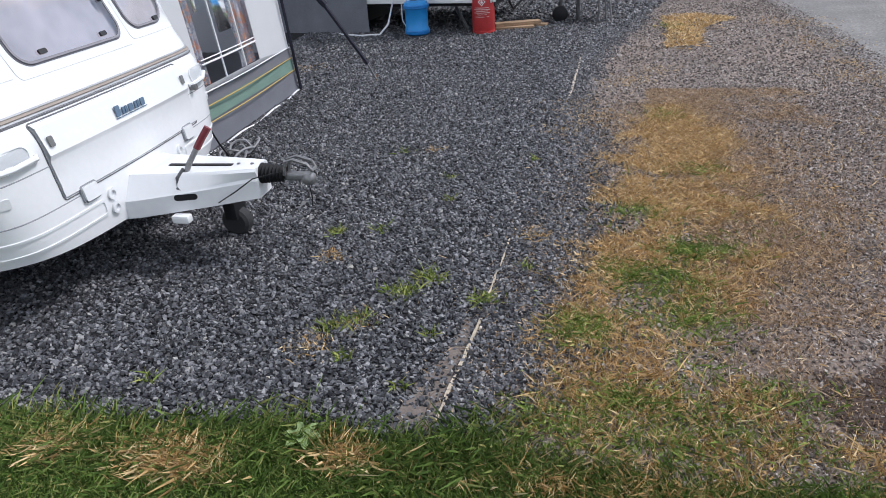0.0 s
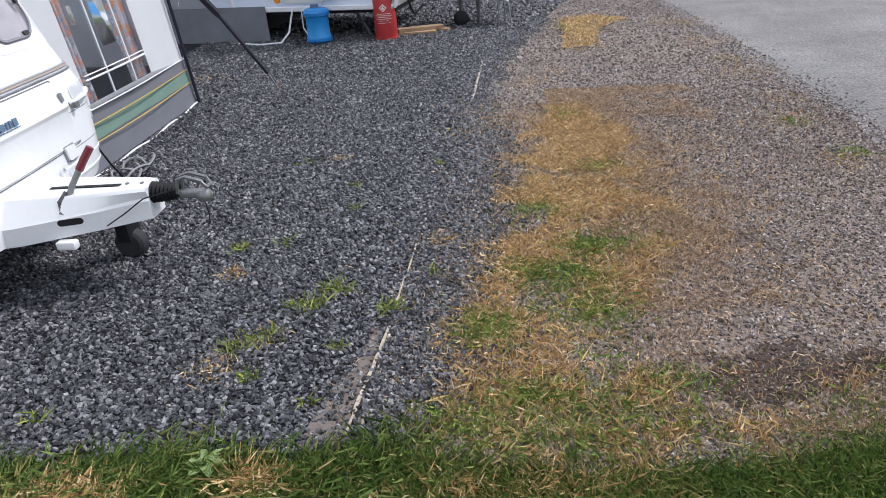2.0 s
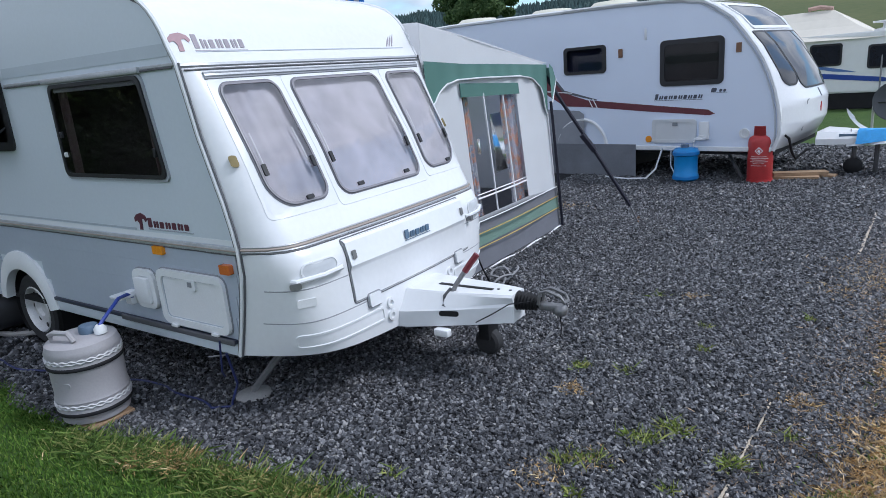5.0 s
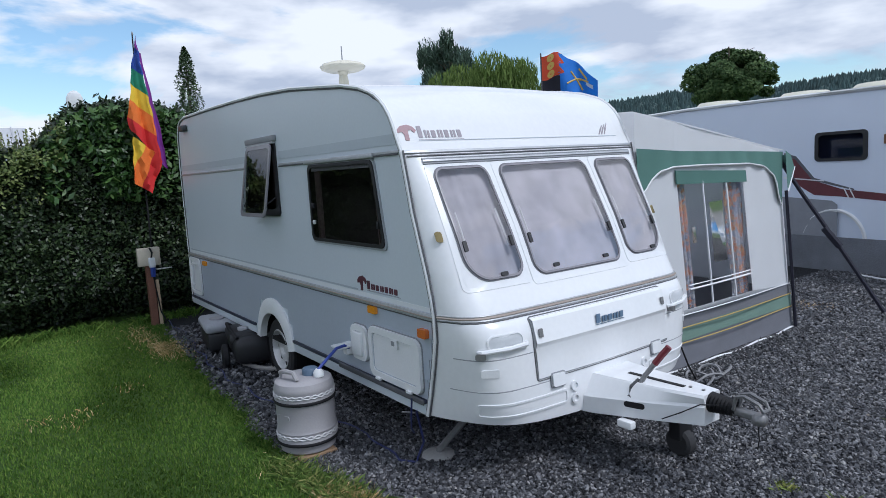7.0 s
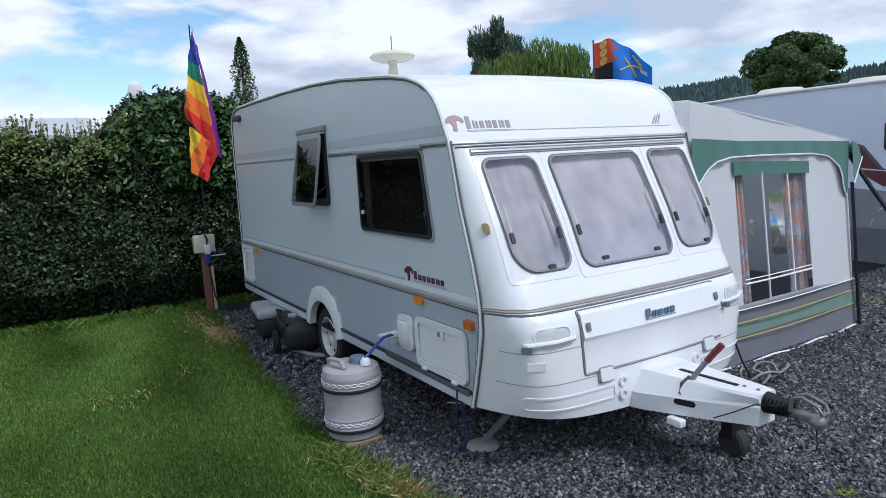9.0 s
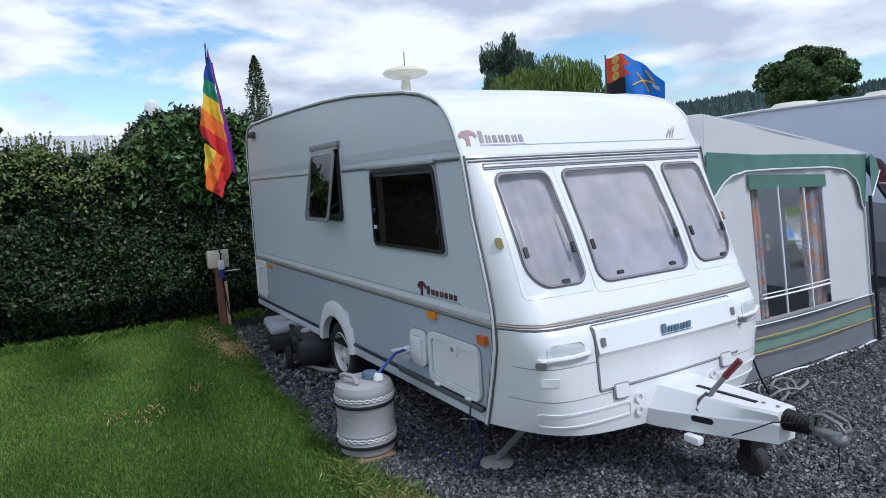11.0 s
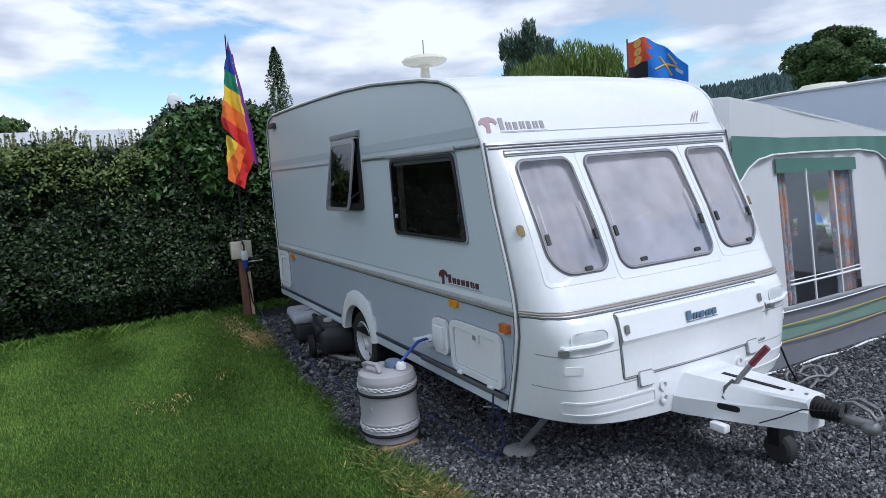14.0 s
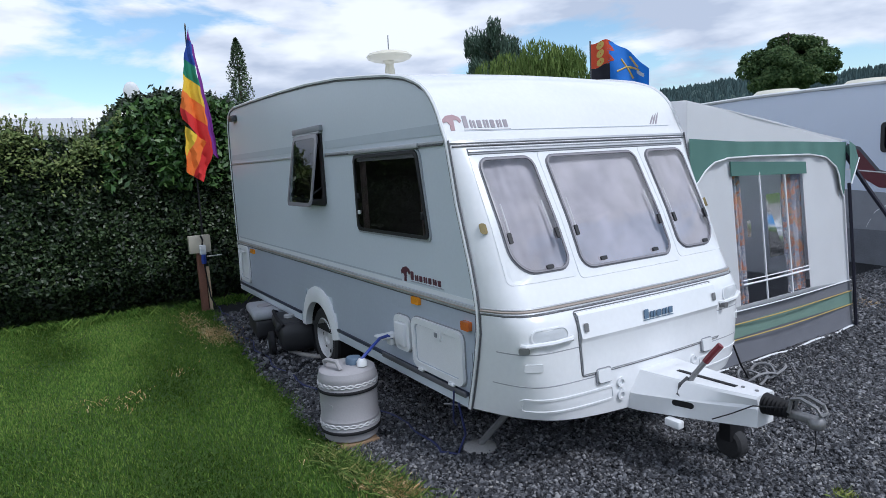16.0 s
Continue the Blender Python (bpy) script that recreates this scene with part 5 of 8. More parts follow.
# blue cable wandering over the gravel
pts = [(-6.1, -0.22, 0.06), (-5.6, -0.16, 0.03), (-5.0, -0.22, 0.03), (-4.4, -0.28, 0.03), (-3.9, -0.33, 0.035), (-3.2, -0.36, 0.03), (-2.5, -0.34, 0.03), (-1.9, -0.25, 0.03), (-1.4, -0.12, 0.03), (-0.95, 0.0, 0.03), (-0.62, -0.06, 0.03), (-0.42, -0.10, 0.035), (-0.33, 0.0, 0.03), (-0.30, 0.05, 0.15), (-0.27, -0.01, 0.42)]
sm = []
for i in range(len(pts) - 1):
    for k in range(6):
        t = k / 6
        p = Vector(pts[i]).lerp(Vector(pts[i + 1]), t)
        sm.append((p.x, p.y + 0.03 * math.sin(p.x * 9), p.z))
tagged(part("mains_cable", tube([(a, b, c if c > 0.05 else c - 0.012) for a, b, c in sm], 0.0075, 6), mat("blue_cable", (0.02, 0.028, 0.11), 0.5, var=0.3)), "dark blue mains cable lying on the gravel", "cable")
tagged(part("hanging_cable", tube([(-0.28, -0.045, 0.46), (-0.29, -0.05, 0.34), (-0.33, -0.03, 0.25), (-0.38, 0.02, 0.19)], 0.006, 6), MATS["blue_cable"]), "short blue lead hanging from the sill", "cable")
tagged(part("waste_pipe", tube([(-3.35, -0.10, 0.03), (-3.05, -0.02, 0.035), (-2.8, 0.08, 0.06), (-2.6, 0.3, 0.2)], 0.022, 8), mat("grey_corrugated_hose", (0.25, 0.24, 0.23), 0.6, var=0.15)), "grey corrugated waste hose on the gravel", "hose")
wm = thing("waste_carrier", "black wheeled waste water carrier with a grey lid", "waste carrier", (-3.556, -0.03, 0.0), -12)
part("body", box(-0.36, 0.42, -0.12, 0.42, 0.06, 0.34, 0.09, 4), M_PLASTIC, wm)
part("shoulder", box(-0.20, 0.30, -0.15, 0.30, 0.24, 0.37, 0.05, 3), M_PLASTIC, wm)
w = part("wheel", lathe([(0.0, -0.035), (0.10, -0.035), (0.125, -0.02), (0.125, 0.02), (0.10, 0.035), (0.0, 0.035)], 24, centre=(0.18, -0.19, 0.125), axis="y"), M_BLACK, wm)
part("hub", lathe([(0.05, -0.04), (0.03, -0.045), (0.0, -0.045)], 12, centre=(0.18, -0.19, 0.125), axis="y"), M_TRIM, w)
part("wheel", lathe([(0.0, -0.035), (0.10, -0.035), (0.125, -0.02), (0.125, 0.02), (0.10, 0.035), (0.0, 0.035)], 24, centre=(0.18, 0.46, 0.125), axis="y"), M_BLACK, wm)
part("grip", tube([(-0.3, -0.08, 0.34), (-0.1, -0.13, 0.40), (0.2, -0.13, 0.40), (0.35, -0.08, 0.33)], 0.018, 8), M_BLACK, wm)
part("cap", lathe([(0.05, 0.36), (0.05, 0.395), (0.0, 0.40)], 16, centre=(0.15, 0.0, 0.0)), M_WHITEBAND, wm)
tk = thing("toolbox", "grey plastic box with a round lid under the caravan", "box", (-4.25, -0.06, 0.0), -8)
part("body", box(-0.30, 0.30, -0.16, 0.30, 0.05, 0.26, 0.04, 3), M_PLASTIC, tk)
part("lid", box(-0.32, 0.32, -0.18, 0.32, 0.25, 0.36, 0.045, 3), mat("slate_grey_plastic", (0.36, 0.37, 0.40), 0.5, var=0.1), tk)
part("cap", lathe([(0.08, 0.36), (0.08, 0.375), (0.0, 0.378)], 20, centre=(0.05, -0.02, 0.0)), M_GREYTUB, tk)

# ---- hook-up post and rainbow flag ----
post = thing("hookup_post", "red-brown timber hook-up post with a pale electric box", "post", (-6.22, -0.33, 0.0))
part("stake", box(-0.05, 0.05, -0.055, 0.035, 0.0, 0.98, 0.008, 1), M_REDWOOD, post)
part("batten", box(0.02, 0.05, 0.045, 0.085, 0.0, 0.62, 0.004, 1), mat("pale_timber", (0.55, 0.42, 0.28), 0.8, var=0.2), post)
part("electric_box", box(0.0, 0.09, -0.15, 0.13, 0.82, 1.06, 0.012, 2), mat("cream_box", (0.58, 0.52, 0.42), 0.5, var=0.1), post)
part("socket", box(0.09, 0.15, -0.03, 0.05, 0.80, 0.93, 0.01, 2), M_WHITEPL, post)
part("plug", tube([(0.14, 0.01, 0.80), (0.13, 0.01, 0.68)], 0.032, 8), M_BLUEHOSE, post)
part("lead", tube([(0.11, 0.0, 1.06), (0.13, 0.02, 1.0), (0.12, 0.01, 0.93)], 0.012, 6), M_BLACK, post)
part("lead", tube([(0.13, 0.01, 0.68), (0.10, 0.03, 0.5), (0.09, 0.06, 0.2), (0.12, 0.11, 0.06)], 0.010, 6), M_BLACK, post)
part("tap_lever", box(0.08, 0.10, 0.06, 0.26, 0.76, 0.775, 0.004, 1), mat("pale_bar", (0.6, 0.6, 0.58), 0.5, var=0.1), post)
flag = thing("rainbow_flag", "rainbow striped flag hanging limp from a dark pole", "flag", (-6.28, -0.28, 0.0))
part("pole", tube([(0.0, 0.0, 0.0), (0.0, 0.02, 1.8), (0.0, 0.07, 3.82)], 0.014, 8, r2=0.009), M_BLACK, flag)
part("finial", lathe([(0.0, 0.0), (0.012, 0.01), (0.012, 0.03), (0.0, 0.06)], 8, centre=(0, 0.072, 3.81)), M_STEEL, flag)


STRIPES = [("red", (0.55, 0.02, 0.02)), ("orange", (0.72, 0.16, 0.02)), ("yellow", (0.70, 0.46, 0.03)), ("green", (0.02, 0.20, 0.12)), ("blue", (0.02, 0.06, 0.32)), ("purple", (0.16, 0.02, 0.22))]
COL = dict(STRIPES)
# the limp cloth falls in slanting stripes: colour, then upper and lower edge, each from hoist to fly
DRAPE = [
    ("purple", (0.091, 3.805), (0.097, 3.716), (0.061, 3.643), (0.107, 3.597)),
    ("blue", (0.061, 3.643), (0.107, 3.597), (0.008, 3.401), (0.127, 3.285)),
    ("green", (0.008, 3.401), (0.127, 3.285), (-0.026, 3.202), (0.167, 3.024)),
    ("yellow", (-0.026, 3.202), (0.167, 3.024), (-0.061, 2.996), (0.205, 2.748)),
    ("orange", (-0.061, 2.996), (0.205, 2.748), (-0.105, 2.775), (0.211, 2.511)),
    ("red", (-0.105, 2.775), (0.211, 2.511), (-0.092, 2.612), (0.251, 2.184)),
    ("yellow", (-0.065, 2.522), (0.076, 2.398), (-0.094, 2.227), (-0.092, 2.093)),
    ("orange", (0.076, 2.398), (0.176, 2.305), (-0.098, 2.108), (-0.029, 1.854)),
    ("orange", (-0.094, 2.227), (-0.092, 2.093), (-0.118, 1.909), (-0.029, 1.854)),
    ("red", (0.176, 2.305), (0.258, 2.183), (-0.029, 1.854), (0.079, 1.768)),
    ("purple", (0.107, 3.597), (0.137, 3.590), (0.205, 2.674), (0.285, 2.620)),
    ("purple", (0.205, 2.674), (0.285, 2.620), (0.225, 2.169), (0.325, 2.075)),
]
for kk, (nm, a, b, c, d) in enumerate(DRAPE):
    bm = bmesh.new()
    rows = []
    for i in range(7):
        v = i / 6
        row = []
        for k in range(13):
            u = k / 12
            p = Vector(a).lerp(Vector(b), u).lerp(Vector(c).lerp(Vector(d), u), v)
            fold = 0.035 * math.sin(p.x * 34 + p.y * 3.1) + 0.012 * math.sin(p.x * 80 + p.y * 9)
            row.append(bm.verts.new((0.05 + fold - (0.03 if nm == "purple" and kk > 3 else 0) + 0.0015 * kk, p.x + 0.006 * math.sin(p.y * 25), p.y)))
        rows.append(row)
    for p, q in zip(rows, rows[1:]):
        for k in range(12):
            bm.faces.new((p[k], p[k + 1], q[k + 1], q[k]))
    part("stripe", bm, mat("flag_" + nm, COL[nm], 0.8, var=0.12, scale=8), flag)

# ---- second flag behind the caravan roof ----
fl2 = thing("heraldic_flag", "blue and red flag with gold emblems on a pole", "flag", (-5.55, 6.4, 0.0), 0)
part("pole", tube([(0, 0, 0), (0, 0, 3.82)], 0.02, 8, r2=0.014), M_DARKSTEEL, fl2)


def on_flag2(a, b, d=0.0):
    w = 0.10 * math.sin(a * 8 + b * 3.2) * min(1, a * 3)
    dx, dy = 0.73, 0.68
    return Vector((dx * a + dy * (w + d), dy * a - dx * (w + d), 3.76 + b * (1 - 0.5 * a * a) + 0.05 * math.sin(a * 5.0) - 0.50 * a ** 2.6 - 0.02 * math.sin(a * 17)))


def grid2(f0, f1, g0, g1, n=14, m=8, d=0.0, edge=None):
    bm = bmesh.new()
    rows = []
    for j in range(m + 1):
        b = g0 + (g1 - g0) * j / m
        e1 = f1 + (edge(b) if edge else 0)
        rows.append([bm.verts.new(on_flag2(f0 + (e1 - f0) * i / n, b, d)) for i in range(n + 1)])
    for p, q in zip(rows, rows[1:]):
        for k in range(n):
            bm.faces.new((p[k], p[k + 1], q[k + 1], q[k]))
    return bm


part("field", grid2(0.30, 0.98, -0.75, 0.0, 18, 10), mat("flag_royal_blue", (0.03, 0.19, 0.66), 0.8, var=0.12, lucent=0.3), fl2)
part("hoist_panel", grid2(0.0, 0.36, -0.42, 0.0, 10, 12, 0.004, lambda b: 0.05 * math.sin(b * 34)), mat("flag_scarlet", (0.66, 0.085, 0.035), 0.8, var=0.12, lucent=0.3), fl2)
part("hoist_panel", grid2(0.0, 0.33, -0.75, -0.42, 8, 4, 0.003), mat("flag_black", (0.015, 0.015, 0.025), 0.8, var=0.2), fl2)
for b in (-0.07, -0.21, -0.35):
    part("disc", ring([(0.17 + 0.065 * math.cos(a), b + 0.065 * math.sin(a)) for a in np.linspace(0, 6.283, 17)[:-1]], [(0.17 + 0.012 * math.cos(a), b + 0.012 * math.sin(a)) for a in np.linspace(0, 6.283, 17)[:-1]], 0.005, lambda p, q, d: on_flag2(p, q, 0.006 + d)), mat("flag_gold", (0.62, 0.42, 0.10), 0.7, var=0.1), fl2)
for p0, p1 in (((0.45, -0.52), (0.82, -0.22)), ((0.52, -0.25), (0.72, -0.55)), ((0.66, -0.12), (0.80, -0.18)), ((0.60, -0.40), (0.70, -0.34))):
    part("emblem_bar", tube([on_flag2(p0[0] + (p1[0] - p0[0]) * t, p0[1] + (p1[1] - p0[1]) * t, 0.008) for t in np.linspace(0, 1, 6)], 0.016, 5), MATS["flag_gold"], fl2)
part("emblem_bar", grid2(0.78, 0.90, -0.34, -0.24, 3, 3, 0.006), mat("flag_white", (0.7, 0.7, 0.7), 0.8, var=0.1), fl2)

# ---- the newer caravan behind ----
ch = thing("caravan", "newer white caravan with maroon swoosh and dark windows", "caravan", (-0.43, 8.1, 0.0), -9)
CW = 2.25
A_TAB = [(0.45, 2.00), (0.66, 2.07), (1.04, 2.05), (1.49, 1.92), (1.87, 1.72), (2.27, 1.41), (2.45, 1.16), (2.52, 1.02)]
N_TAB = [(0.45, 2.04), (0.60, 2.18), (0.80, 2.30), (1.10, 2.30), (1.45, 2.13), (1.87, 1.84), (2.27, 1.45), (2.45, 1.19), (2.52, 1.04)]


def nose_x(y, z):
    u = abs(2 * y / CW - 1)
    s = 1 - u ** 2.5
    c, d = interp(z, N_TAB), interp(z, A_TAB)
    return d + (c - d) * s


def on_nose(y, z, d=0.0):
    e = 0.01
    p = Vector((nose_x(y, z), y, z))
    n = (Vector((nose_x(y + e, z), y + e, z)) - p).cross(Vector((nose_x(y, z + e), y, z + e)) - p).normalized()
    return p + (n if n.x > 0 else -n) * d


def on_ch(a, b, d=0.0):
    return Vector((a, -d, b))


TOPL = [(-5.2, 2.66), (-3.7, 2.68), (-2.4, 2.665), (-1.26, 2.645), (-0.26, 2.625), (0.45, 2.595), (0.75, 2.57), (1.02, 2.52)]
ARC = [(1.02, 2.52), (1.20, 2.42), (1.41, 2.27), (1.58, 2.06), (1.72, 1.87), (1.83, 1.69), (1.92, 1.49), (2.00, 1.26), (2.05, 1.04), (2.07, 0.85), (2.07, 0.66), (2.0, 0.45)]
CWF = rounded(0.40, 1.28, 1.41, 2.02, 0.07)
CWR = rounded(-1.27, -0.54, 1.66, 2.06, 0.06)
part("side_wall", holed(TOPL + ARC[1:] + [(0.0, 0.48), (-0.9, 0.48), (-5.2, 0.48)], [CWF, CWR], lambda a, b, d: on_ch(a, b, d)), M_CH_SIDE, ch, smooth=False)
bm = bmesh.new()
rows = [[bm.verts.new((x, y, z + 0.03 * (1 - (2 * y / CW - 1) ** 2))) for y in np.linspace(0, CW, 8)] for x, z in [(-5.2, 0.5)] + TOPL]
for a, b in zip(rows, rows[1:]):
    for k in range(7):
        bm.faces.new((a[k], a[k + 1], b[k + 1], b[k]))
part("roof", bm, M_GEL, ch)
bm = bmesh.new()
yy, zz = np.linspace(0, CW, 81), np.linspace(0.45, 2.52, 90)
g = [[bm.verts.new((nose_x(y, z), y, z)) for y in yy] for z in zz]
for a, b in zip(g, g[1:]):
    for k in range(80):
        bm.faces.new((a[k], a[k + 1], b[k + 1], b[k]))
part("nose", bm, M_GEL, ch, "glossy white moulded nose")
for off, m, r in ((0.0, M_GEL, 0.030), (0.055, mat("pale_grey_trim", (0.52, 0.55, 0.60), 0.4, var=0.05), 0.012)):
    part("edge_moulding", tube([(x - off, -0.01, z - off * 0.4) for x, z in TOPL[3:] + ARC[1:]], r, 6), m, ch)
part("roof_rail", tube([(x, -0.01, z) for x, z in TOPL], 0.030, 6), M_WHITEPL, ch)
for wo, nm in ((CWF, "side_window"), (CWR, "side_window")):
    n = len(wo)
    ca, cb = sum(a for a, b in wo) / n, sum(b for a, b in wo) / n
    bigo = [(ca + (a - ca) * 1.06, cb + (b - cb) * 1.08) for a, b in wo]
    inn = [(ca + (a - ca) * 0.90, cb + (b - cb) * 0.86) for a, b in wo]
    w = part(nm, ring(bigo, inn, 0.02, on_ch), M_PLASTIC, ch, "dark window with black frame")
    part("pane", fan(inn, 0.0, lambda a, b, d: on_ch(a, b, 0.012)), M_GLASS_DARK, w).visible_shadow = False
    # board behind the pane; on the front window it stands for unlit depth
    part("blind", box(min(a for a, b in wo), max(a for a, b in wo), 0.10, 0.12, min(b for a, b in wo), max(b for a, b in wo)), M_INSIDE if wo is CWF else mat("navy_blind", (0.02, 0.03, 0.10), 0.8, var=0.2), w, "", False)
# swoosh
part("swoosh", plate([(-1.75, 1.72), (-1.57, 1.70), (-1.30, 1.36), (-0.88, 1.23), (0.2, 1.12), (1.10, 1.03), (1.20, 0.97), (1.12, 0.95), (0.2, 1.02), (-0.88, 1.12), (-1.30, 1.14), (-1.75, 1.40)], 0.005, on_ch), M_CH_DARK, ch, "maroon and graphite swoosh", False)
part("swoosh", plate([(-1.80, 1.80), (-1.60, 1.74), (-1.30, 1.40), (-0.7, 1.235), (-0.70, 1.215), (-1.32, 1.36), (-1.62, 1.70), (-1.80, 1.75)], 0.006, on_ch), mat("graphite_vinyl", (0.10, 0.11, 0.13), 0.35, var=0.2), ch, "", False)
part("swoosh", plate([(-1.8, 1.42), (-1.15, 1.36), (-1.15, 1.345), (-1.8, 1.40)], 0.007, on_ch), M_WHITEPL, ch, "", False)
for k in range(2):
    part("swoosh", plate([(-0.86 + 0.08 * k, 1.25), (-0.84 + 0.08 * k, 1.25), (-0.76 + 0.08 * k, 1.10), (-0.78 + 0.08 * k, 1.10)], 0.007, on_ch), M_WHITEPL, ch, "", False)
name_bars(ch, on_ch, 0.28, 1.02, 1.195, 0.085, mat("graphite_lettering", (0.07, 0.08, 0.11), 0.4, var=0.1), 10, 0.22, 7, 0.25, 0.006, "graphite maker's lettering as bars")
name_bars(ch, on_ch, 1.12, 1.36, 1.275, 0.06, MATS["graphite_lettering"], 2, 0.15, 8, 0.25, 0.006)
d = part("locker_door", plate(rounded(0.28, 0.92, 0.565, 0.885, 0.04, 4), 0.02, on_ch), mat("pale_cream_plastic", (0.62, 0.63, 0.64), 0.4, var=0.05), ch, "pale locker door")
part("frame", ring(rounded(0.26, 0.94, 0.55, 0.90, 0.05, 4), rounded(0.31, 0.89, 0.595, 0.855, 0.03, 4), 0.03, on_ch), MATS["pale_cream_plastic"], d)
part("lock", box(0.58, 0.66, -0.035, 0.0, 0.80, 0.85, 0.006, 1), M_TRIM, d)
d = part("water_inlet", box(0.99, 1.13, -0.05, 0.0, 0.60, 0.86, 0.015, 2), M_WHITEPL, ch)
part("flap", box(0.97, 1.10, -0.17, -0.05, 0.60, 0.64, 0.01, 1), M_WHITEPL, d)
part("round_port", lathe([(0.07, 0.0), (0.07, -0.03), (0.045, -0.03), (0.045, -0.01), (0, -0.01)], 20, centre=(1.62, 0, 0.69), axis="y"), M_WHITEPL, ch)
for x, z in ((-0.27, 1.92), (1.50, 1.86)):
    part("side_lamp", box(x - 0.035, x + 0.035, -0.02, 0, z - 0.065, z + 0.065, 0.006, 1), mat("brown_lens", (0.18, 0.09, 0.05), 0.3, var=0.1), ch)
part("side_lamp", lathe([(0.05, 0), (0.05, -0.02), (0, -0.025)], 16, centre=(0.20, 0, 0.60), axis="y"), M_ORANGE, ch)
part("awning_light", box(0.13, 0.16, -0.03, 0, 2.08, 2.25, 0.01, 1), M_WHITEPL, ch)
part("sill_rail", box(-0.05, 1.98, -0.03, 0.0, 0.43, 0.50, 0.01, 1), M_WHITEPL, ch)
part("wheel_arch", tube([(-0.98 + 0.46 * math.cos(radians(a)), -0.02, 0.46 + 0.46 * math.sin(radians(a))) for a in range(5, 176, 10)], 0.03, 6), M_WHITEPL, ch)
# skirts
# black block added below the floor to darken the space under the caravan
part("chassis", box(-4.8, -0.25, 0.35, 1.95, 0.09, 0.50, 0.02, 1), M_BLACK, ch)
part("skirt", box(-5.0, 0.0, -0.05, -0.04, 0.0, 0.52), mat("blue_grey_skirt_cloth", (0.17, 0.18, 0.205), 0.8, var=0.25, scale=3, bump=0.01), ch, "dark grey draught skirt", False)
part("wheel_cover", plate([(-1.9, 0.52), (-0.92, 0.52), (-0.92, 1.0), (-1.0, 1.06), (-1.9, 1.12)], 0.008, lambda a, b, d: on_ch(a, b, 0.04 + d + 0.01 * math.sin(9 * a))), mat("grey_vinyl", (0.27, 0.28, 0.31), 0.6, var=0.15), ch, "grey vinyl wheel cover", False)
part("floor_pan", box(-5.0, 2.0, 0.05, CW - 0.05, 0.38, 0.44), M_BLACK, ch, "", False)
# added dark board, the unlit inside of the newer caravan
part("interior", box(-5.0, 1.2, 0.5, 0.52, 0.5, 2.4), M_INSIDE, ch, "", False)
# panoramic front windows
for y0, y1, z0, z1 in ((0.16, 0.52, 1.30, 2.06), (0.53, 1.72, 1.24, 2.06), (1.73, 2.09, 1.30, 2.06)):
    w = part("front_window", ring(rounded(y0, y1, z0, z1, 0.03, 6, m=8, foot=(0.14, 0.14)), rounded(y0 + 0.022, y1 - 0.022, z0 + 0.022, z1 - 0.022, 0.02, 6, m=8, foot=(0.12, 0.12)), 0.012, on_nose), M_PLASTIC, ch, "dark curved front window")
    part("pane", fan(rounded(y0 + 0.022, y1 - 0.022, z0 + 0.022, z1 - 0.022, 0.02, 6, m=8, foot=(0.12, 0.12)), 0.010, on_nose), mat("dark_gloss_glass", (0.02, 0.022, 0.03), 0.05, var=0.2, spec=0.8), w)
part("roof_window", fan(rounded(0.30, 1.95, 2.13, 2.44, 0.05, 5, m=8), 0.010, on_nose), mat("dark_gloss_glass", (0, 0, 0)), ch, "sloping front roof window")
part("roof_window", ring(rounded(0.26, 1.99, 2.09, 2.48, 0.05, 5, m=8), rounded(0.30, 1.95, 2.13, 2.44, 0.05, 5, m=8), 0.016, on_nose), M_WHITEPL, ch)
part("lower_locker", ring(rounded(0.55, 1.70, 0.66, 1.10, 0.04, 4), rounded(0.565, 1.685, 0.675, 1.085, 0.04, 4), 0.004, on_nose), M_TRIM, ch)
part("badge", fan([(1.10, 1.02), (1.125, 0.95), (1.10, 0.88), (1.075, 0.95)], 0.01, on_nose), M_REDGAS, ch)
part("badge", fan(rounded(1.085, 1.115, 1.10, 1.22, 0.01, 2), 0.01, on_nose), M_TRIM, ch)
# drawbar
bm = bmesh.new()
rows = []
for x, h, z0, z1 in ((2.35, 0.42, 0.44, 0.62), (2.7, 0.33, 0.44, 0.60), (3.2, 0.17, 0.45, 0.57), (3.35, 0.12, 0.46, 0.56)):
    rows.append([bm.verts.new((x, CW / 2 + y, z)) for y, z in ((-h, z0), (-h, z0 + 0.08), (-h * 0.8, z1), (h * 0.8, z1), (h, z0 + 0.08), (h, z0))])
for a, b in zip(rows, rows[1:]):
    for k in range(6):
        bm.faces.new((a[k], a[(k + 1) % 6], b[(k + 1) % 6], b[k]))
bm.faces.new(rows[-1])
dr = part("drawbar_cover", bm, M_GEL, ch)
part("vent", plate([(2.62, 0.545), (2.85, 0.54), (2.85, 0.58), (2.62, 0.585)], 0.006, lambda a, b, d: Vector((a, CW / 2 - interp(a, [(2.35, 0.40), (2.7, 0.30), (3.2, 0.15)]) - d, b))), M_BLUECAP, dr)
part("leg", tube([(3.05, CW / 2 - 0.1, 0.0), (3.05, CW / 2 - 0.1, 0.46)], 0.03, 8), M_DARKSTEEL, ch)
j = part("jockey_wheel", lathe([(0.0, -0.05), (0.09, -0.05), (0.12, -0.03), (0.12, 0.03), (0.09, 0.05), (0.0, 0.05)], 20, centre=(2.80, CW / 2 - 0.22, 0.13), axis="y"), M_BLACK, ch)
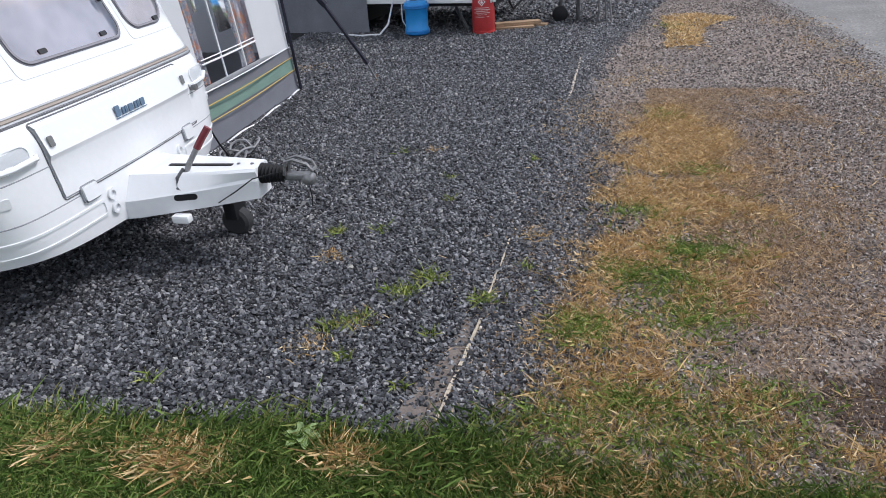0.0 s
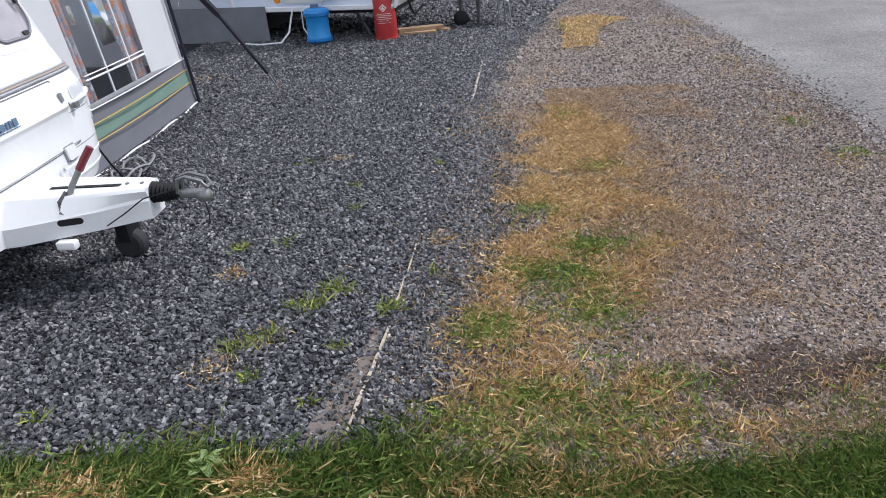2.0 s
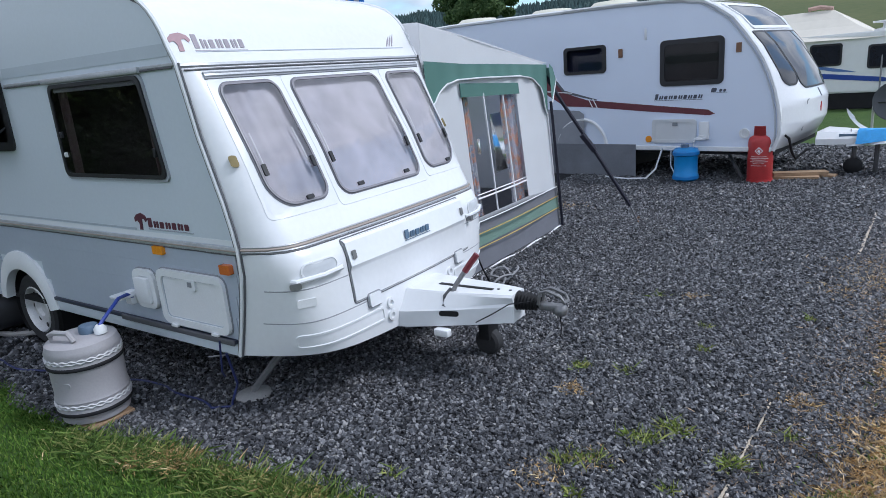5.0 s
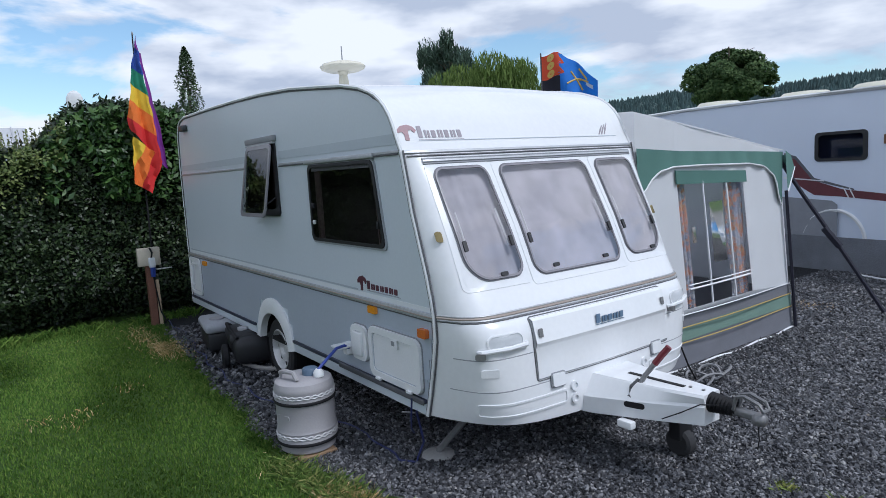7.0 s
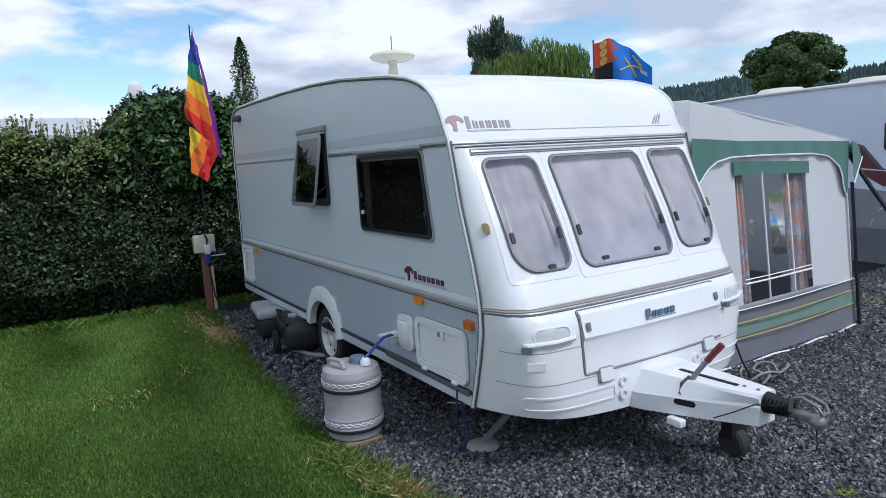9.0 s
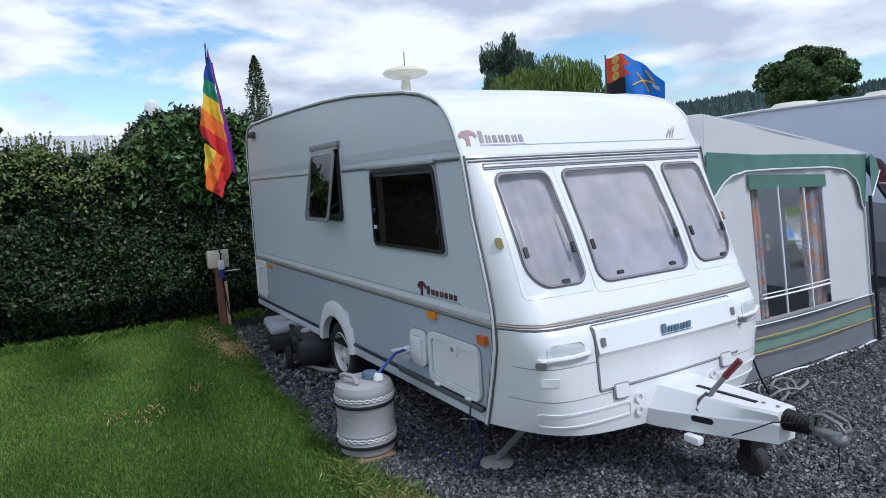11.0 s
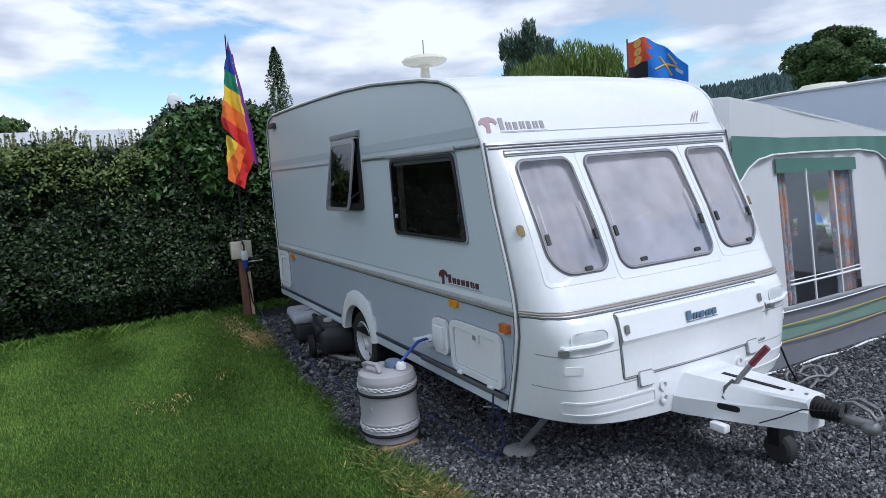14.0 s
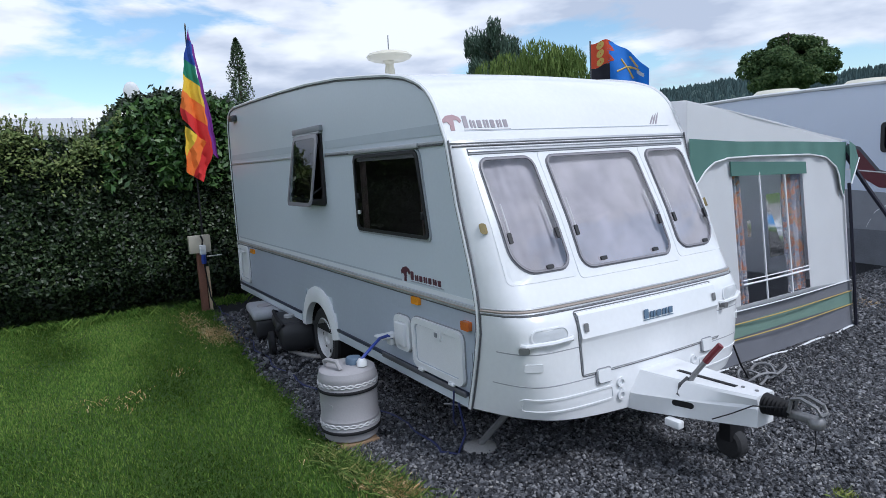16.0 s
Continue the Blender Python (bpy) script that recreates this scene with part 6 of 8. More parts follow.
part("stem", tube([(2.80, CW / 2 - 0.22, 0.13), (2.80, CW / 2 - 0.22, 0.55)], 0.03, 8), M_DARKSTEEL, j)
part("corner_steady", tube([(1.3, 0.25, 0.42), (1.55, 0.15, 0.03)], 0.025, 6), M_DARKSTEEL, ch)
wheel(ch, -0.98, 0.2, 0.33, 0.33)
for x, y, zt in ((-3.8, 0.9, 2.78), (-2.2, 1.1, 2.76), (-0.9, 1.0, 2.74)):
    part("roof_vent", lathe([(0.42, zt - 0.10), (0.42, zt - 0.03), (0.34, zt + 0.04), (0.1, zt + 0.06), (0, zt + 0.06)], 24, centre=(x, y, 0)), mat("ivory_vent", (0.62, 0.60, 0.50), 0.5, var=0.08), ch)

# bag thrown over the drawbar
bag = thing("plastic_bag", "white plastic bag with a blue print over the drawbar", "bag", (2.72, 8.74, 0.0), -9)
bm = bmesh.new()
rows = []
for i in range(13):
    x = -0.30 + 0.85 * i / 12
    rows.append([bm.verts.new((x + 0.03 * math.sin(7 * t + i), -0.32 + 0.62 * t, 0.57 + 0.05 * math.sin(2.5 * x + 6 * t) + 0.03 * noise.noise(Vector((x * 6, t * 5, 1))) - (0.13 * max(0, 0.2 - t) / 0.2) - 0.12 * max(0, x - 0.4) / 0.15)) for t in np.linspace(0, 1, 12)])
for a, b in zip(rows, rows[1:]):
    for k in range(11):
        bm.faces.new((a[k], a[k + 1], b[k + 1], b[k]))
part("sheet", bm, M_WHITEPL, bag)
bm = bmesh.new()
rows = []
for i in range(8):
    x = -0.18 + 0.50 * i / 7
    rows.append([bm.verts.new((x, -0.335 + 0.30 * t + 0.04 * math.sin(x * 9), 0.60 + 0.05 * math.sin(2.5 * x + 6 * t * 0.5) - (0.13 * max(0, 0.35 - t) / 0.35))) for t in np.linspace(0, 1, 7)])
for a, b in zip(rows, rows[1:]):
    for k in range(6):
        bm.faces.new((a[k], a[k + 1], b[k + 1], b[k]))
part("print", bm, mat("sky_blue_print", (0.05, 0.32, 0.70), 0.5, var=0.3, scale=6), bag)
bm = bmesh.new()
rows = [[bm.verts.new((-0.38 + 0.10 * t + 0.20 * s * s, -0.05 + 0.10 * s + 0.05 * t, 0.60 + 0.32 * (1 - s) * (1 - 0.4 * t))) for s in np.linspace(0, 1, 8)] for t in np.linspace(0, 1, 4)]
for a, b in zip(rows, rows[1:]):
    for k in range(7):
        bm.faces.new((a[k], a[k + 1], b[k + 1], b[k]))
part("flap", bm, M_WHITEPL, bag)
st = thing("folding_stand", "thin metal stand beside the drawbar", "stand", (3.05, 8.5, 0.0))
for x, y in ((0.0, 0.0), (0.12, 0.1), (0.2, -0.12)):
    part("leg", tube([(x, y, 0.0), (x * 0.6, y * 0.6, 0.50)], 0.012, 6), M_STEEL, st)

# blue water carrier, red gas bottle, mat, boards
bl = thing("water_carrier", "blue upright rolling water carrier on a dark mat", "water carrier", (0.39, 7.80, 0.015))
RB = 0.18
part("body", lathe([(0.0, 0.0), (RB * 0.85, 0.0), (RB, 0.02), (RB, 0.09), (RB * 0.93, 0.11), (RB * 0.93, 0.36), (RB, 0.38), (RB, 0.43), (RB * 0.9, 0.47), (RB * 0.6, 0.485), (0, 0.49)], 40), M_BLUETUB, bl)
for z in (0.05, 0.405):
    part("tyre_band", lathe([(RB * 1.0, z - 0.03), (RB * 1.06, z - 0.02), (RB * 1.06, z + 0.02), (RB * 1.0, z + 0.03)], 40), mat("deep_blue_band", (0.015, 0.18, 0.50), 0.4, var=0.15), bl)
part("cap", lathe([(0.06, 0.48), (0.06, 0.53), (0, 0.535)], 16, centre=(-0.02, 0, 0)), M_BLUECAP, bl)
part("hose", tube([(0.10, 0.0, 0.47), (0.10, 0.02, 0.56), (0.16, 0.08, 0.64), (0.30, 0.13, 0.66)], 0.012, 6), M_WHITEPL, bl)
part("hose", tube([(-0.12, -0.02, 0.50), (-0.22, 0.02, 0.44), (-0.24, 0.08, 0.2), (-0.15, 0.05, 0.05)], 0.010, 6), M_AWN_WHITE, bl)
tagged(part("ground_mat", box(0.05, 0.95, 7.50, 8.05, 0.0, 0.015, 0.004, 1), M_BLACK), "black rubber mat on the gravel", "mat")
pts = [(-0.9, 7.95, 0.02), (-0.5, 7.75, 0.025), (-0.2, 7.80, 0.03), (-0.1, 7.95, 0.15), (0.0, 8.02, 0.5)]
tagged(part("waste_hose", tube(pts, 0.016, 6), M_AWN_WHITE), "pale hose curling from under the newer caravan", "hose")
gas = thing("gas_bottle", "scuffed red propane gas bottle with a collar", "gas bottle", (1.38, 7.88, 0.0))
RG = 0.165
part("cylinder", lathe([(0.0, 0.015), (RG * 0.96, 0.015), (RG, 0.03), (RG, 0.555), (RG * 0.97, 0.595), (RG * 0.88, 0.63), (RG * 0.65, 0.66), (0.05, 0.67), (0, 0.67)], 40), M_REDGAS, gas)
part("foot_ring", lathe([(RG * 1.01, 0.0), (RG * 1.03, 0.0), (RG * 1.03, 0.05), (RG * 1.01, 0.05)], 40), M_REDGAS, gas)
bm = bmesh.new()
a0 = np.linspace(radians(20), radians(340), 28)
r1, r2 = [], []
for a in a0:
    r1.append(bm.verts.new((RG * 0.64 * math.cos(a), RG * 0.64 * math.sin(a), 0.645)))
    r2.append(bm.verts.new((RG * 0.60 * math.cos(a), RG * 0.60 * math.sin(a), 0.79)))
for k in range(27):
    bm.faces.new((r1[k], r1[k + 1], r2[k + 1], r2[k]))
bmesh.ops.solidify(bm, geom=bm.faces[:], thickness=0.008)
part("collar", bm, M_REDGAS, gas)
part("valve", lathe([(0.03, 0.65), (0.03, 0.72), (0.02, 0.75), (0, 0.755)], 12), mat("brass", (0.45, 0.33, 0.12), 0.4, 0.9, var=0.2), gas)
cyl = lambda a, b, d: Vector((math.sin(a / RG) * (RG + 0.001 + d), -math.cos(a / RG) * (RG + 0.001 + d), b))
part("warning_mark", ring([(0.0, 0.51), (0.055, 0.455), (0.0, 0.40), (-0.055, 0.455)], [(0.0, 0.495), (0.042, 0.455), (0.0, 0.415), (-0.042, 0.455)], 0.002, cyl), M_WHITEPL, gas, "white diamond warning outline", False)
part("warning_mark", plate([(-0.014, 0.435), (0.014, 0.435), (0.018, 0.452), (0.0, 0.482), (-0.018, 0.452)], 0.002, cyl), M_WHITEPL, gas, "", False)
for z, w in ((0.37, 0.10), (0.345, 0.13), (0.325, 0.09), (0.30, 0.12), (0.275, 0.07), (0.245, 0.10)):
    part("text_bar", plate([(w * (k / 6 - 1), z) for k in range(13)] + [(w * (1 - k / 6), z + 0.009) for k in range(13)], 0.002, cyl), mat("worn_white_print", (0.62, 0.48, 0.46), 0.6, var=0.3), gas, "", False)
part("hose", tube([(0.06, 0, 0.72), (0.22, 0.02, 0.71), (0.34, 0.05, 0.60), (0.38, 0.1, 0.40), (0.42, 0.2, 0.30), (0.55, 0.3, 0.42)], 0.018, 8), M_BLACK, gas)
part("regulator", lathe([(0.04, -0.02), (0.05, 0.0), (0.04, 0.02), (0, 0.02)], 14, centre=(0.17, 0.0, 0.71)), M_REDGAS, gas)
for k, (x, y, r) in enumerate(((1.75, 8.10, 8), (1.95, 8.35, -12), (1.85, 8.2, 20))):
    b = thing("timber_board", "weathered board under the drawbar of the newer caravan", "board", (x, y, 0.0 if k < 2 else 0.05), r, "boards")
    part("board", box(-0.35, 0.35, -0.08, 0.08, 0.0, 0.05, 0.004, 1), M_WOOD, b)

# ---- far caravan, satellite dish, parking stops ----
sd2 = thing("satellite_dish", "dark grey satellite dish on a pole in the grass", "satellite dish", (2.62, 12.9, 0.0))
part("pole", tube([(0, 0, 0), (0, 0, 0.72)], 0.025, 8), mat("pale_pole", (0.55, 0.54, 0.5), 0.5, var=0.1), sd2)
bm = bmesh.new()
rows = []
for i in range(8):
    r = 0.37 * i / 7
    rows.append([bm.verts.new((0.32 + r * math.cos(a) * 0.95, -0.06 + 0.09 * (1 - (i / 7) ** 2) + 0.15 * r * math.sin(a), 0.68 + r * math.sin(a) * 0.98)) for a in np.linspace(0, 2 * math.pi, 33)[:-1]])
for a, b in zip(rows, rows[1:]):
    for k in range(32):
        bm.faces.new((a[k], a[(k + 1) % 32], b[(k + 1) % 32], b[k]))
bmesh.ops.remove_doubles(bm, verts=bm.verts, dist=1e-5)
bmesh.ops.solidify(bm, geom=bm.faces[:], thickness=0.012)
part("reflector", bm, mat("charcoal_mesh", (0.07, 0.075, 0.085), 0.5, var=0.15), sd2)
part("arm", tube([(0, 0, 0.66), (0.3, -0.1, 0.66)], 0.014, 6), M_DARKSTEEL, sd2)
part("cable", tube([(0.05, 0.0, 0.1), (0.3, -0.05, 0.13), (0.55, -0.05, 0.2), (0.62, 0.0, 0.4)], 0.012, 6), mat("yellowish_cable", (0.5, 0.47, 0.3), 0.5, var=0.1), sd2)

pg = thing("caravan", "white caravan with blue flashes and dark windows behind the lawn", "caravan", (3.72, 19.1, 0.0), -7)
PGP = [(-5.5, 0.45), (-5.6, 1.2), (-5.5, 1.90), (-5.3, 2.02), (-0.85, 2.05), (-0.6, 1.96), (-0.32, 1.62), (-0.05, 1.2), (0.0, 0.7), (-0.12, 0.45)]
bm = plate(PGP, 2.2, lambda a, b, d: Vector((a, 2.2 - d, b)))
bmesh.ops.bevel(bm, geom=bm.edges[:], offset=0.04, segments=2, affect="EDGES")
part("body", bm, mat("cream_white_paint", (0.80, 0.80, 0.79), 0.35, var=0.04), pg)
pgp = lambda a, b, d: Vector((a, -d, b))
for x0, x1, z0, z1 in ((-1.35, -0.35, 1.13, 1.65), (-2.75, -2.05, 1.25, 1.75), (-4.6, -3.7, 1.2, 1.75)):
    w = part("side_window", plate(rounded(x0 - 0.05, x1 + 0.05, z0 - 0.05, z1 + 0.05, 0.08, 4), 0.02, pgp), M_PLASTIC, pg, "dark window")
    part("pane", plate(rounded(x0, x1, z0, z1, 0.06, 4), 0.026, pgp), MATS["dark_gloss_glass"], w)
M_PBLUE = mat("blue_flash_vinyl", (0.03, 0.07, 0.32), 0.4, var=0.1)
part("flash", plate([(-3.2, 1.06), (-2.2, 0.98), (-1.0, 0.84), (-0.8, 0.76), (-1.0, 0.72), (-2.2, 0.84), (-3.2, 0.95)], 0.008, pgp), M_PBLUE, pg, "blue swoosh", False)
part("flash", plate([(-3.2, 1.35), (-2.0, 1.10), (-1.6, 1.0), (-2.2, 1.05), (-3.2, 1.28)], 0.008, pgp), mat("light_blue_vinyl", (0.10, 0.18, 0.42), 0.4, var=0.1), pg, "", False)
name_bars(pg, pgp, -0.95, -0.2, 0.98, 0.10, M_TEXT2, 7, 0.35, 9, 0.2, 0.008)
part("drawbar", box(0.0, 1.0, 0.8, 1.4, 0.42, 0.55, 0.03, 2), M_WHITEPL, pg)
part("roof_vent", lathe([(0.26, 2.03), (0.24, 2.09), (0.06, 2.12), (0.05, 2.24), (0.30, 2.26), (0.30, 2.30), (0, 2.31)], 20, centre=(-1.15, 0.7, 0)), M_WHITEPL, pg)
# black sheet standing for the shade beneath the far caravan
part("dark_gap", box(-5.4, -0.2, 0.05, 0.08, 0.02, 0.46), M_BLACK, pg, "", False)
wheel(pg, -2.9, 0.1, 0.3, 0.3)
tent = thing("canopy", "cream canvas canopy with a sagging ridge over the far caravan", "canopy", (0.0, 0.0, 0.0))
bm = bmesh.new()
rows = []
for i in range(13):
    t = i / 12
    x0, x1 = -3.2 + 5.9 * t, -1.6 + 3.0 * t
    zr = 2.78 - 0.07 * math.sin(math.pi * t) * (1 - t)
    rows.append([bm.verts.new((x0 + (x1 - x0) * k, 19.42 - 0.22 * t + 1.2 * k, 1.93 - 0.05 * t + (zr - 1.93) * k - 0.07 * math.sin(math.pi * k))) for k in (0.0, 0.25, 0.5, 0.75, 1.0)]
                + [bm.verts.new((x1 + (x0 - x1) * k, 20.62 - 0.22 * t + 1.2 * k, zr + (1.93 - zr) * k)) for k in (0.5, 1.0)])
for a, b in zip(rows, rows[1:]):
    for k in range(6):
        bm.faces.new((a[k], a[k + 1], b[k + 1], b[k]))
for row in (rows[0], rows[-1]):
    bm.faces.new(row)
part("canvas", bm, mat("cream_canvas", (0.74, 0.70, 0.62), 0.8, var=0.06, lucent=0.2), tent, "", False)
part("ridge_cover", tube([(0.75, 20.45, 2.80), (1.05, 20.45, 2.84), (1.38, 20.42, 2.77)], 0.06, 6), mat("faded_pink_cloth", (0.50, 0.33, 0.28), 0.8, var=0.3), tent, "faded pinkish cloth over the ridge")
for x, y in ((-3.1, 19.0), (2.66, 19.0), (2.6, 21.7), (-3.1, 21.8)):
    part("pole", tube([(x, y, 0), (x, y + (0.3 if y < 20 else -0.3), 1.9)], 0.022, 6), M_STEEL, tent)
ta = thing("awning", "dark blue awning attached beside the far caravan", "awning", (6.0, 21.5, 0.0))
part("canopy", box(-1.0, 2.5, 0, 2.4, 0.0, 2.2, 0.08, 2), mat("navy_canvas", (0.06, 0.08, 0.16), 0.8, var=0.2), ta)
part("panel", box(-0.8, 0.0, -0.02, 0.02, 0.5, 2.0), mat("pale_blue_canvas", (0.35, 0.42, 0.55), 0.8, var=0.1), ta, "", False)
for x0, y0 in ((6.03, 14.74), (7.29, 14.80)):
    s = thing("parking_stop", "dark wheel stop with white reflective blocks", "wheel stop", (x0, y0, 0.006), 0, "wheel stops")
    part("bar", box(0, 0.92, -0.06, 0.06, 0, 0.06, 0.012, 1), mat("brown_rubber", (0.11, 0.09, 0.08), 0.8, var=0.2), s)
    for xx in (0.02, 0.48):
        part("reflector", box(xx, xx + 0.24, -0.065, 0.065, 0.0, 0.075, 0.012, 1), M_WHITEPL, s)

# static caravan roof behind the hedge
sv = thing("static_caravan", "long white static caravan behind the hedge", "static caravan", (-20.0, -16.0, 0.0), 0)
part("body", box(-3.0, 0.0, 0.0, 15.2, 0.3, 3.2, 0.03, 1), mat("static_white", (0.66, 0.67, 0.69), 0.5, var=0.05), sv)
bm = plate([(-3.2, 3.18), (0.25, 3.18), (0.25, 3.30), (-1.5, 3.95), (-3.2, 3.30)], 15.6, lambda a, b, d: Vector((a, -0.2 + d, b)))
part("roof", bm, mat("pale_grey_roof", (0.45, 0.46, 0.48), 0.6, var=0.08), sv, "", False)
for k in range(16):
    part("roof_rib", tube([(0.26, 0.3 + k * 0.98, 3.31), (-1.5, 0.3 + k * 0.98, 3.97)], 0.025, 4), MATS["pale_grey_roof"], sv)
sp = thing("television_dish", "small pale satellite dish on a far roof", "satellite dish", (-19.3, 0.6, 0.0))
part("pole", tube([(0, 0, 0), (0, 0, 4.3)], 0.03, 6), M_STEEL, sp)
bm = bmesh.new()
bmesh.ops.create_uvsphere(bm, u_segments=16, v_segments=8, radius=0.32)
for v in bm.verts:
    v.co = Vector((v.co.x * 0.25, v.co.y * 0.75, v.co.z * 1.1)) + Vector((0, 0, 4.5))
part("reflector", bm, MATS["static_white"], sp)

# ---- hedge ----
rng = np.random.default_rng(7)


def leaves(centres, normals, size, rng, aspect=0.55, spread=0.7):
    """Diamond leaves of four corners round the centres, facing roughly along the normals."""
    n = len(centres)
    nn = normals + rng.normal(0, spread, (n, 3))
    nn /= np.linalg.norm(nn, axis=1)[:, None] + 1e-9
    t = rng.normal(0, 1, (n, 3))
    t -= (t * nn).sum(1)[:, None] * nn
    t /= np.linalg.norm(t, axis=1)[:, None] + 1e-9
    b = np.cross(nn, t)
    s = (size * rng.uniform(0.6, 1.3, n))[:, None]
    q = np.stack([centres - t * s, centres + b * s * aspect - nn * s * 0.15, centres + t * s, centres - b * s * aspect - nn * s * 0.15], 1)
    return q.reshape(-1, 3)


def hedge_top(y):
    base = np.interp(y, [-9, -3.2, -2.8, -2.3, -1.9, -1.45, -1.2, -1.0, -0.5, 0.2, 0.6, 2.5], [2.5, 2.5, 2.44, 2.50, 2.34, 2.42, 2.62, 2.82, 2.93, 2.86, 2.75, 2.7])
    return base


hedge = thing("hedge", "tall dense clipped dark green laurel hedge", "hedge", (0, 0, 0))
# solid core, coloured near black for the shade between the leaves
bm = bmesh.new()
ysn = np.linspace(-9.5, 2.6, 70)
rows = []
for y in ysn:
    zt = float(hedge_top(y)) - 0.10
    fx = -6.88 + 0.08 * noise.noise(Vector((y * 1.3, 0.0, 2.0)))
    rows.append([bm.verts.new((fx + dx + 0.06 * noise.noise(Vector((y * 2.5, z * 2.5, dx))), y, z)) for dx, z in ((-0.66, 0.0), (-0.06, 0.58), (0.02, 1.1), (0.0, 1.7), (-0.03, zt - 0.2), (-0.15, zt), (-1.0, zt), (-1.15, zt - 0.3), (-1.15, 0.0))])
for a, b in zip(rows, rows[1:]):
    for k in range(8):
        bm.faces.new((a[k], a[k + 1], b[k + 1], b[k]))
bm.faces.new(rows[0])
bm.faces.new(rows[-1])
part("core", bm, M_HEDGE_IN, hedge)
n = 52000
y = np.concatenate([rng.uniform(-4.8, 1.2, int(n * 0.86)), rng.uniform(-9.3, -4.8, n - int(n * 0.86))])
zt = hedge_top(y) + 0.05 * np.sin(y * 9) + 0.04 * np.sin(y * 23)
f = rng.uniform(0, 1, n) ** 0.9
z = 0.03 + f * zt
bul = np.array([noise.noise(Vector((a * 1.5, b * 1.5, 3.0))) + 0.5 * noise.noise(Vector((a * 4.5, b * 4.5, 8.0))) for a, b in zip(y, z)])
x = -6.62 + 0.16 * bul - np.abs(rng.normal(0, 0.06, n)) - 0.12 * np.clip(z - zt + 0.3, 0, 1) - 1.1 * np.clip(0.50 - z, 0, 1)
keep = (bul > -0.42) | (rng.uniform(0, 1, n) < 0.35)
c = np.stack([x, y, z], 1)[keep]
nr = np.tile(np.array([0.8, 0.0, 0.6]), (len(c), 1))
ob = soup("foliage", leaves(c, nr, 0.032, rng), 4, M_HEDGE, "stuff", "", "")
ob.parent = hedge
m2 = 9000
y = rng.uniform(-5.5, 1.4, m2)
zt = hedge_top(y)
c = np.stack([rng.uniform(-7.5, -6.62, m2), y, zt + np.abs(rng.normal(0, 0.05, m2)) - 0.04], 1)
c[:, 2] += np.where(y > -1.25, 0.10 * np.abs(np.sin(y * 13 + c[:, 0] * 7)), 0.0)
ob = soup("top_growth", leaves(c, np.tile(np.array([0.3, 0, 0.9]), (m2, 1)), 0.042, rng), 4, M_HEDGE, "stuff", "", "")
ob.parent = hedge
# paler young growth over the top third
m4 = 9000
y = rng.uniform(-5.5, -1.1, m4)
z = hedge_top(y) - np.abs(rng.normal(0, 0.26, m4)) + 0.03
bl = smooth_noise(y, z, 3.0, 4.0)
c = np.stack([-6.53 + 0.16 * bl + rng.normal(0, 0.05, m4) - 0.3 * np.clip(z - hedge_top(y) + 0.12, 0, 1), y, z], 1)[bl + rng.normal(0, 0.2, m4) > -0.15]
M_YOUNG = ramp_mat("young_hedge_leaf", [(0.0, (0.045, 0.075, 0.020)), (0.5, (0.115, 0.160, 0.045)), (1.0, (0.26, 0.28, 0.10))], 1.6, 0.55, 0.001, island=True, fine_mix=0.4)
ob = soup("young_growth", leaves(c, np.tile(np.array([0.6, 0, 0.7]), (len(c), 1)), 0.028, rng), 4, M_YOUNG, "stuff", "", "")
ob.parent = hedge
# bigger glossy leaves at the taller end
m3 = 5200
y = rng.uniform(-1.35, 0.9, m3)
z = rng.uniform(1.7, 3.0, m3)
okk = z < hedge_top(y) + 0.03
okk &= z > 2.0 + 0.45 * np.sin(y * 5.0) + rng.normal(0, 0.22, m3) - 0.3 * (y > -0.7)
c = np.stack([-6.56 + rng.normal(0, 0.07, m3), y, z], 1)[okk]
M_LAUREL = ramp_mat("laurel_leaf", [(0.0, (0.014, 0.038, 0.009)), (0.6, (0.042, 0.098, 0.022)), (1.0, (0.12, 0.21, 0.05))], 1.6, 0.4, 0.001, island=True, spec=0.5, fine_mix=0.35)
ob = soup("laurel_leaf", leaves(c, np.tile(np.array([0.7, 0, 0.6]), (len(c), 1)), 0.062, rng, 0.42), 4, M_LAUREL, "stuff", "", "")
ob.parent = hedge
# thin new shoots above the lower stretch
bm = bmesh.new()
sc = []
for k in range(380):
    yy = rng.uniform(-4.6, -1.2)
    xx = rng.uniform(-7.2, -6.65)
    z0 = float(hedge_top(yy)) - 0.05
    h = rng.uniform(0.10, 0.34)
    dx, dy = rng.normal(0, 0.05), rng.normal(0, 0.06)
    tube([(xx, yy, z0), (xx + dx, yy + dy, z0 + h)], 0.004, 3, bm, r2=0.002)
    for j in range(int(h * 45)):
        t = rng.uniform(0.15, 1)
        sc.append((xx + dx * t, yy + dy * t, z0 + h * t))
tagged(part("shoot", bm, mat("brown_shoot", (0.16, 0.12, 0.06), 0.9, var=0.2), hedge), kind="stuff")
M_SHOOT = ramp_mat("shoot_leaf", [(0.0, (0.08, 0.12, 0.04)), (1.0, (0.24, 0.27, 0.11))], 2.0, 0.6, 0.001, island=True)
sc = np.array(sc)
ob = soup("shoot_leaf", leaves(sc, np.tile(np.array([0.5, 0, 0.5]), (len(sc), 1)), 0.024, rng), 4, M_SHOOT, "stuff", "", "")
ob.parent = hedge


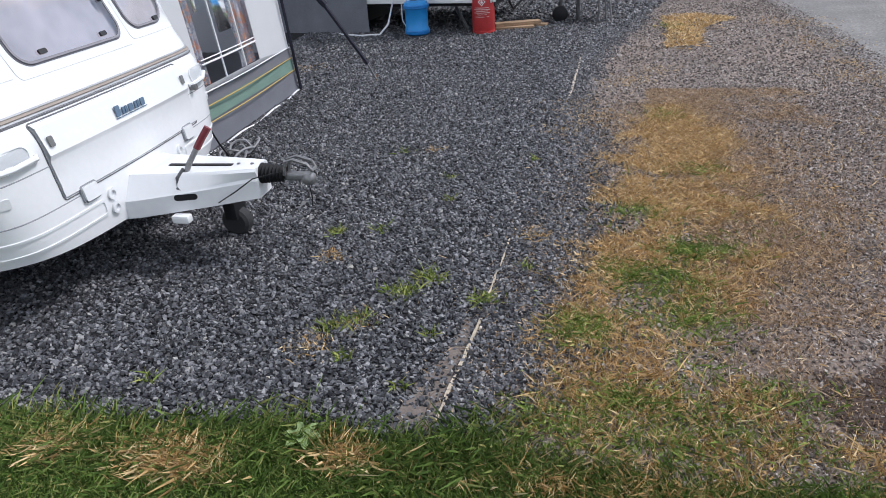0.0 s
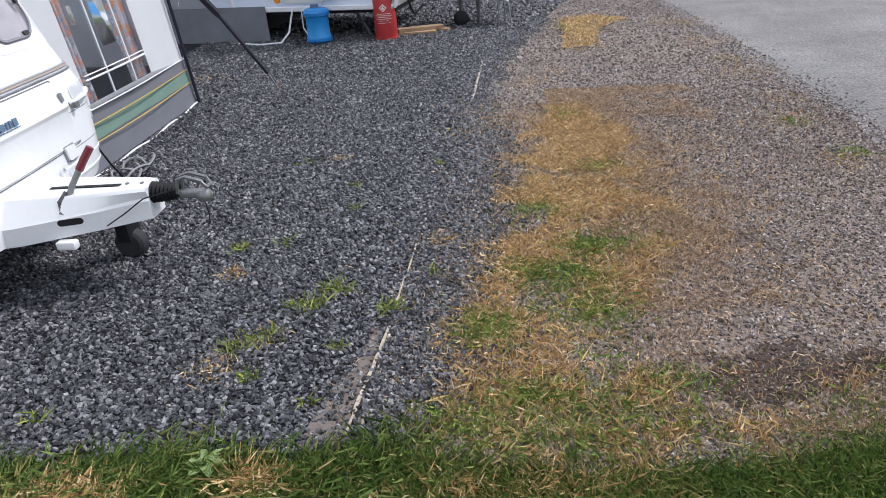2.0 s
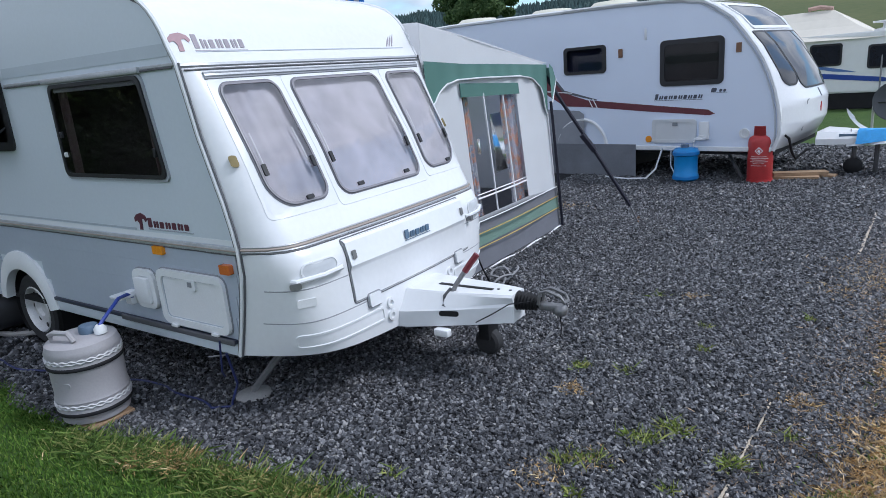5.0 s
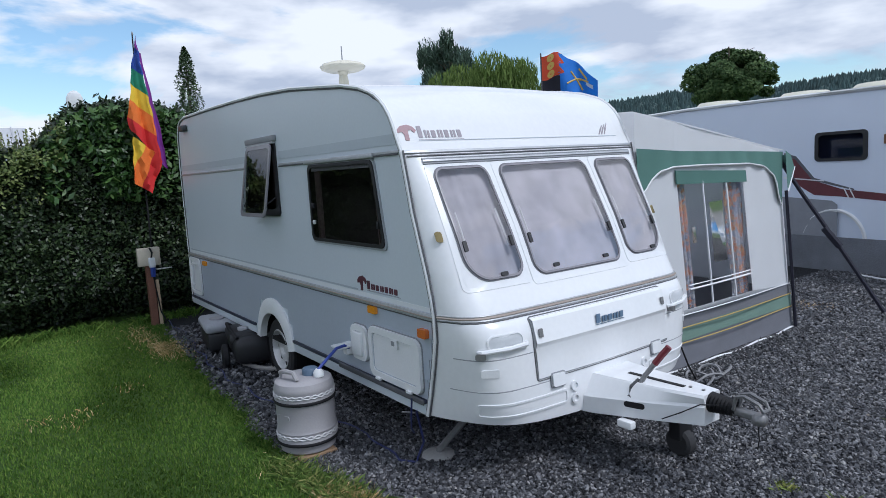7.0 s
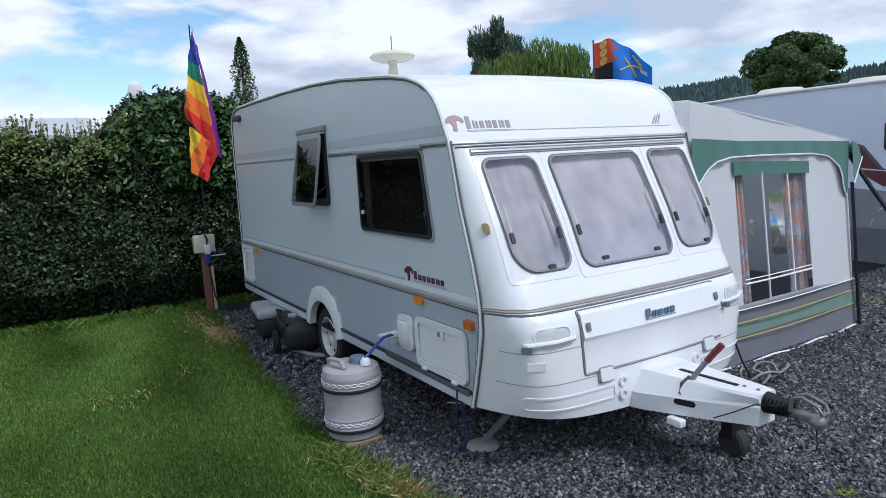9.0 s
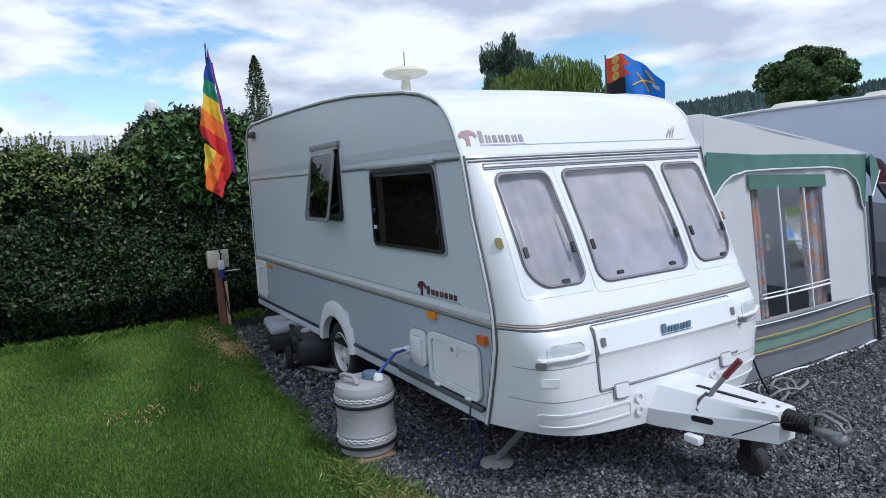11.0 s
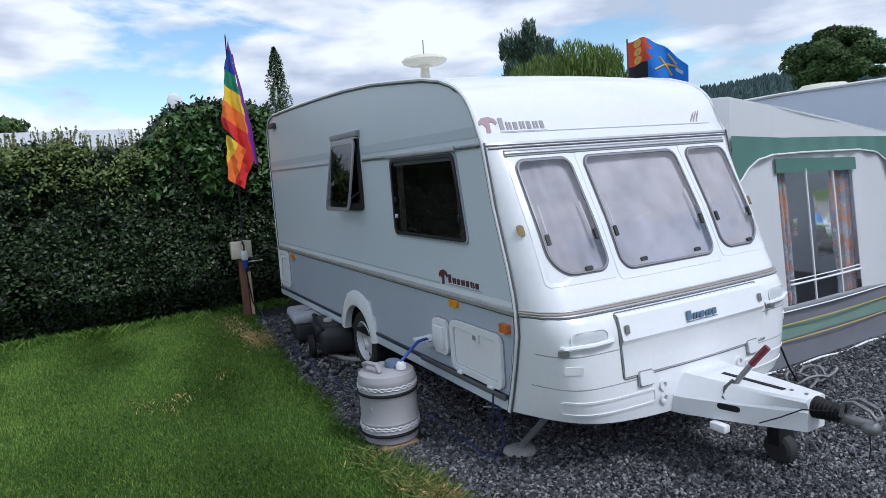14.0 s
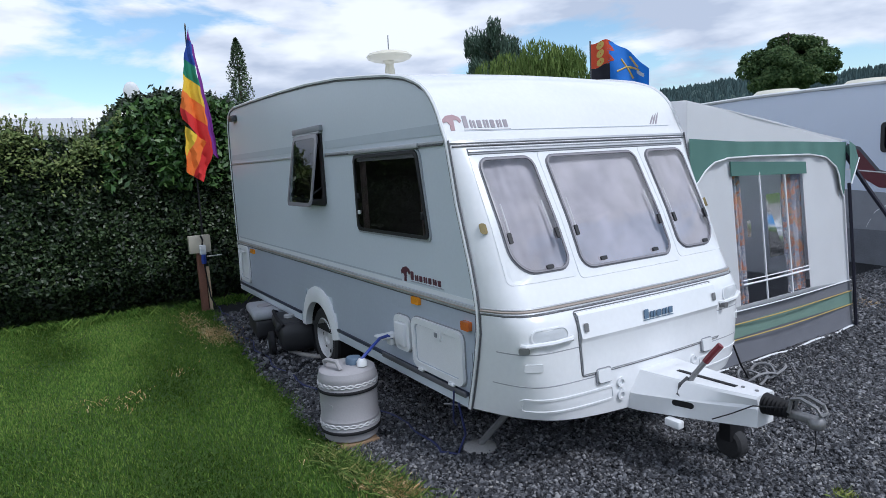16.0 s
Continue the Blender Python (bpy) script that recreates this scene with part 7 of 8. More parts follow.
# ---- trees ----
def sprays(centres, along, length, width, r):
    """Narrow pointed sprays of leaf that run along the given directions."""
    n = len(centres)
    d = along + r.normal(0, 0.22, (n, 3))
    d /= np.linalg.norm(d, axis=1)[:, None] + 1e-9
    w = np.cross(d, r.normal(0, 1, (n, 3)))
    w /= np.linalg.norm(w, axis=1)[:, None] + 1e-9
    h = (length * r.uniform(0.5, 1.3, n))[:, None]
    w *= (width * r.uniform(0.6, 1.3, n))[:, None]
    return np.stack([centres - d * h * 0.5, centres + w, centres + d * h * 0.5, centres - w], 1).reshape(-1, 3)


def tree(name, label, place, height, width, crown_from, material, kind, seed, n=5200, leaf=0.30):
    r = np.random.default_rng(seed)
    t = thing(name, label, "tree", place)
    bm = tube([(0, 0, 0), (0.1, 0.05, height * 0.35), (0.0, 0.0, height * 0.9)], height * 0.025 + 0.05, 8, r2=0.05)
    for k in range(14):
        a, z0 = r.uniform(0, 6.28), r.uniform(crown_from, height * 0.8)
        ln = width * 0.26 * r.uniform(0.6, 1)
        tube([(0, 0, z0), (ln * 0.5 * math.cos(a), ln * 0.5 * math.sin(a), z0 + ln * 0.35), (ln * math.cos(a), ln * math.sin(a), z0 + ln * 0.5)], 0.09, 5, bm, r2=0.02)
    part("trunk", bm, M_BARK, t)
    hc = height - crown_from
    if kind == "spire":
        z = r.uniform(0, 1, n)
        prof = np.interp(z, [0, 0.15, 0.5, 0.85, 1], [0.55, 0.95, 1.0, 0.55, 0.08])
        a = r.uniform(0, 6.283, n)
        lob = 1 + 0.32 * np.sin(a * 3 + z * 19) + 0.22 * np.sin(a * 5 + z * 43)
        rad = width / 2 * prof * np.sqrt(r.uniform(0.25, 1, n)) * lob
        c = np.stack([rad * np.cos(a), rad * np.sin(a), crown_from + z * hc], 1)
    elif kind == "willow":
        blobs = [(r.uniform(-0.36, 0.36) * width, r.uniform(-0.3, 0.3) * width, crown_from + hc * r.uniform(0.45, 0.86)) for _ in range(26)]
        c = []
        for bx, by, bz in blobs:
            k = n // 26
            rr = width * 0.13
            p = r.normal(0, 1, (k, 3))
            p /= np.linalg.norm(p, axis=1)[:, None]
            p[:, 2] = np.abs(p[:, 2]) * 0.8
            drop = r.uniform(0, 1, k) ** 1.5 * hc * 0.55
            c.append(np.stack([bx + p[:, 0] * rr, by + p[:, 1] * rr, bz + p[:, 2] * rr - drop], 1))
        c = np.concatenate(c)
    else:
        nb = 90
        c = []
        for _ in range(nb):
            p = r.normal(0, 1, 3)
            p /= np.linalg.norm(p)
            q = r.uniform(0.05, 0.9) ** 0.6
            bz = crown_from + hc * (0.46 + 0.42 * p[2] * q)
            sq = 1.0 if bz > crown_from + hc * 0.3 else 0.8
            b = np.array([p[0] * q * width * 0.40 * sq, p[1] * q * width * 0.40 * sq, bz])
            k = n // nb
            s = r.normal(0, 1, (k, 3))
            s /= np.linalg.norm(s, axis=1)[:, None]
            c.append(b + s * (r.uniform(0.5, 1.0, k) ** 0.5)[:, None] * np.array([1, 1, 0.7]) * width * r.uniform(0.07, 0.13))
        c = np.concatenate(c)
    nr = c - np.array([0, 0, crown_from + hc * 0.4])
    nr /= np.linalg.norm(nr, axis=1)[:, None] + 1e-6
    nr[:, 2] += 0.4
    if kind == "spiky":
        c2 = c.copy()
        c2[:, 2] += r.uniform(0, 0.9, len(c2))
        c = np.concatenate([c, c2])
        nr = np.concatenate([nr, nr])
    if kind == "willow":
        quads = sprays(c, np.tile(np.array([0.0, 0.0, -1.0]), (len(c), 1)), 0.55, 0.035, r)
    elif kind == "spiky":
        out = np.stack([c[:, 0] * 0.12, c[:, 1] * 0.12, np.full(len(c), 0.75)], 1)
        quads = sprays(c, out, 0.62, 0.05, r)
    else:
        quads = leaves(c, nr, leaf, r, 0.6)
    ob = soup("crown", quads, 4, material, "stuff", "", "")
    ob.parent = t
    return t


EYE = (2.98, -2.05)


def away(az, d):
    return (EYE[0] + d * math.cos(radians(az)), EYE[1] + d * math.sin(radians(az)), 0.0)


tree("poplar_tree", "slender dark green poplar beyond the hedge", away(165.0, 70), 15.4, 2.2, 5.0, mat("poplar_leaf", (0.075, 0.115, 0.055), 0.85, var=0.4, island=0.5, scale=0.8, fine=4), "spire", 3, 6500, 0.12)
tree("poplar_tree", "low dark tree top beside the poplar", away(163.6, 72), 10.2, 3.2, 4.0, M_TREE, "round", 4, 2500, 0.26)
tree("spruce_tree", "dark blue-green bushy tree behind the willow", away(143.2, 62), 16.0, 8.6, 2.0, mat("blue_green_leaf", (0.085, 0.130, 0.095), 0.9, var=0.45, island=0.4, scale=0.5, fine=3), "spiky", 5, 22000, 0.15)
tree("willow_tree", "pale green weeping willow behind the caravan", away(140.4, 45), 9.3, 9.4, 0.8, M_WILLOW, "willow", 6, 46000, 0.15)
tree("oak_tree", "broad dark green oak in front of the hills", away(120.4, 80), 15.0, 11.2, 5.0, M_TREE, "round", 8, 52000, 0.17)
tree("bush_tree", "dark tree top beyond the hedge", away(-174.6, 60), 9.0, 5.0, 5.5, M_TREE, "round", 9, 3500, 0.26)
tree("bare_tree", "thin sparse tree top behind the caravan roof", away(153.6, 66), 10.4, 3.6, 6.0, mat("sparse_twig", (0.16, 0.15, 0.11), 0.9, var=0.2), "round", 10, 260, 0.16)

# ---- hills ----
hill = bmesh.new()
azs = np.linspace(60, 200, 150)


def ridge(az):
    e = np.interp(az, [60, 92, 100, 106, 111, 115, 119, 124, 127, 131, 134, 140, 150, 165, 200], [5.2, 5.0, 5.2, 5.5, 5.6, 5.45, 5.0, 5.6, 5.3, 5.1, 4.6, 3.6, 2.4, 1.6, 1.2])
    return e - 0.55 + 0.10 * noise.noise(Vector((az * 0.9, 0, 0))) + 0.05 * noise.noise(Vector((az * 3.0, 5, 0)))


rows = []
for az in azs:
    h = 1.8 + 620 * math.tan(radians(float(ridge(az))))
    col = []
    for d, k in ((330, 0.0), (400, 0.18), (470, 0.50), (540, 0.80), (620, 1.0), (700, 0.9)):
        p = away(az, d)
        col.append(hill.verts.new((p[0], p[1], h * k + (6 * noise.noise(Vector((az * 0.5, d * 0.02, 1))) if 0 < k < 1 else 0) - (1 if k == 0 else 0))))
    rows.append(col)
for a, b in zip(rows, rows[1:]):
    for k in range(5):
        hill.faces.new((a[k], a[k + 1], b[k + 1], b[k]))
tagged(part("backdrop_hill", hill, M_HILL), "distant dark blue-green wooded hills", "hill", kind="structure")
# conifers along the hill, distance haze mixed into their blue-green as well
nt = 6500
az = rng.uniform(98, 142, nt)
dd = rng.uniform(0, 1, nt) ** 0.7
d = 400 + 222 * dd
kf = np.interp(d, [330, 400, 470, 540, 620, 700], [0, 0.18, 0.5, 0.8, 1.0, 0.9])
hh = np.array([1.8 + 620 * math.tan(radians(float(ridge(a)))) for a in az]) * kf
mats_ = np.zeros((nt, 3, 4))
ht = rng.uniform(3.5, 7.0, nt)
mats_[:, 0, 0] = mats_[:, 1, 1] = ht * rng.uniform(0.28, 0.4, nt)
mats_[:, 2, 2] = ht
mats_[:, 0, 3] = EYE[0] + d * np.cos(np.radians(az))
mats_[:, 1, 3] = EYE[1] + d * np.sin(np.radians(az))
mats_[:, 2, 3] = hh - 1.0
cone_v = np.array([[math.cos(a), math.sin(a), 0] for a in np.linspace(0, 6.283, 7)[:-1]] + [[0, 0, 1]])
cone_f = [[k, (k + 1) % 6, 6] for k in range(6)]
solids("far_woodland", cone_v, cone_f, mats_, mat("hazed_far_conifer", (0.045, 0.078, 0.078), 1.0, var=0.25, island=0.4, scale=0.02, fine=0.2), "dense far conifer woodland on the hills", "woodland")
# sloping green field before the hill, seen over the far caravan
fb = bmesh.new()
rows = []
for az in np.linspace(84, 113, 30):
    w = min(1.0, (113 - az) / 6)
    rows.append([fb.verts.new((away(az, dd_)[0], away(az, dd_)[1], 1.8 + dd_ * math.tan(radians(e * w)) - (2.5 if e == 0 else 0))) for dd_, e in ((120, 0.0), (180, 2.2), (240, 3.6), (300, 4.2))])
for a, b in zip(rows, rows[1:]):
    for k in range(3):
        fb.faces.new((a[k], a[k + 1], b[k + 1], b[k]))
tagged(part("backdrop_field", fb, M_FIELD), "sloping green field below the hills", "field", kind="structure")

# ---- gravel stones ----
M_STONE = ramp_mat("slate_chip", [(0.0, (0.009, 0.009, 0.011)), (0.38, (0.042, 0.043, 0.049)), (0.74, (0.110, 0.112, 0.123)), (0.92, (0.25, 0.25, 0.26)), (0.955, (0.28, 0.27, 0.25)), (0.98, (0.56, 0.54, 0.51))], 3.0, 0.50, 0.001, fine=300, island=True, spec=0.5, fine_mix=0.10)
# three angular chips: a wedge, a flake and a block
CHIPS = []
for tops in (((0.62, 0.70, 0.8), (0.75, 0.55, 1.1), (0.45, 0.80, 0.9), (0.70, 0.62, 1.0)), ((0.35, 0.8, 0.6), (0.9, 0.35, 0.9), (0.5, 0.5, 1.2), (0.85, 0.7, 0.7)), ((0.8, 0.45, 1.0), (0.4, 0.75, 0.7), (0.8, 0.6, 1.1), (0.3, 0.5, 0.9))):
    v = np.array([[sx, sy, sz] for sx in (-1, 1) for sy in (-1, 1) for sz in (-1, 1)], float)
    v[[1, 3, 5, 7]] *= np.array(tops)
    v[[0, 2, 4, 6], :2] *= np.array([[0.9, 0.6], [0.7, 0.95], [1.0, 0.8], [0.75, 0.7]])
    CHIPS.append(v)
cube_v = CHIPS[0]
cube_f = [[0, 1, 3], [0, 3, 2], [4, 6, 7], [4, 7, 5], [0, 4, 5], [0, 5, 1], [2, 3, 7], [2, 7, 6], [1, 5, 7], [1, 7, 3]]


def stones(px, py, size, r, lift=0.004, flat=0.40):
    n = len(px)
    a = r.uniform(0, 6.283, n)
    s = size * r.uniform(0.55, 1.5, n)
    ax, ay, azz = s, s * r.uniform(0.42, 0.8, n), s * flat * r.uniform(0.6, 1.2, n)
    tx, ty = r.normal(0, 0.42, n), r.normal(0, 0.42, n)
    ca, sa = np.cos(a), np.sin(a)
    m = np.zeros((n, 3, 4))
    m[:, 0, 0], m[:, 0, 1] = ca * ax, -sa * ay
    m[:, 1, 0], m[:, 1, 1] = sa * ax, ca * ay
    m[:, 2, 2] = azz
    m[:, 2, 0], m[:, 2, 1] = tx * ax, ty * ay
    m[:, 0, 2], m[:, 1, 2] = -(tx * ca - ty * sa) * azz, -(tx * sa + ty * ca) * azz
    m[:, 0, 3], m[:, 1, 3], m[:, 2, 3] = px, py, lift + azz * 0.55 + size * r.uniform(0, 0.9, n) ** 2
    return m


def scatter(poly, x0, x1, y0, y1, per_m2, r):
    n = int((x1 - x0) * (y1 - y0) * per_m2)
    px, py = r.uniform(x0, x1, n), r.uniform(y0, y1, n)
    k = inside(px, py, poly)
    return px[k], py[k]


acc = []
for x0, x1, y0, y1, dens, size in ((-0.9, 2.95, -0.75, 1.6, 6000, 0.0108), (-0.9, 2.95, 1.6, 3.4, 5000, 0.0118), (-0.6, 3.0, 3.4, 5.6, 3900, 0.0125), (-1.5, 3.6, 5.6, 8.4, 2000, 0.0150), (-2.0, 4.4, 8.4, 12.0, 500, 0.024), (-2.6, -0.9, -0.75, 1.2, 3400, 0.0125), (-5.8, -2.6, -0.6, 0.6, 900, 0.020), (-0.9, 0.0, 4.7, 5.6, 700, 0.02)):
    px, py = scatter(GRAVEL_EDGE, x0, x1, y0, y1, dens, rng)
    bare = inside(px, py, SOIL_EDGE) & (rng.uniform(0, 1, len(px)) < 0.6)
    acc.append(stones(px[~bare], py[~bare], size, rng))
ed = np.array([p for p in GRAVEL_EDGE if p[0] > 2.25 and -0.2 < p[1] < 9])
pick = rng.integers(0, len(ed), 9000)
acc.append(stones(ed[pick, 0] + rng.normal(0.02, 0.10, 9000), ed[pick, 1] + rng.normal(0, 0.10, 9000), 0.0100, rng, 0.006))
# chips that spill over among the dry turf
for cx, cy, sx, sy, n_ in ((2.58, 0.30, 0.06, 0.16, 500), (2.80, 0.30, 0.10, 0.04, 160), (2.70, 1.35, 0.07, 0.22, 500), (2.92, 2.9, 0.10, 0.4, 700)):
    acc.append(stones(rng.normal(cx, sx, n_), rng.normal(cy, sy, n_), 0.0095, rng, 0.006))
acc = np.concatenate(acc)
for k in range(3):
    solids("gravel_stones", CHIPS[k], cube_f, acc[k::3], M_STONE, "loose blue-grey slate chippings with a few pale stones", "gravel")
# stones and grit strewn on the verge
M_GRIT = ramp_mat("verge_grit", [(0.0, (0.034, 0.029, 0.027)), (0.40, (0.155, 0.132, 0.121)), (0.80, (0.34, 0.30, 0.275)), (1.0, (0.62, 0.57, 0.53))], 3.0, 0.8, 0.001, fine=300, island=True, fine_mix=0.10)
acc = []
for x0, x1, y0, y1, dens, size in ((2.3, 5.6, -0.4, 2.5, 4200, 0.0068), (2.6, 5.9, 2.5, 5.5, 2600, 0.0085), (2.6, 6.0, 5.5, 11.0, 1100, 0.010)):
    px, py = scatter(DRIVE_EDGE, x0, x1, y0, y1, dens, rng)
    clear = inside(px, py, DARK_EDGE) & (rng.uniform(0, 1, len(px)) < 0.3)
    px, py = px[~clear], py[~clear]
    acc.append(stones(px, py, size, rng, 0.0))
acc.append(stones(rng.normal(5.65, 0.25, 2500), rng.uniform(0.6, 10.5, 2500), 0.008, rng, 0.004))
acc.append(stones(5.72 + np.abs(rng.normal(0, 0.16, 5000)), rng.uniform(0.8, 10.5, 5000), 0.007, rng, 0.004))
solids("verge_stones", cube_v, cube_f, np.concatenate(acc), M_GRIT, "brown-grey grit and small stones on the verge", "grit")
# a few larger pale stones
acc = stones(np.array([1.47, 1.9, 2.33, 3.02, 1.2, 0.8, 2.75, 3.6, 1.1, 2.5, 0.2, 3.33]), np.array([-0.02, 3.0, 0.42, 0.22, 2.7, 1.1, 1.1, 0.3, 0.4, 2.0, 3.4, -0.15]), 0.013, rng)
solids("pale_stones", cube_v, cube_f, acc, mat("pale_stone", (0.36, 0.32, 0.28), 0.8, var=0.3, island=0.4), "scattered pale larger stones", "stones")

# ---- grass ----


def blades(px, py, h, wide, r, lean_=0.45, z0=0.0, rolled=0.0):
    """Grass blades, each a bent strip of two triangles."""
    n = len(px)
    a = r.uniform(0, 6.283, n)
    hh = h * r.uniform(0.5, 1.4, n)
    ln = hh * np.abs(r.normal(0, lean_, n))
    b = r.uniform(0, 6.283, n)
    dx, dy = np.cos(b) * ln + rolled * hh, np.sin(b) * ln
    wx, wy = np.cos(a) * wide * r.uniform(0.6, 1.4, n), np.sin(a) * wide * r.uniform(0.6, 1.4, n)
    z = np.full(n, z0)
    p0 = np.stack([px - wx, py - wy, z], 1)
    p1 = np.stack([px + wx, py + wy, z], 1)
    m1 = np.stack([px + wx * 0.7 + dx * 0.4, py + wy * 0.7 + dy * 0.4, z + hh * 0.6], 1)
    tp = np.stack([px + dx, py + dy, z + hh], 1)
    return np.stack([p0, p1, m1, tp], 1).reshape(-1, 3)


M_BLADE = ramp_mat("grass_blade", [(0.12, (0.024, 0.058, 0.009)), (0.42, (0.068, 0.142, 0.022)), (0.70, (0.138, 0.218, 0.040)), (0.93, (0.27, 0.29, 0.085))], 0.8, 0.75, 0.001, island=True, fine_mix=0.45, spec=0.12)
M_FRINGE = ramp_mat("fringe_blade", [(0.08, (0.018, 0.034, 0.009)), (0.38, (0.085, 0.150, 0.028)), (0.64, (0.18, 0.26, 0.060)), (0.82, (0.34, 0.32, 0.12)), (0.97, (0.62, 0.48, 0.25))], 2.6, 0.7, 0.001, island=True, fine_mix=0.38)
M_DRYBLADE = ramp_mat("dry_blade", [(0.05, (0.10, 0.058, 0.024)), (0.30, (0.44, 0.275, 0.115)), (0.60, (0.68, 0.475, 0.225)), (0.90, (0.84, 0.70, 0.45))], 3.5, 0.8, 0.001, island=True, fine_mix=0.36)
M_WEED = ramp_mat("weed_leaf", [(0.06, (0.040, 0.072, 0.014)), (0.45, (0.140, 0.215, 0.038)), (0.75, (0.27, 0.33, 0.075)), (0.97, (0.46, 0.44, 0.16))], 3.0, 0.6, 0.001, island=True, fine_mix=0.35)
LAWN = [(-6.9, -6.0), (-6.7, -0.2), (-6.0, -0.30), (-4.1, -0.46), (-3.1, -0.49), (-1.8, -0.55), (-0.9, -0.60), (-0.3, -0.48), (0.3, -0.41), (1.1, -0.33), (2.0, -0.30), (2.36, -0.26), (2.7, -0.33), (3.2, -0.40), (3.72, -0.34), (4.05, -0.27), (4.4, -0.15), (4.9, 0.0), (4.9, -1.3), (0.5, -1.4), (-1.5, -6.0)]
acc = []
for x0, x1, y0, y1, dens, h, wd in ((-6.8, -4.0, -4.2, -0.2, 6000, 0.021, 0.0052), (-4.0, -2.0, -4.0, -0.3, 7500, 0.021, 0.0044), (-2.0, 0.3, -3.2, -0.4, 9500, 0.022, 0.0036), (0.3, 4.9, -1.1, -0.1, 3500, 0.040, 0.0028)):
    px, py = scatter(LAWN, x0, x1, y0, y1, dens, rng)
    nz = smooth_noise(px[::1], py[::1], 1.1, 3.0)
    k = rng.uniform(0, 1, len(px)) < 0.86 + 0.28 * nz
    acc.append(blades(px[k], py[k], h, wd, rng, 0.45, 0.0, (0.30 * np.sin(py[k] * 5.2 + 0.9) + 0.9 * smooth_noise(px[k] * 0.5, py[k], 1.6, 8.0) + rng.normal(0, 0.2, int(k.sum()))) * (x1 < 1)))
# ragged grass and weeds at the hedge's foot
hy = rng.uniform(-4.4, 0.3, 6000)
hx = -6.70 + 0.13 * smooth_noise(hy, hy * 0.3, 2.0, 1.0) + np.abs(rng.normal(0, 0.13, 6000))
hk = smooth_noise(hx, hy, 3.0, 6.0) + rng.normal(0, 0.25, 6000) > 0.0
acc.append(blades(hx[hk], hy[hk], 0.085, 0.006, rng, 0.7))
for (x, y) in [p for p in GRAVEL_EDGE if p[1] < -0.15 and p[0] < -0.8]:
    acc.append(blades(x + rng.normal(0, 0.06, 90), y - 0.04 + rng.normal(0, 0.05, 90), 0.032, 0.0034, rng, 0.8))
soup("lawn_grass", np.concatenate(acc), 4, M_BLADE, "stuff", "short mown green lawn grass", "grass")
# longer fringe along the gravel's edge
acc = []
edge_pts = [p for p in GRAVEL_EDGE if p[1] < -0.15 and -1.0 < p[0] < 2.5]
for (x, y) in edge_pts:
    k = 230
    acc.append(blades(x + rng.normal(0, 0.07, k), y - 0.05 + rng.normal(0, 0.07, k), 0.052, 0.0021, rng, 1.0))
for (x, y) in [p for p in STRIP_EDGE if p[1] < -0.15]:
    acc.append(blades(x + rng.normal(0, 0.06, 130), y - 0.02 + rng.normal(0, 0.06, 130), 0.035, 0.0020, rng, 0.8))
px, py = scatter(LAWN, 0.3, 4.9, -1.1, -0.1, 15000, rng)
acc.append(blades(px, py, 0.036, 0.0020, rng, 1.1))
soup("fringe_grass", np.concatenate(acc), 4, M_FRINGE, "stuff", "longer green grass fringe beside the gravel", "grass")
acc = []
for cx, cy, sx, sy, n_, h in ((-0.13, -0.53, 0.07, 0.04, 650, 0.04), (-0.33, -0.63, 0.05, 0.04, 180, 0.04), (-4.7, -0.50, 0.28, 0.10, 1100, 0.03), (1.32, -0.50, 0.11, 0.05, 1000, 0.045), (0.80, -0.50, 0.07, 0.04, 400, 0.045), (0.35, -0.47, 0.1, 0.04, 150, 0.04), (1.95, -0.42, 0.06, 0.03, 300, 0.05), (-5.6, -0.60, 0.4, 0.1, 250, 0.03), (2.9, -0.45, 0.3, 0.05, 700, 0.04)):
    acc.append(blades(rng.normal(cx, sx, 2 * n_), rng.normal(cy, sy, 2 * n_), h * 1.0, 0.0021, rng, 1.0))
# dry flecks in the lawn
qx, qy = rng.uniform(-6.5, 0.6, 22000), rng.uniform(-4.0, -0.5, 22000)
qn = smooth_noise(qx, qy, 1.2, 4.0) + 0.5 * smooth_noise(qx, qy, 4.0, 7.0)
kk = inside(qx, qy, LAWN) & (qn > 0.62 + rng.uniform(-0.3, 0.3, len(qx)))
acc.append(blades(qx[kk], qy[kk], 0.028, 0.0036, rng, 0.8))
# the dry strip and its outliers
px, py = rng.uniform(2.2, 5.0, 170000), rng.uniform(-0.5, 4.9, 170000)
dep = depth_in(px, py, STRIP_EDGE[::2], STRIP)
kk = dep / (0.12 + 0.08 * np.clip((px - 3.4) * 2, 0, 1)) + 1.3 * smooth_noise(px, py, 3.2, 12.0) + 0.8 * smooth_noise(px, py, 9.0, 14.0) > rng.uniform(-0.3, 0.9, len(px))
px, py = px[kk], py[kk]
nz = smooth_noise(px, py, 2.6, 5.0) + 0.6 * smooth_noise(px, py, 7.0, 2.0) + 0.5 * smooth_noise(px, py, 17.0, 9.0)
k = nz > np.interp(py, [-0.4, 0.2, 1.0, 2.0, 3.0], [0.12, 0.04, -0.03, -0.12, -0.18]) + rng.normal(0, 0.15, len(px))
acc.append(blades(px[k], py[k], 0.028, 0.0022, rng, 1.2, 0.006))
px2, py2 = scatter(PATCH_EDGE, 3.7, 5.1, 6.4, 9.2, 1600, rng)
acc.append(blades(px2, py2, 0.035, 0.006, rng, 1.2, 0.006))
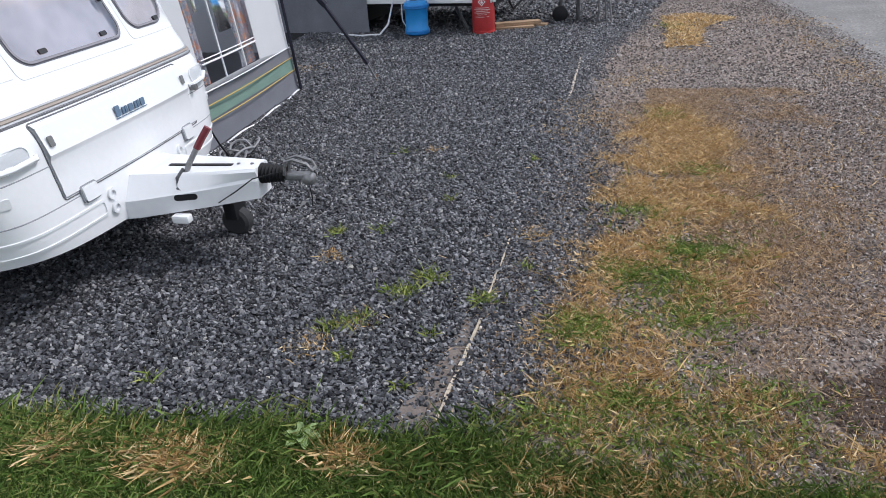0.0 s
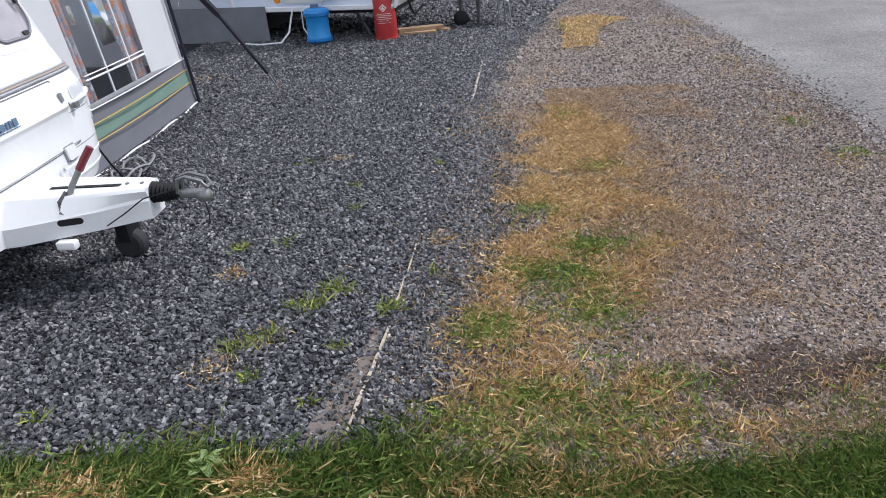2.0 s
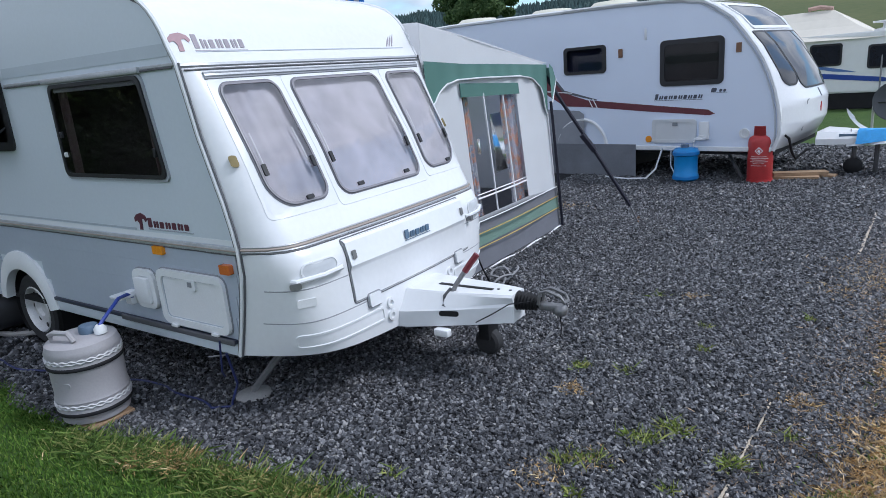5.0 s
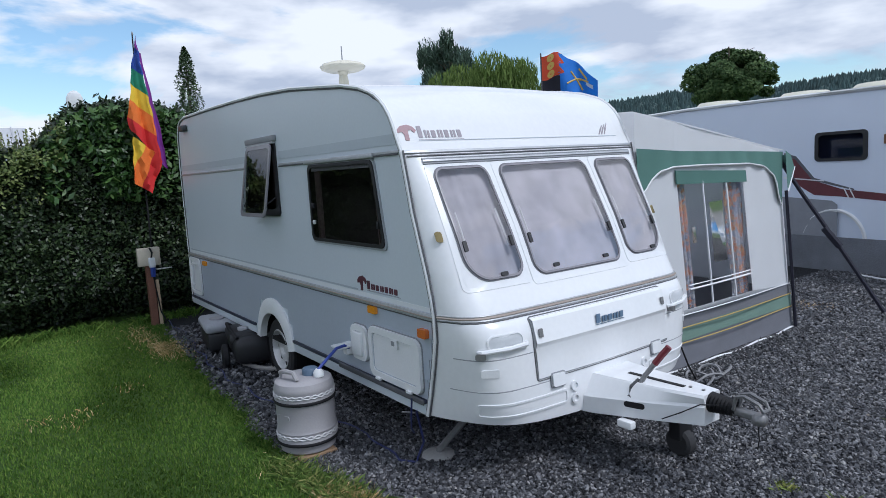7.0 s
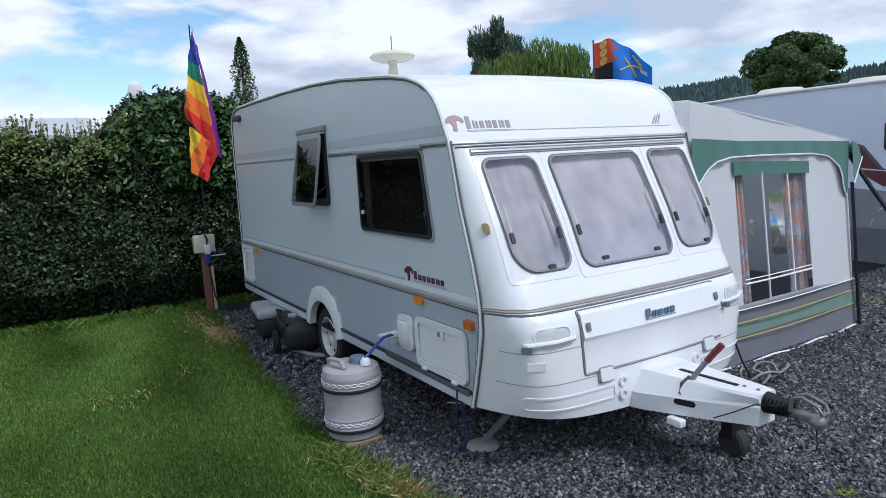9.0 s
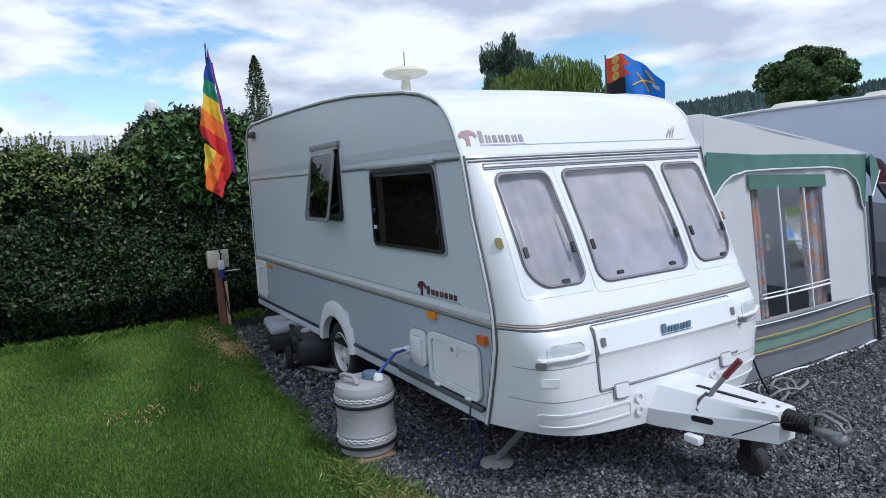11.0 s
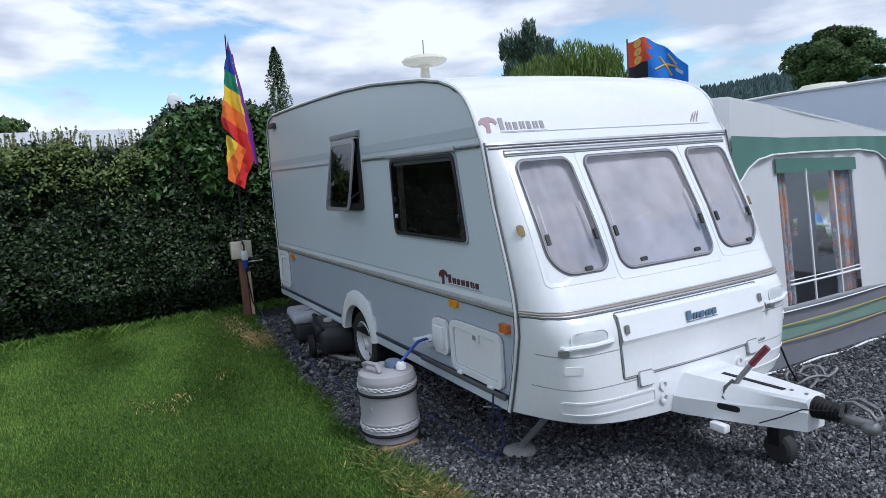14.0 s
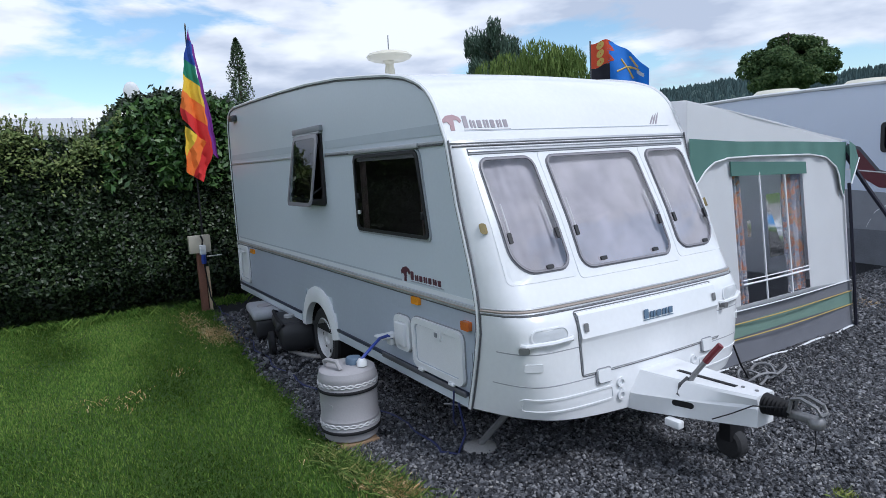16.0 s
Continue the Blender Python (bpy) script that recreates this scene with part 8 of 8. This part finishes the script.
for cx, cy, s, n_ in ((2.53, 1.37, 0.05, 260), (2.85, 3.6, 0.18, 500), (2.75, 4.0, 0.2, 500), (2.65, 3.3, 0.12, 220), (4.2, 1.6, 0.25, 350), (4.3, 0.7, 0.3, 400), (-0.6, 5.7, 0.14, 400), (1.39, 1.03, 0.04, 200), (1.64, 2.81, 0.04, 130), (1.56, 0.22, 0.06, 260), (1.74, 0.43, 0.05, 130), (5.5, 4.0, 0.12, 160), (5.6, 5.6, 0.12, 160), (5.1, 3.2, 0.3, 200), (5.55, 5.0, 0.22, 420), (5.6, 6.6, 0.25, 420), (5.7, 8.0, 0.25, 420), (5.35, 3.4, 0.15, 260), (5.3, 2.4, 0.12, 160), (3.3, 4.9, 0.16, 260), (3.6, 5.4, 0.14, 160), (4.25, 2.9, 0.25, 350), (4.6, 2.2, 0.3, 260)):
    acc.append(blades(rng.normal(cx, s, n_), rng.normal(cy, s, n_), 0.022, 0.0022, rng, 1.2, 0.004))
soup("dry_grass", np.concatenate(acc), 4, M_DRYBLADE, "stuff", "straw-coloured dry grass tufts", "grass")
# straw thinning out over both margins of the strip
ed = np.array([p for p in STRIP_EDGE if p[1] > -0.2])
pick = rng.integers(0, len(ed), 24000)
acc = [blades(ed[pick, 0] + rng.normal(0.03, 0.20, 24000), ed[pick, 1] + rng.normal(0, 0.16, 24000), 0.018, 0.0019, rng, 1.2, 0.006)]
qx, qy = rng.uniform(3.4, 5.4, 120000), rng.uniform(0.6, 4.6, 120000)
qn = 0.9 * smooth_noise(qx, qy, 1.6, 9.0) + 0.5 * smooth_noise(qx, qy, 5.0, 2.0) - 1.2 * (qx - 3.85 - 0.13 * qy) + rng.normal(0, 0.25, 120000)
for cx, cy, sx, sy, n_ in ((4.60, 0.08, 0.16, 0.09, 2600), (4.1, -0.16, 0.22, 0.05, 2600), (3.62, 0.35, 0.08, 0.2, 900)):
    acc.append(blades(rng.normal(cx, sx, n_), rng.normal(cy, sy, n_), 0.012, 0.0018, rng, 1.1, 0.006))
acc.append(blades(qx[qn > 0.05], qy[qn > 0.05], 0.018, 0.0021, rng, 1.3, 0.004))
soup("straw_margin", np.concatenate(acc), 4, ramp_mat("faded_straw", [(0.1, (0.11, 0.072, 0.048)), (0.5, (0.44, 0.30, 0.18)), (0.9, (0.76, 0.60, 0.42))], 4.0, 0.9, 0.001, island=True, fine_mix=0.3), "stuff", "thin scattered straw on the verge", "grass")
# short brown fibres and leaf crumbs trodden into the verge
qx, qy = rng.uniform(3.3, 5.8, 38000), rng.uniform(-0.35, 4.2, 38000)
kk = inside(qx, qy, DRIVE_EDGE) & ~(inside(qx, qy, DARK_EDGE) & (rng.uniform(0, 1, len(qx)) < 0.85))
soup("leaf_litter", blades(qx[kk], qy[kk], 0.011, 0.0026, rng, 1.5, 0.003), 4, ramp_mat("brown_litter", [(0.1, (0.035, 0.024, 0.020)), (0.5, (0.18, 0.128, 0.10)), (0.92, (0.42, 0.32, 0.25))], 2.0, 0.95, 0.001, island=True, fine_mix=0.3), "stuff", "brown trodden grass fibres and crumbs on the verge", "litter")
# green regrowth within the strip
acc = []
k = (nz < 0.10) & (rng.uniform(0, 1, len(px)) < np.interp(py, [-0.4, 0.2, 0.9, 2.2], [0.36, 0.22, 0.10, 0.03])) & (py < 2.4)
acc.append(blades(px[k], py[k], 0.026, 0.0023, rng, 1.1, 0.006))
for cx, cy, sx, sy, n_ in ((2.78, 0.47, 0.09, 0.09, 700), (3.40, 1.25, 0.13, 0.06, 520), (3.24, 0.93, 0.14, 0.10, 600), (2.95, 0.02, 0.10, 0.06, 420), (3.02, 1.0, 0.10, 0.07, 300), (3.3, 0.62, 0.14, 0.12, 500), (2.7, -0.15, 0.16, 0.10, 700), (3.1, -0.22, 0.2, 0.08, 500), (3.15, 1.75, 0.14, 0.07, 250), (3.5, 3.72, 0.10, 0.10, 220), (3.6, 2.45, 0.10, 0.07, 200), (3.3, -0.05, 0.2, 0.1, 420), (3.55, 0.1, 0.12, 0.06, 200), (4.1, 8.0, 0.15, 0.2, 200), (5.3, 3.3, 0.06, 0.08, 60), (5.45, 2.55, 0.08, 0.06, 70)):
    acc.append(blades(rng.normal(cx, sx, n_), rng.normal(cy, sy, n_), 0.034, 0.0026, rng, 1.1, 0.004))
    m = n_ // 2
    acc.append(leaves(np.stack([rng.normal(cx, sx * 0.7, m), rng.normal(cy, sy * 0.7, m), rng.uniform(0.010, 0.035, m)], 1), np.tile(np.array([0.0, -0.3, 0.8]), (m, 1)), 0.0095, rng, 0.36, 0.8))
soup("green_regrowth", np.concatenate(acc), 4, M_WEED, "stuff", "green weeds and clover regrowing in the dry strip", "weeds")
# single weeds in the gravel
acc = []
for cx, cy, s, n_, dry in ((1.88, 0.70, 0.055, 190, 0), (2.00, 0.85, 0.05, 150, 0), (2.31, 0.655, 0.045, 130, 0), (1.73, 0.43, 0.05, 120, 0), (1.62, 0.36, 0.05, 90, 0), (1.75, 0.14, 0.03, 60, 0), (1.33, 1.32, 0.035, 90, 0), (1.59, 1.38, 0.03, 50, 0), (1.93, 1.85, 0.03, 50, 0), (1.41, 2.74, 0.03, 40, 0), (1.87, 2.23, 0.03, 40, 0), (2.1, 0.35, 0.03, 40, 0), (2.05, -0.02, 0.03, 30, 0), (2.45, 2.6, 0.03, 40, 0), (2.5, 1.0, 0.03, 40, 0), (0.95, -0.1, 0.03, 40, 0)):
    acc.append(blades(rng.normal(cx, s * 0.85, n_), rng.normal(cy, s * 0.7, n_), 0.032, 0.0034, rng, 1.1, 0.006))
soup("gravel_weeds", np.concatenate(acc), 4, ramp_mat("yellow_green_weed", [(0.05, (0.05, 0.08, 0.016)), (0.45, (0.165, 0.225, 0.042)), (0.95, (0.42, 0.41, 0.13))], 3.0, 0.6, 0.001, island=True, fine_mix=0.3), "stuff", "small yellow-green weeds growing in the gravel", "weeds")
# pale rosette leaf at the gravel's edge
lf = thing("plantain", "pale green broad-leaved plantain at the gravel edge", "weed", (1.76, -0.35, 0.02))
for k in range(6):
    a = k * 1.05
    bm = bmesh.new()
    pts = [(0.0, 0.004), (0.03, 0.018), (0.06, 0.016), (0.08, 0.0), (0.06, -0.016), (0.03, -0.018), (0.0, -0.004)]
    bm.faces.new([bm.verts.new((u * math.cos(a) - v * math.sin(a), u * math.sin(a) + v * math.cos(a), 0.01 + 0.5 * u * (0.09 - u) * 8)) for u, v in pts])
    part("leaf", bm, mat("pale_leaf", (0.22, 0.30, 0.12), 0.6, var=0.2), lf, "", False)
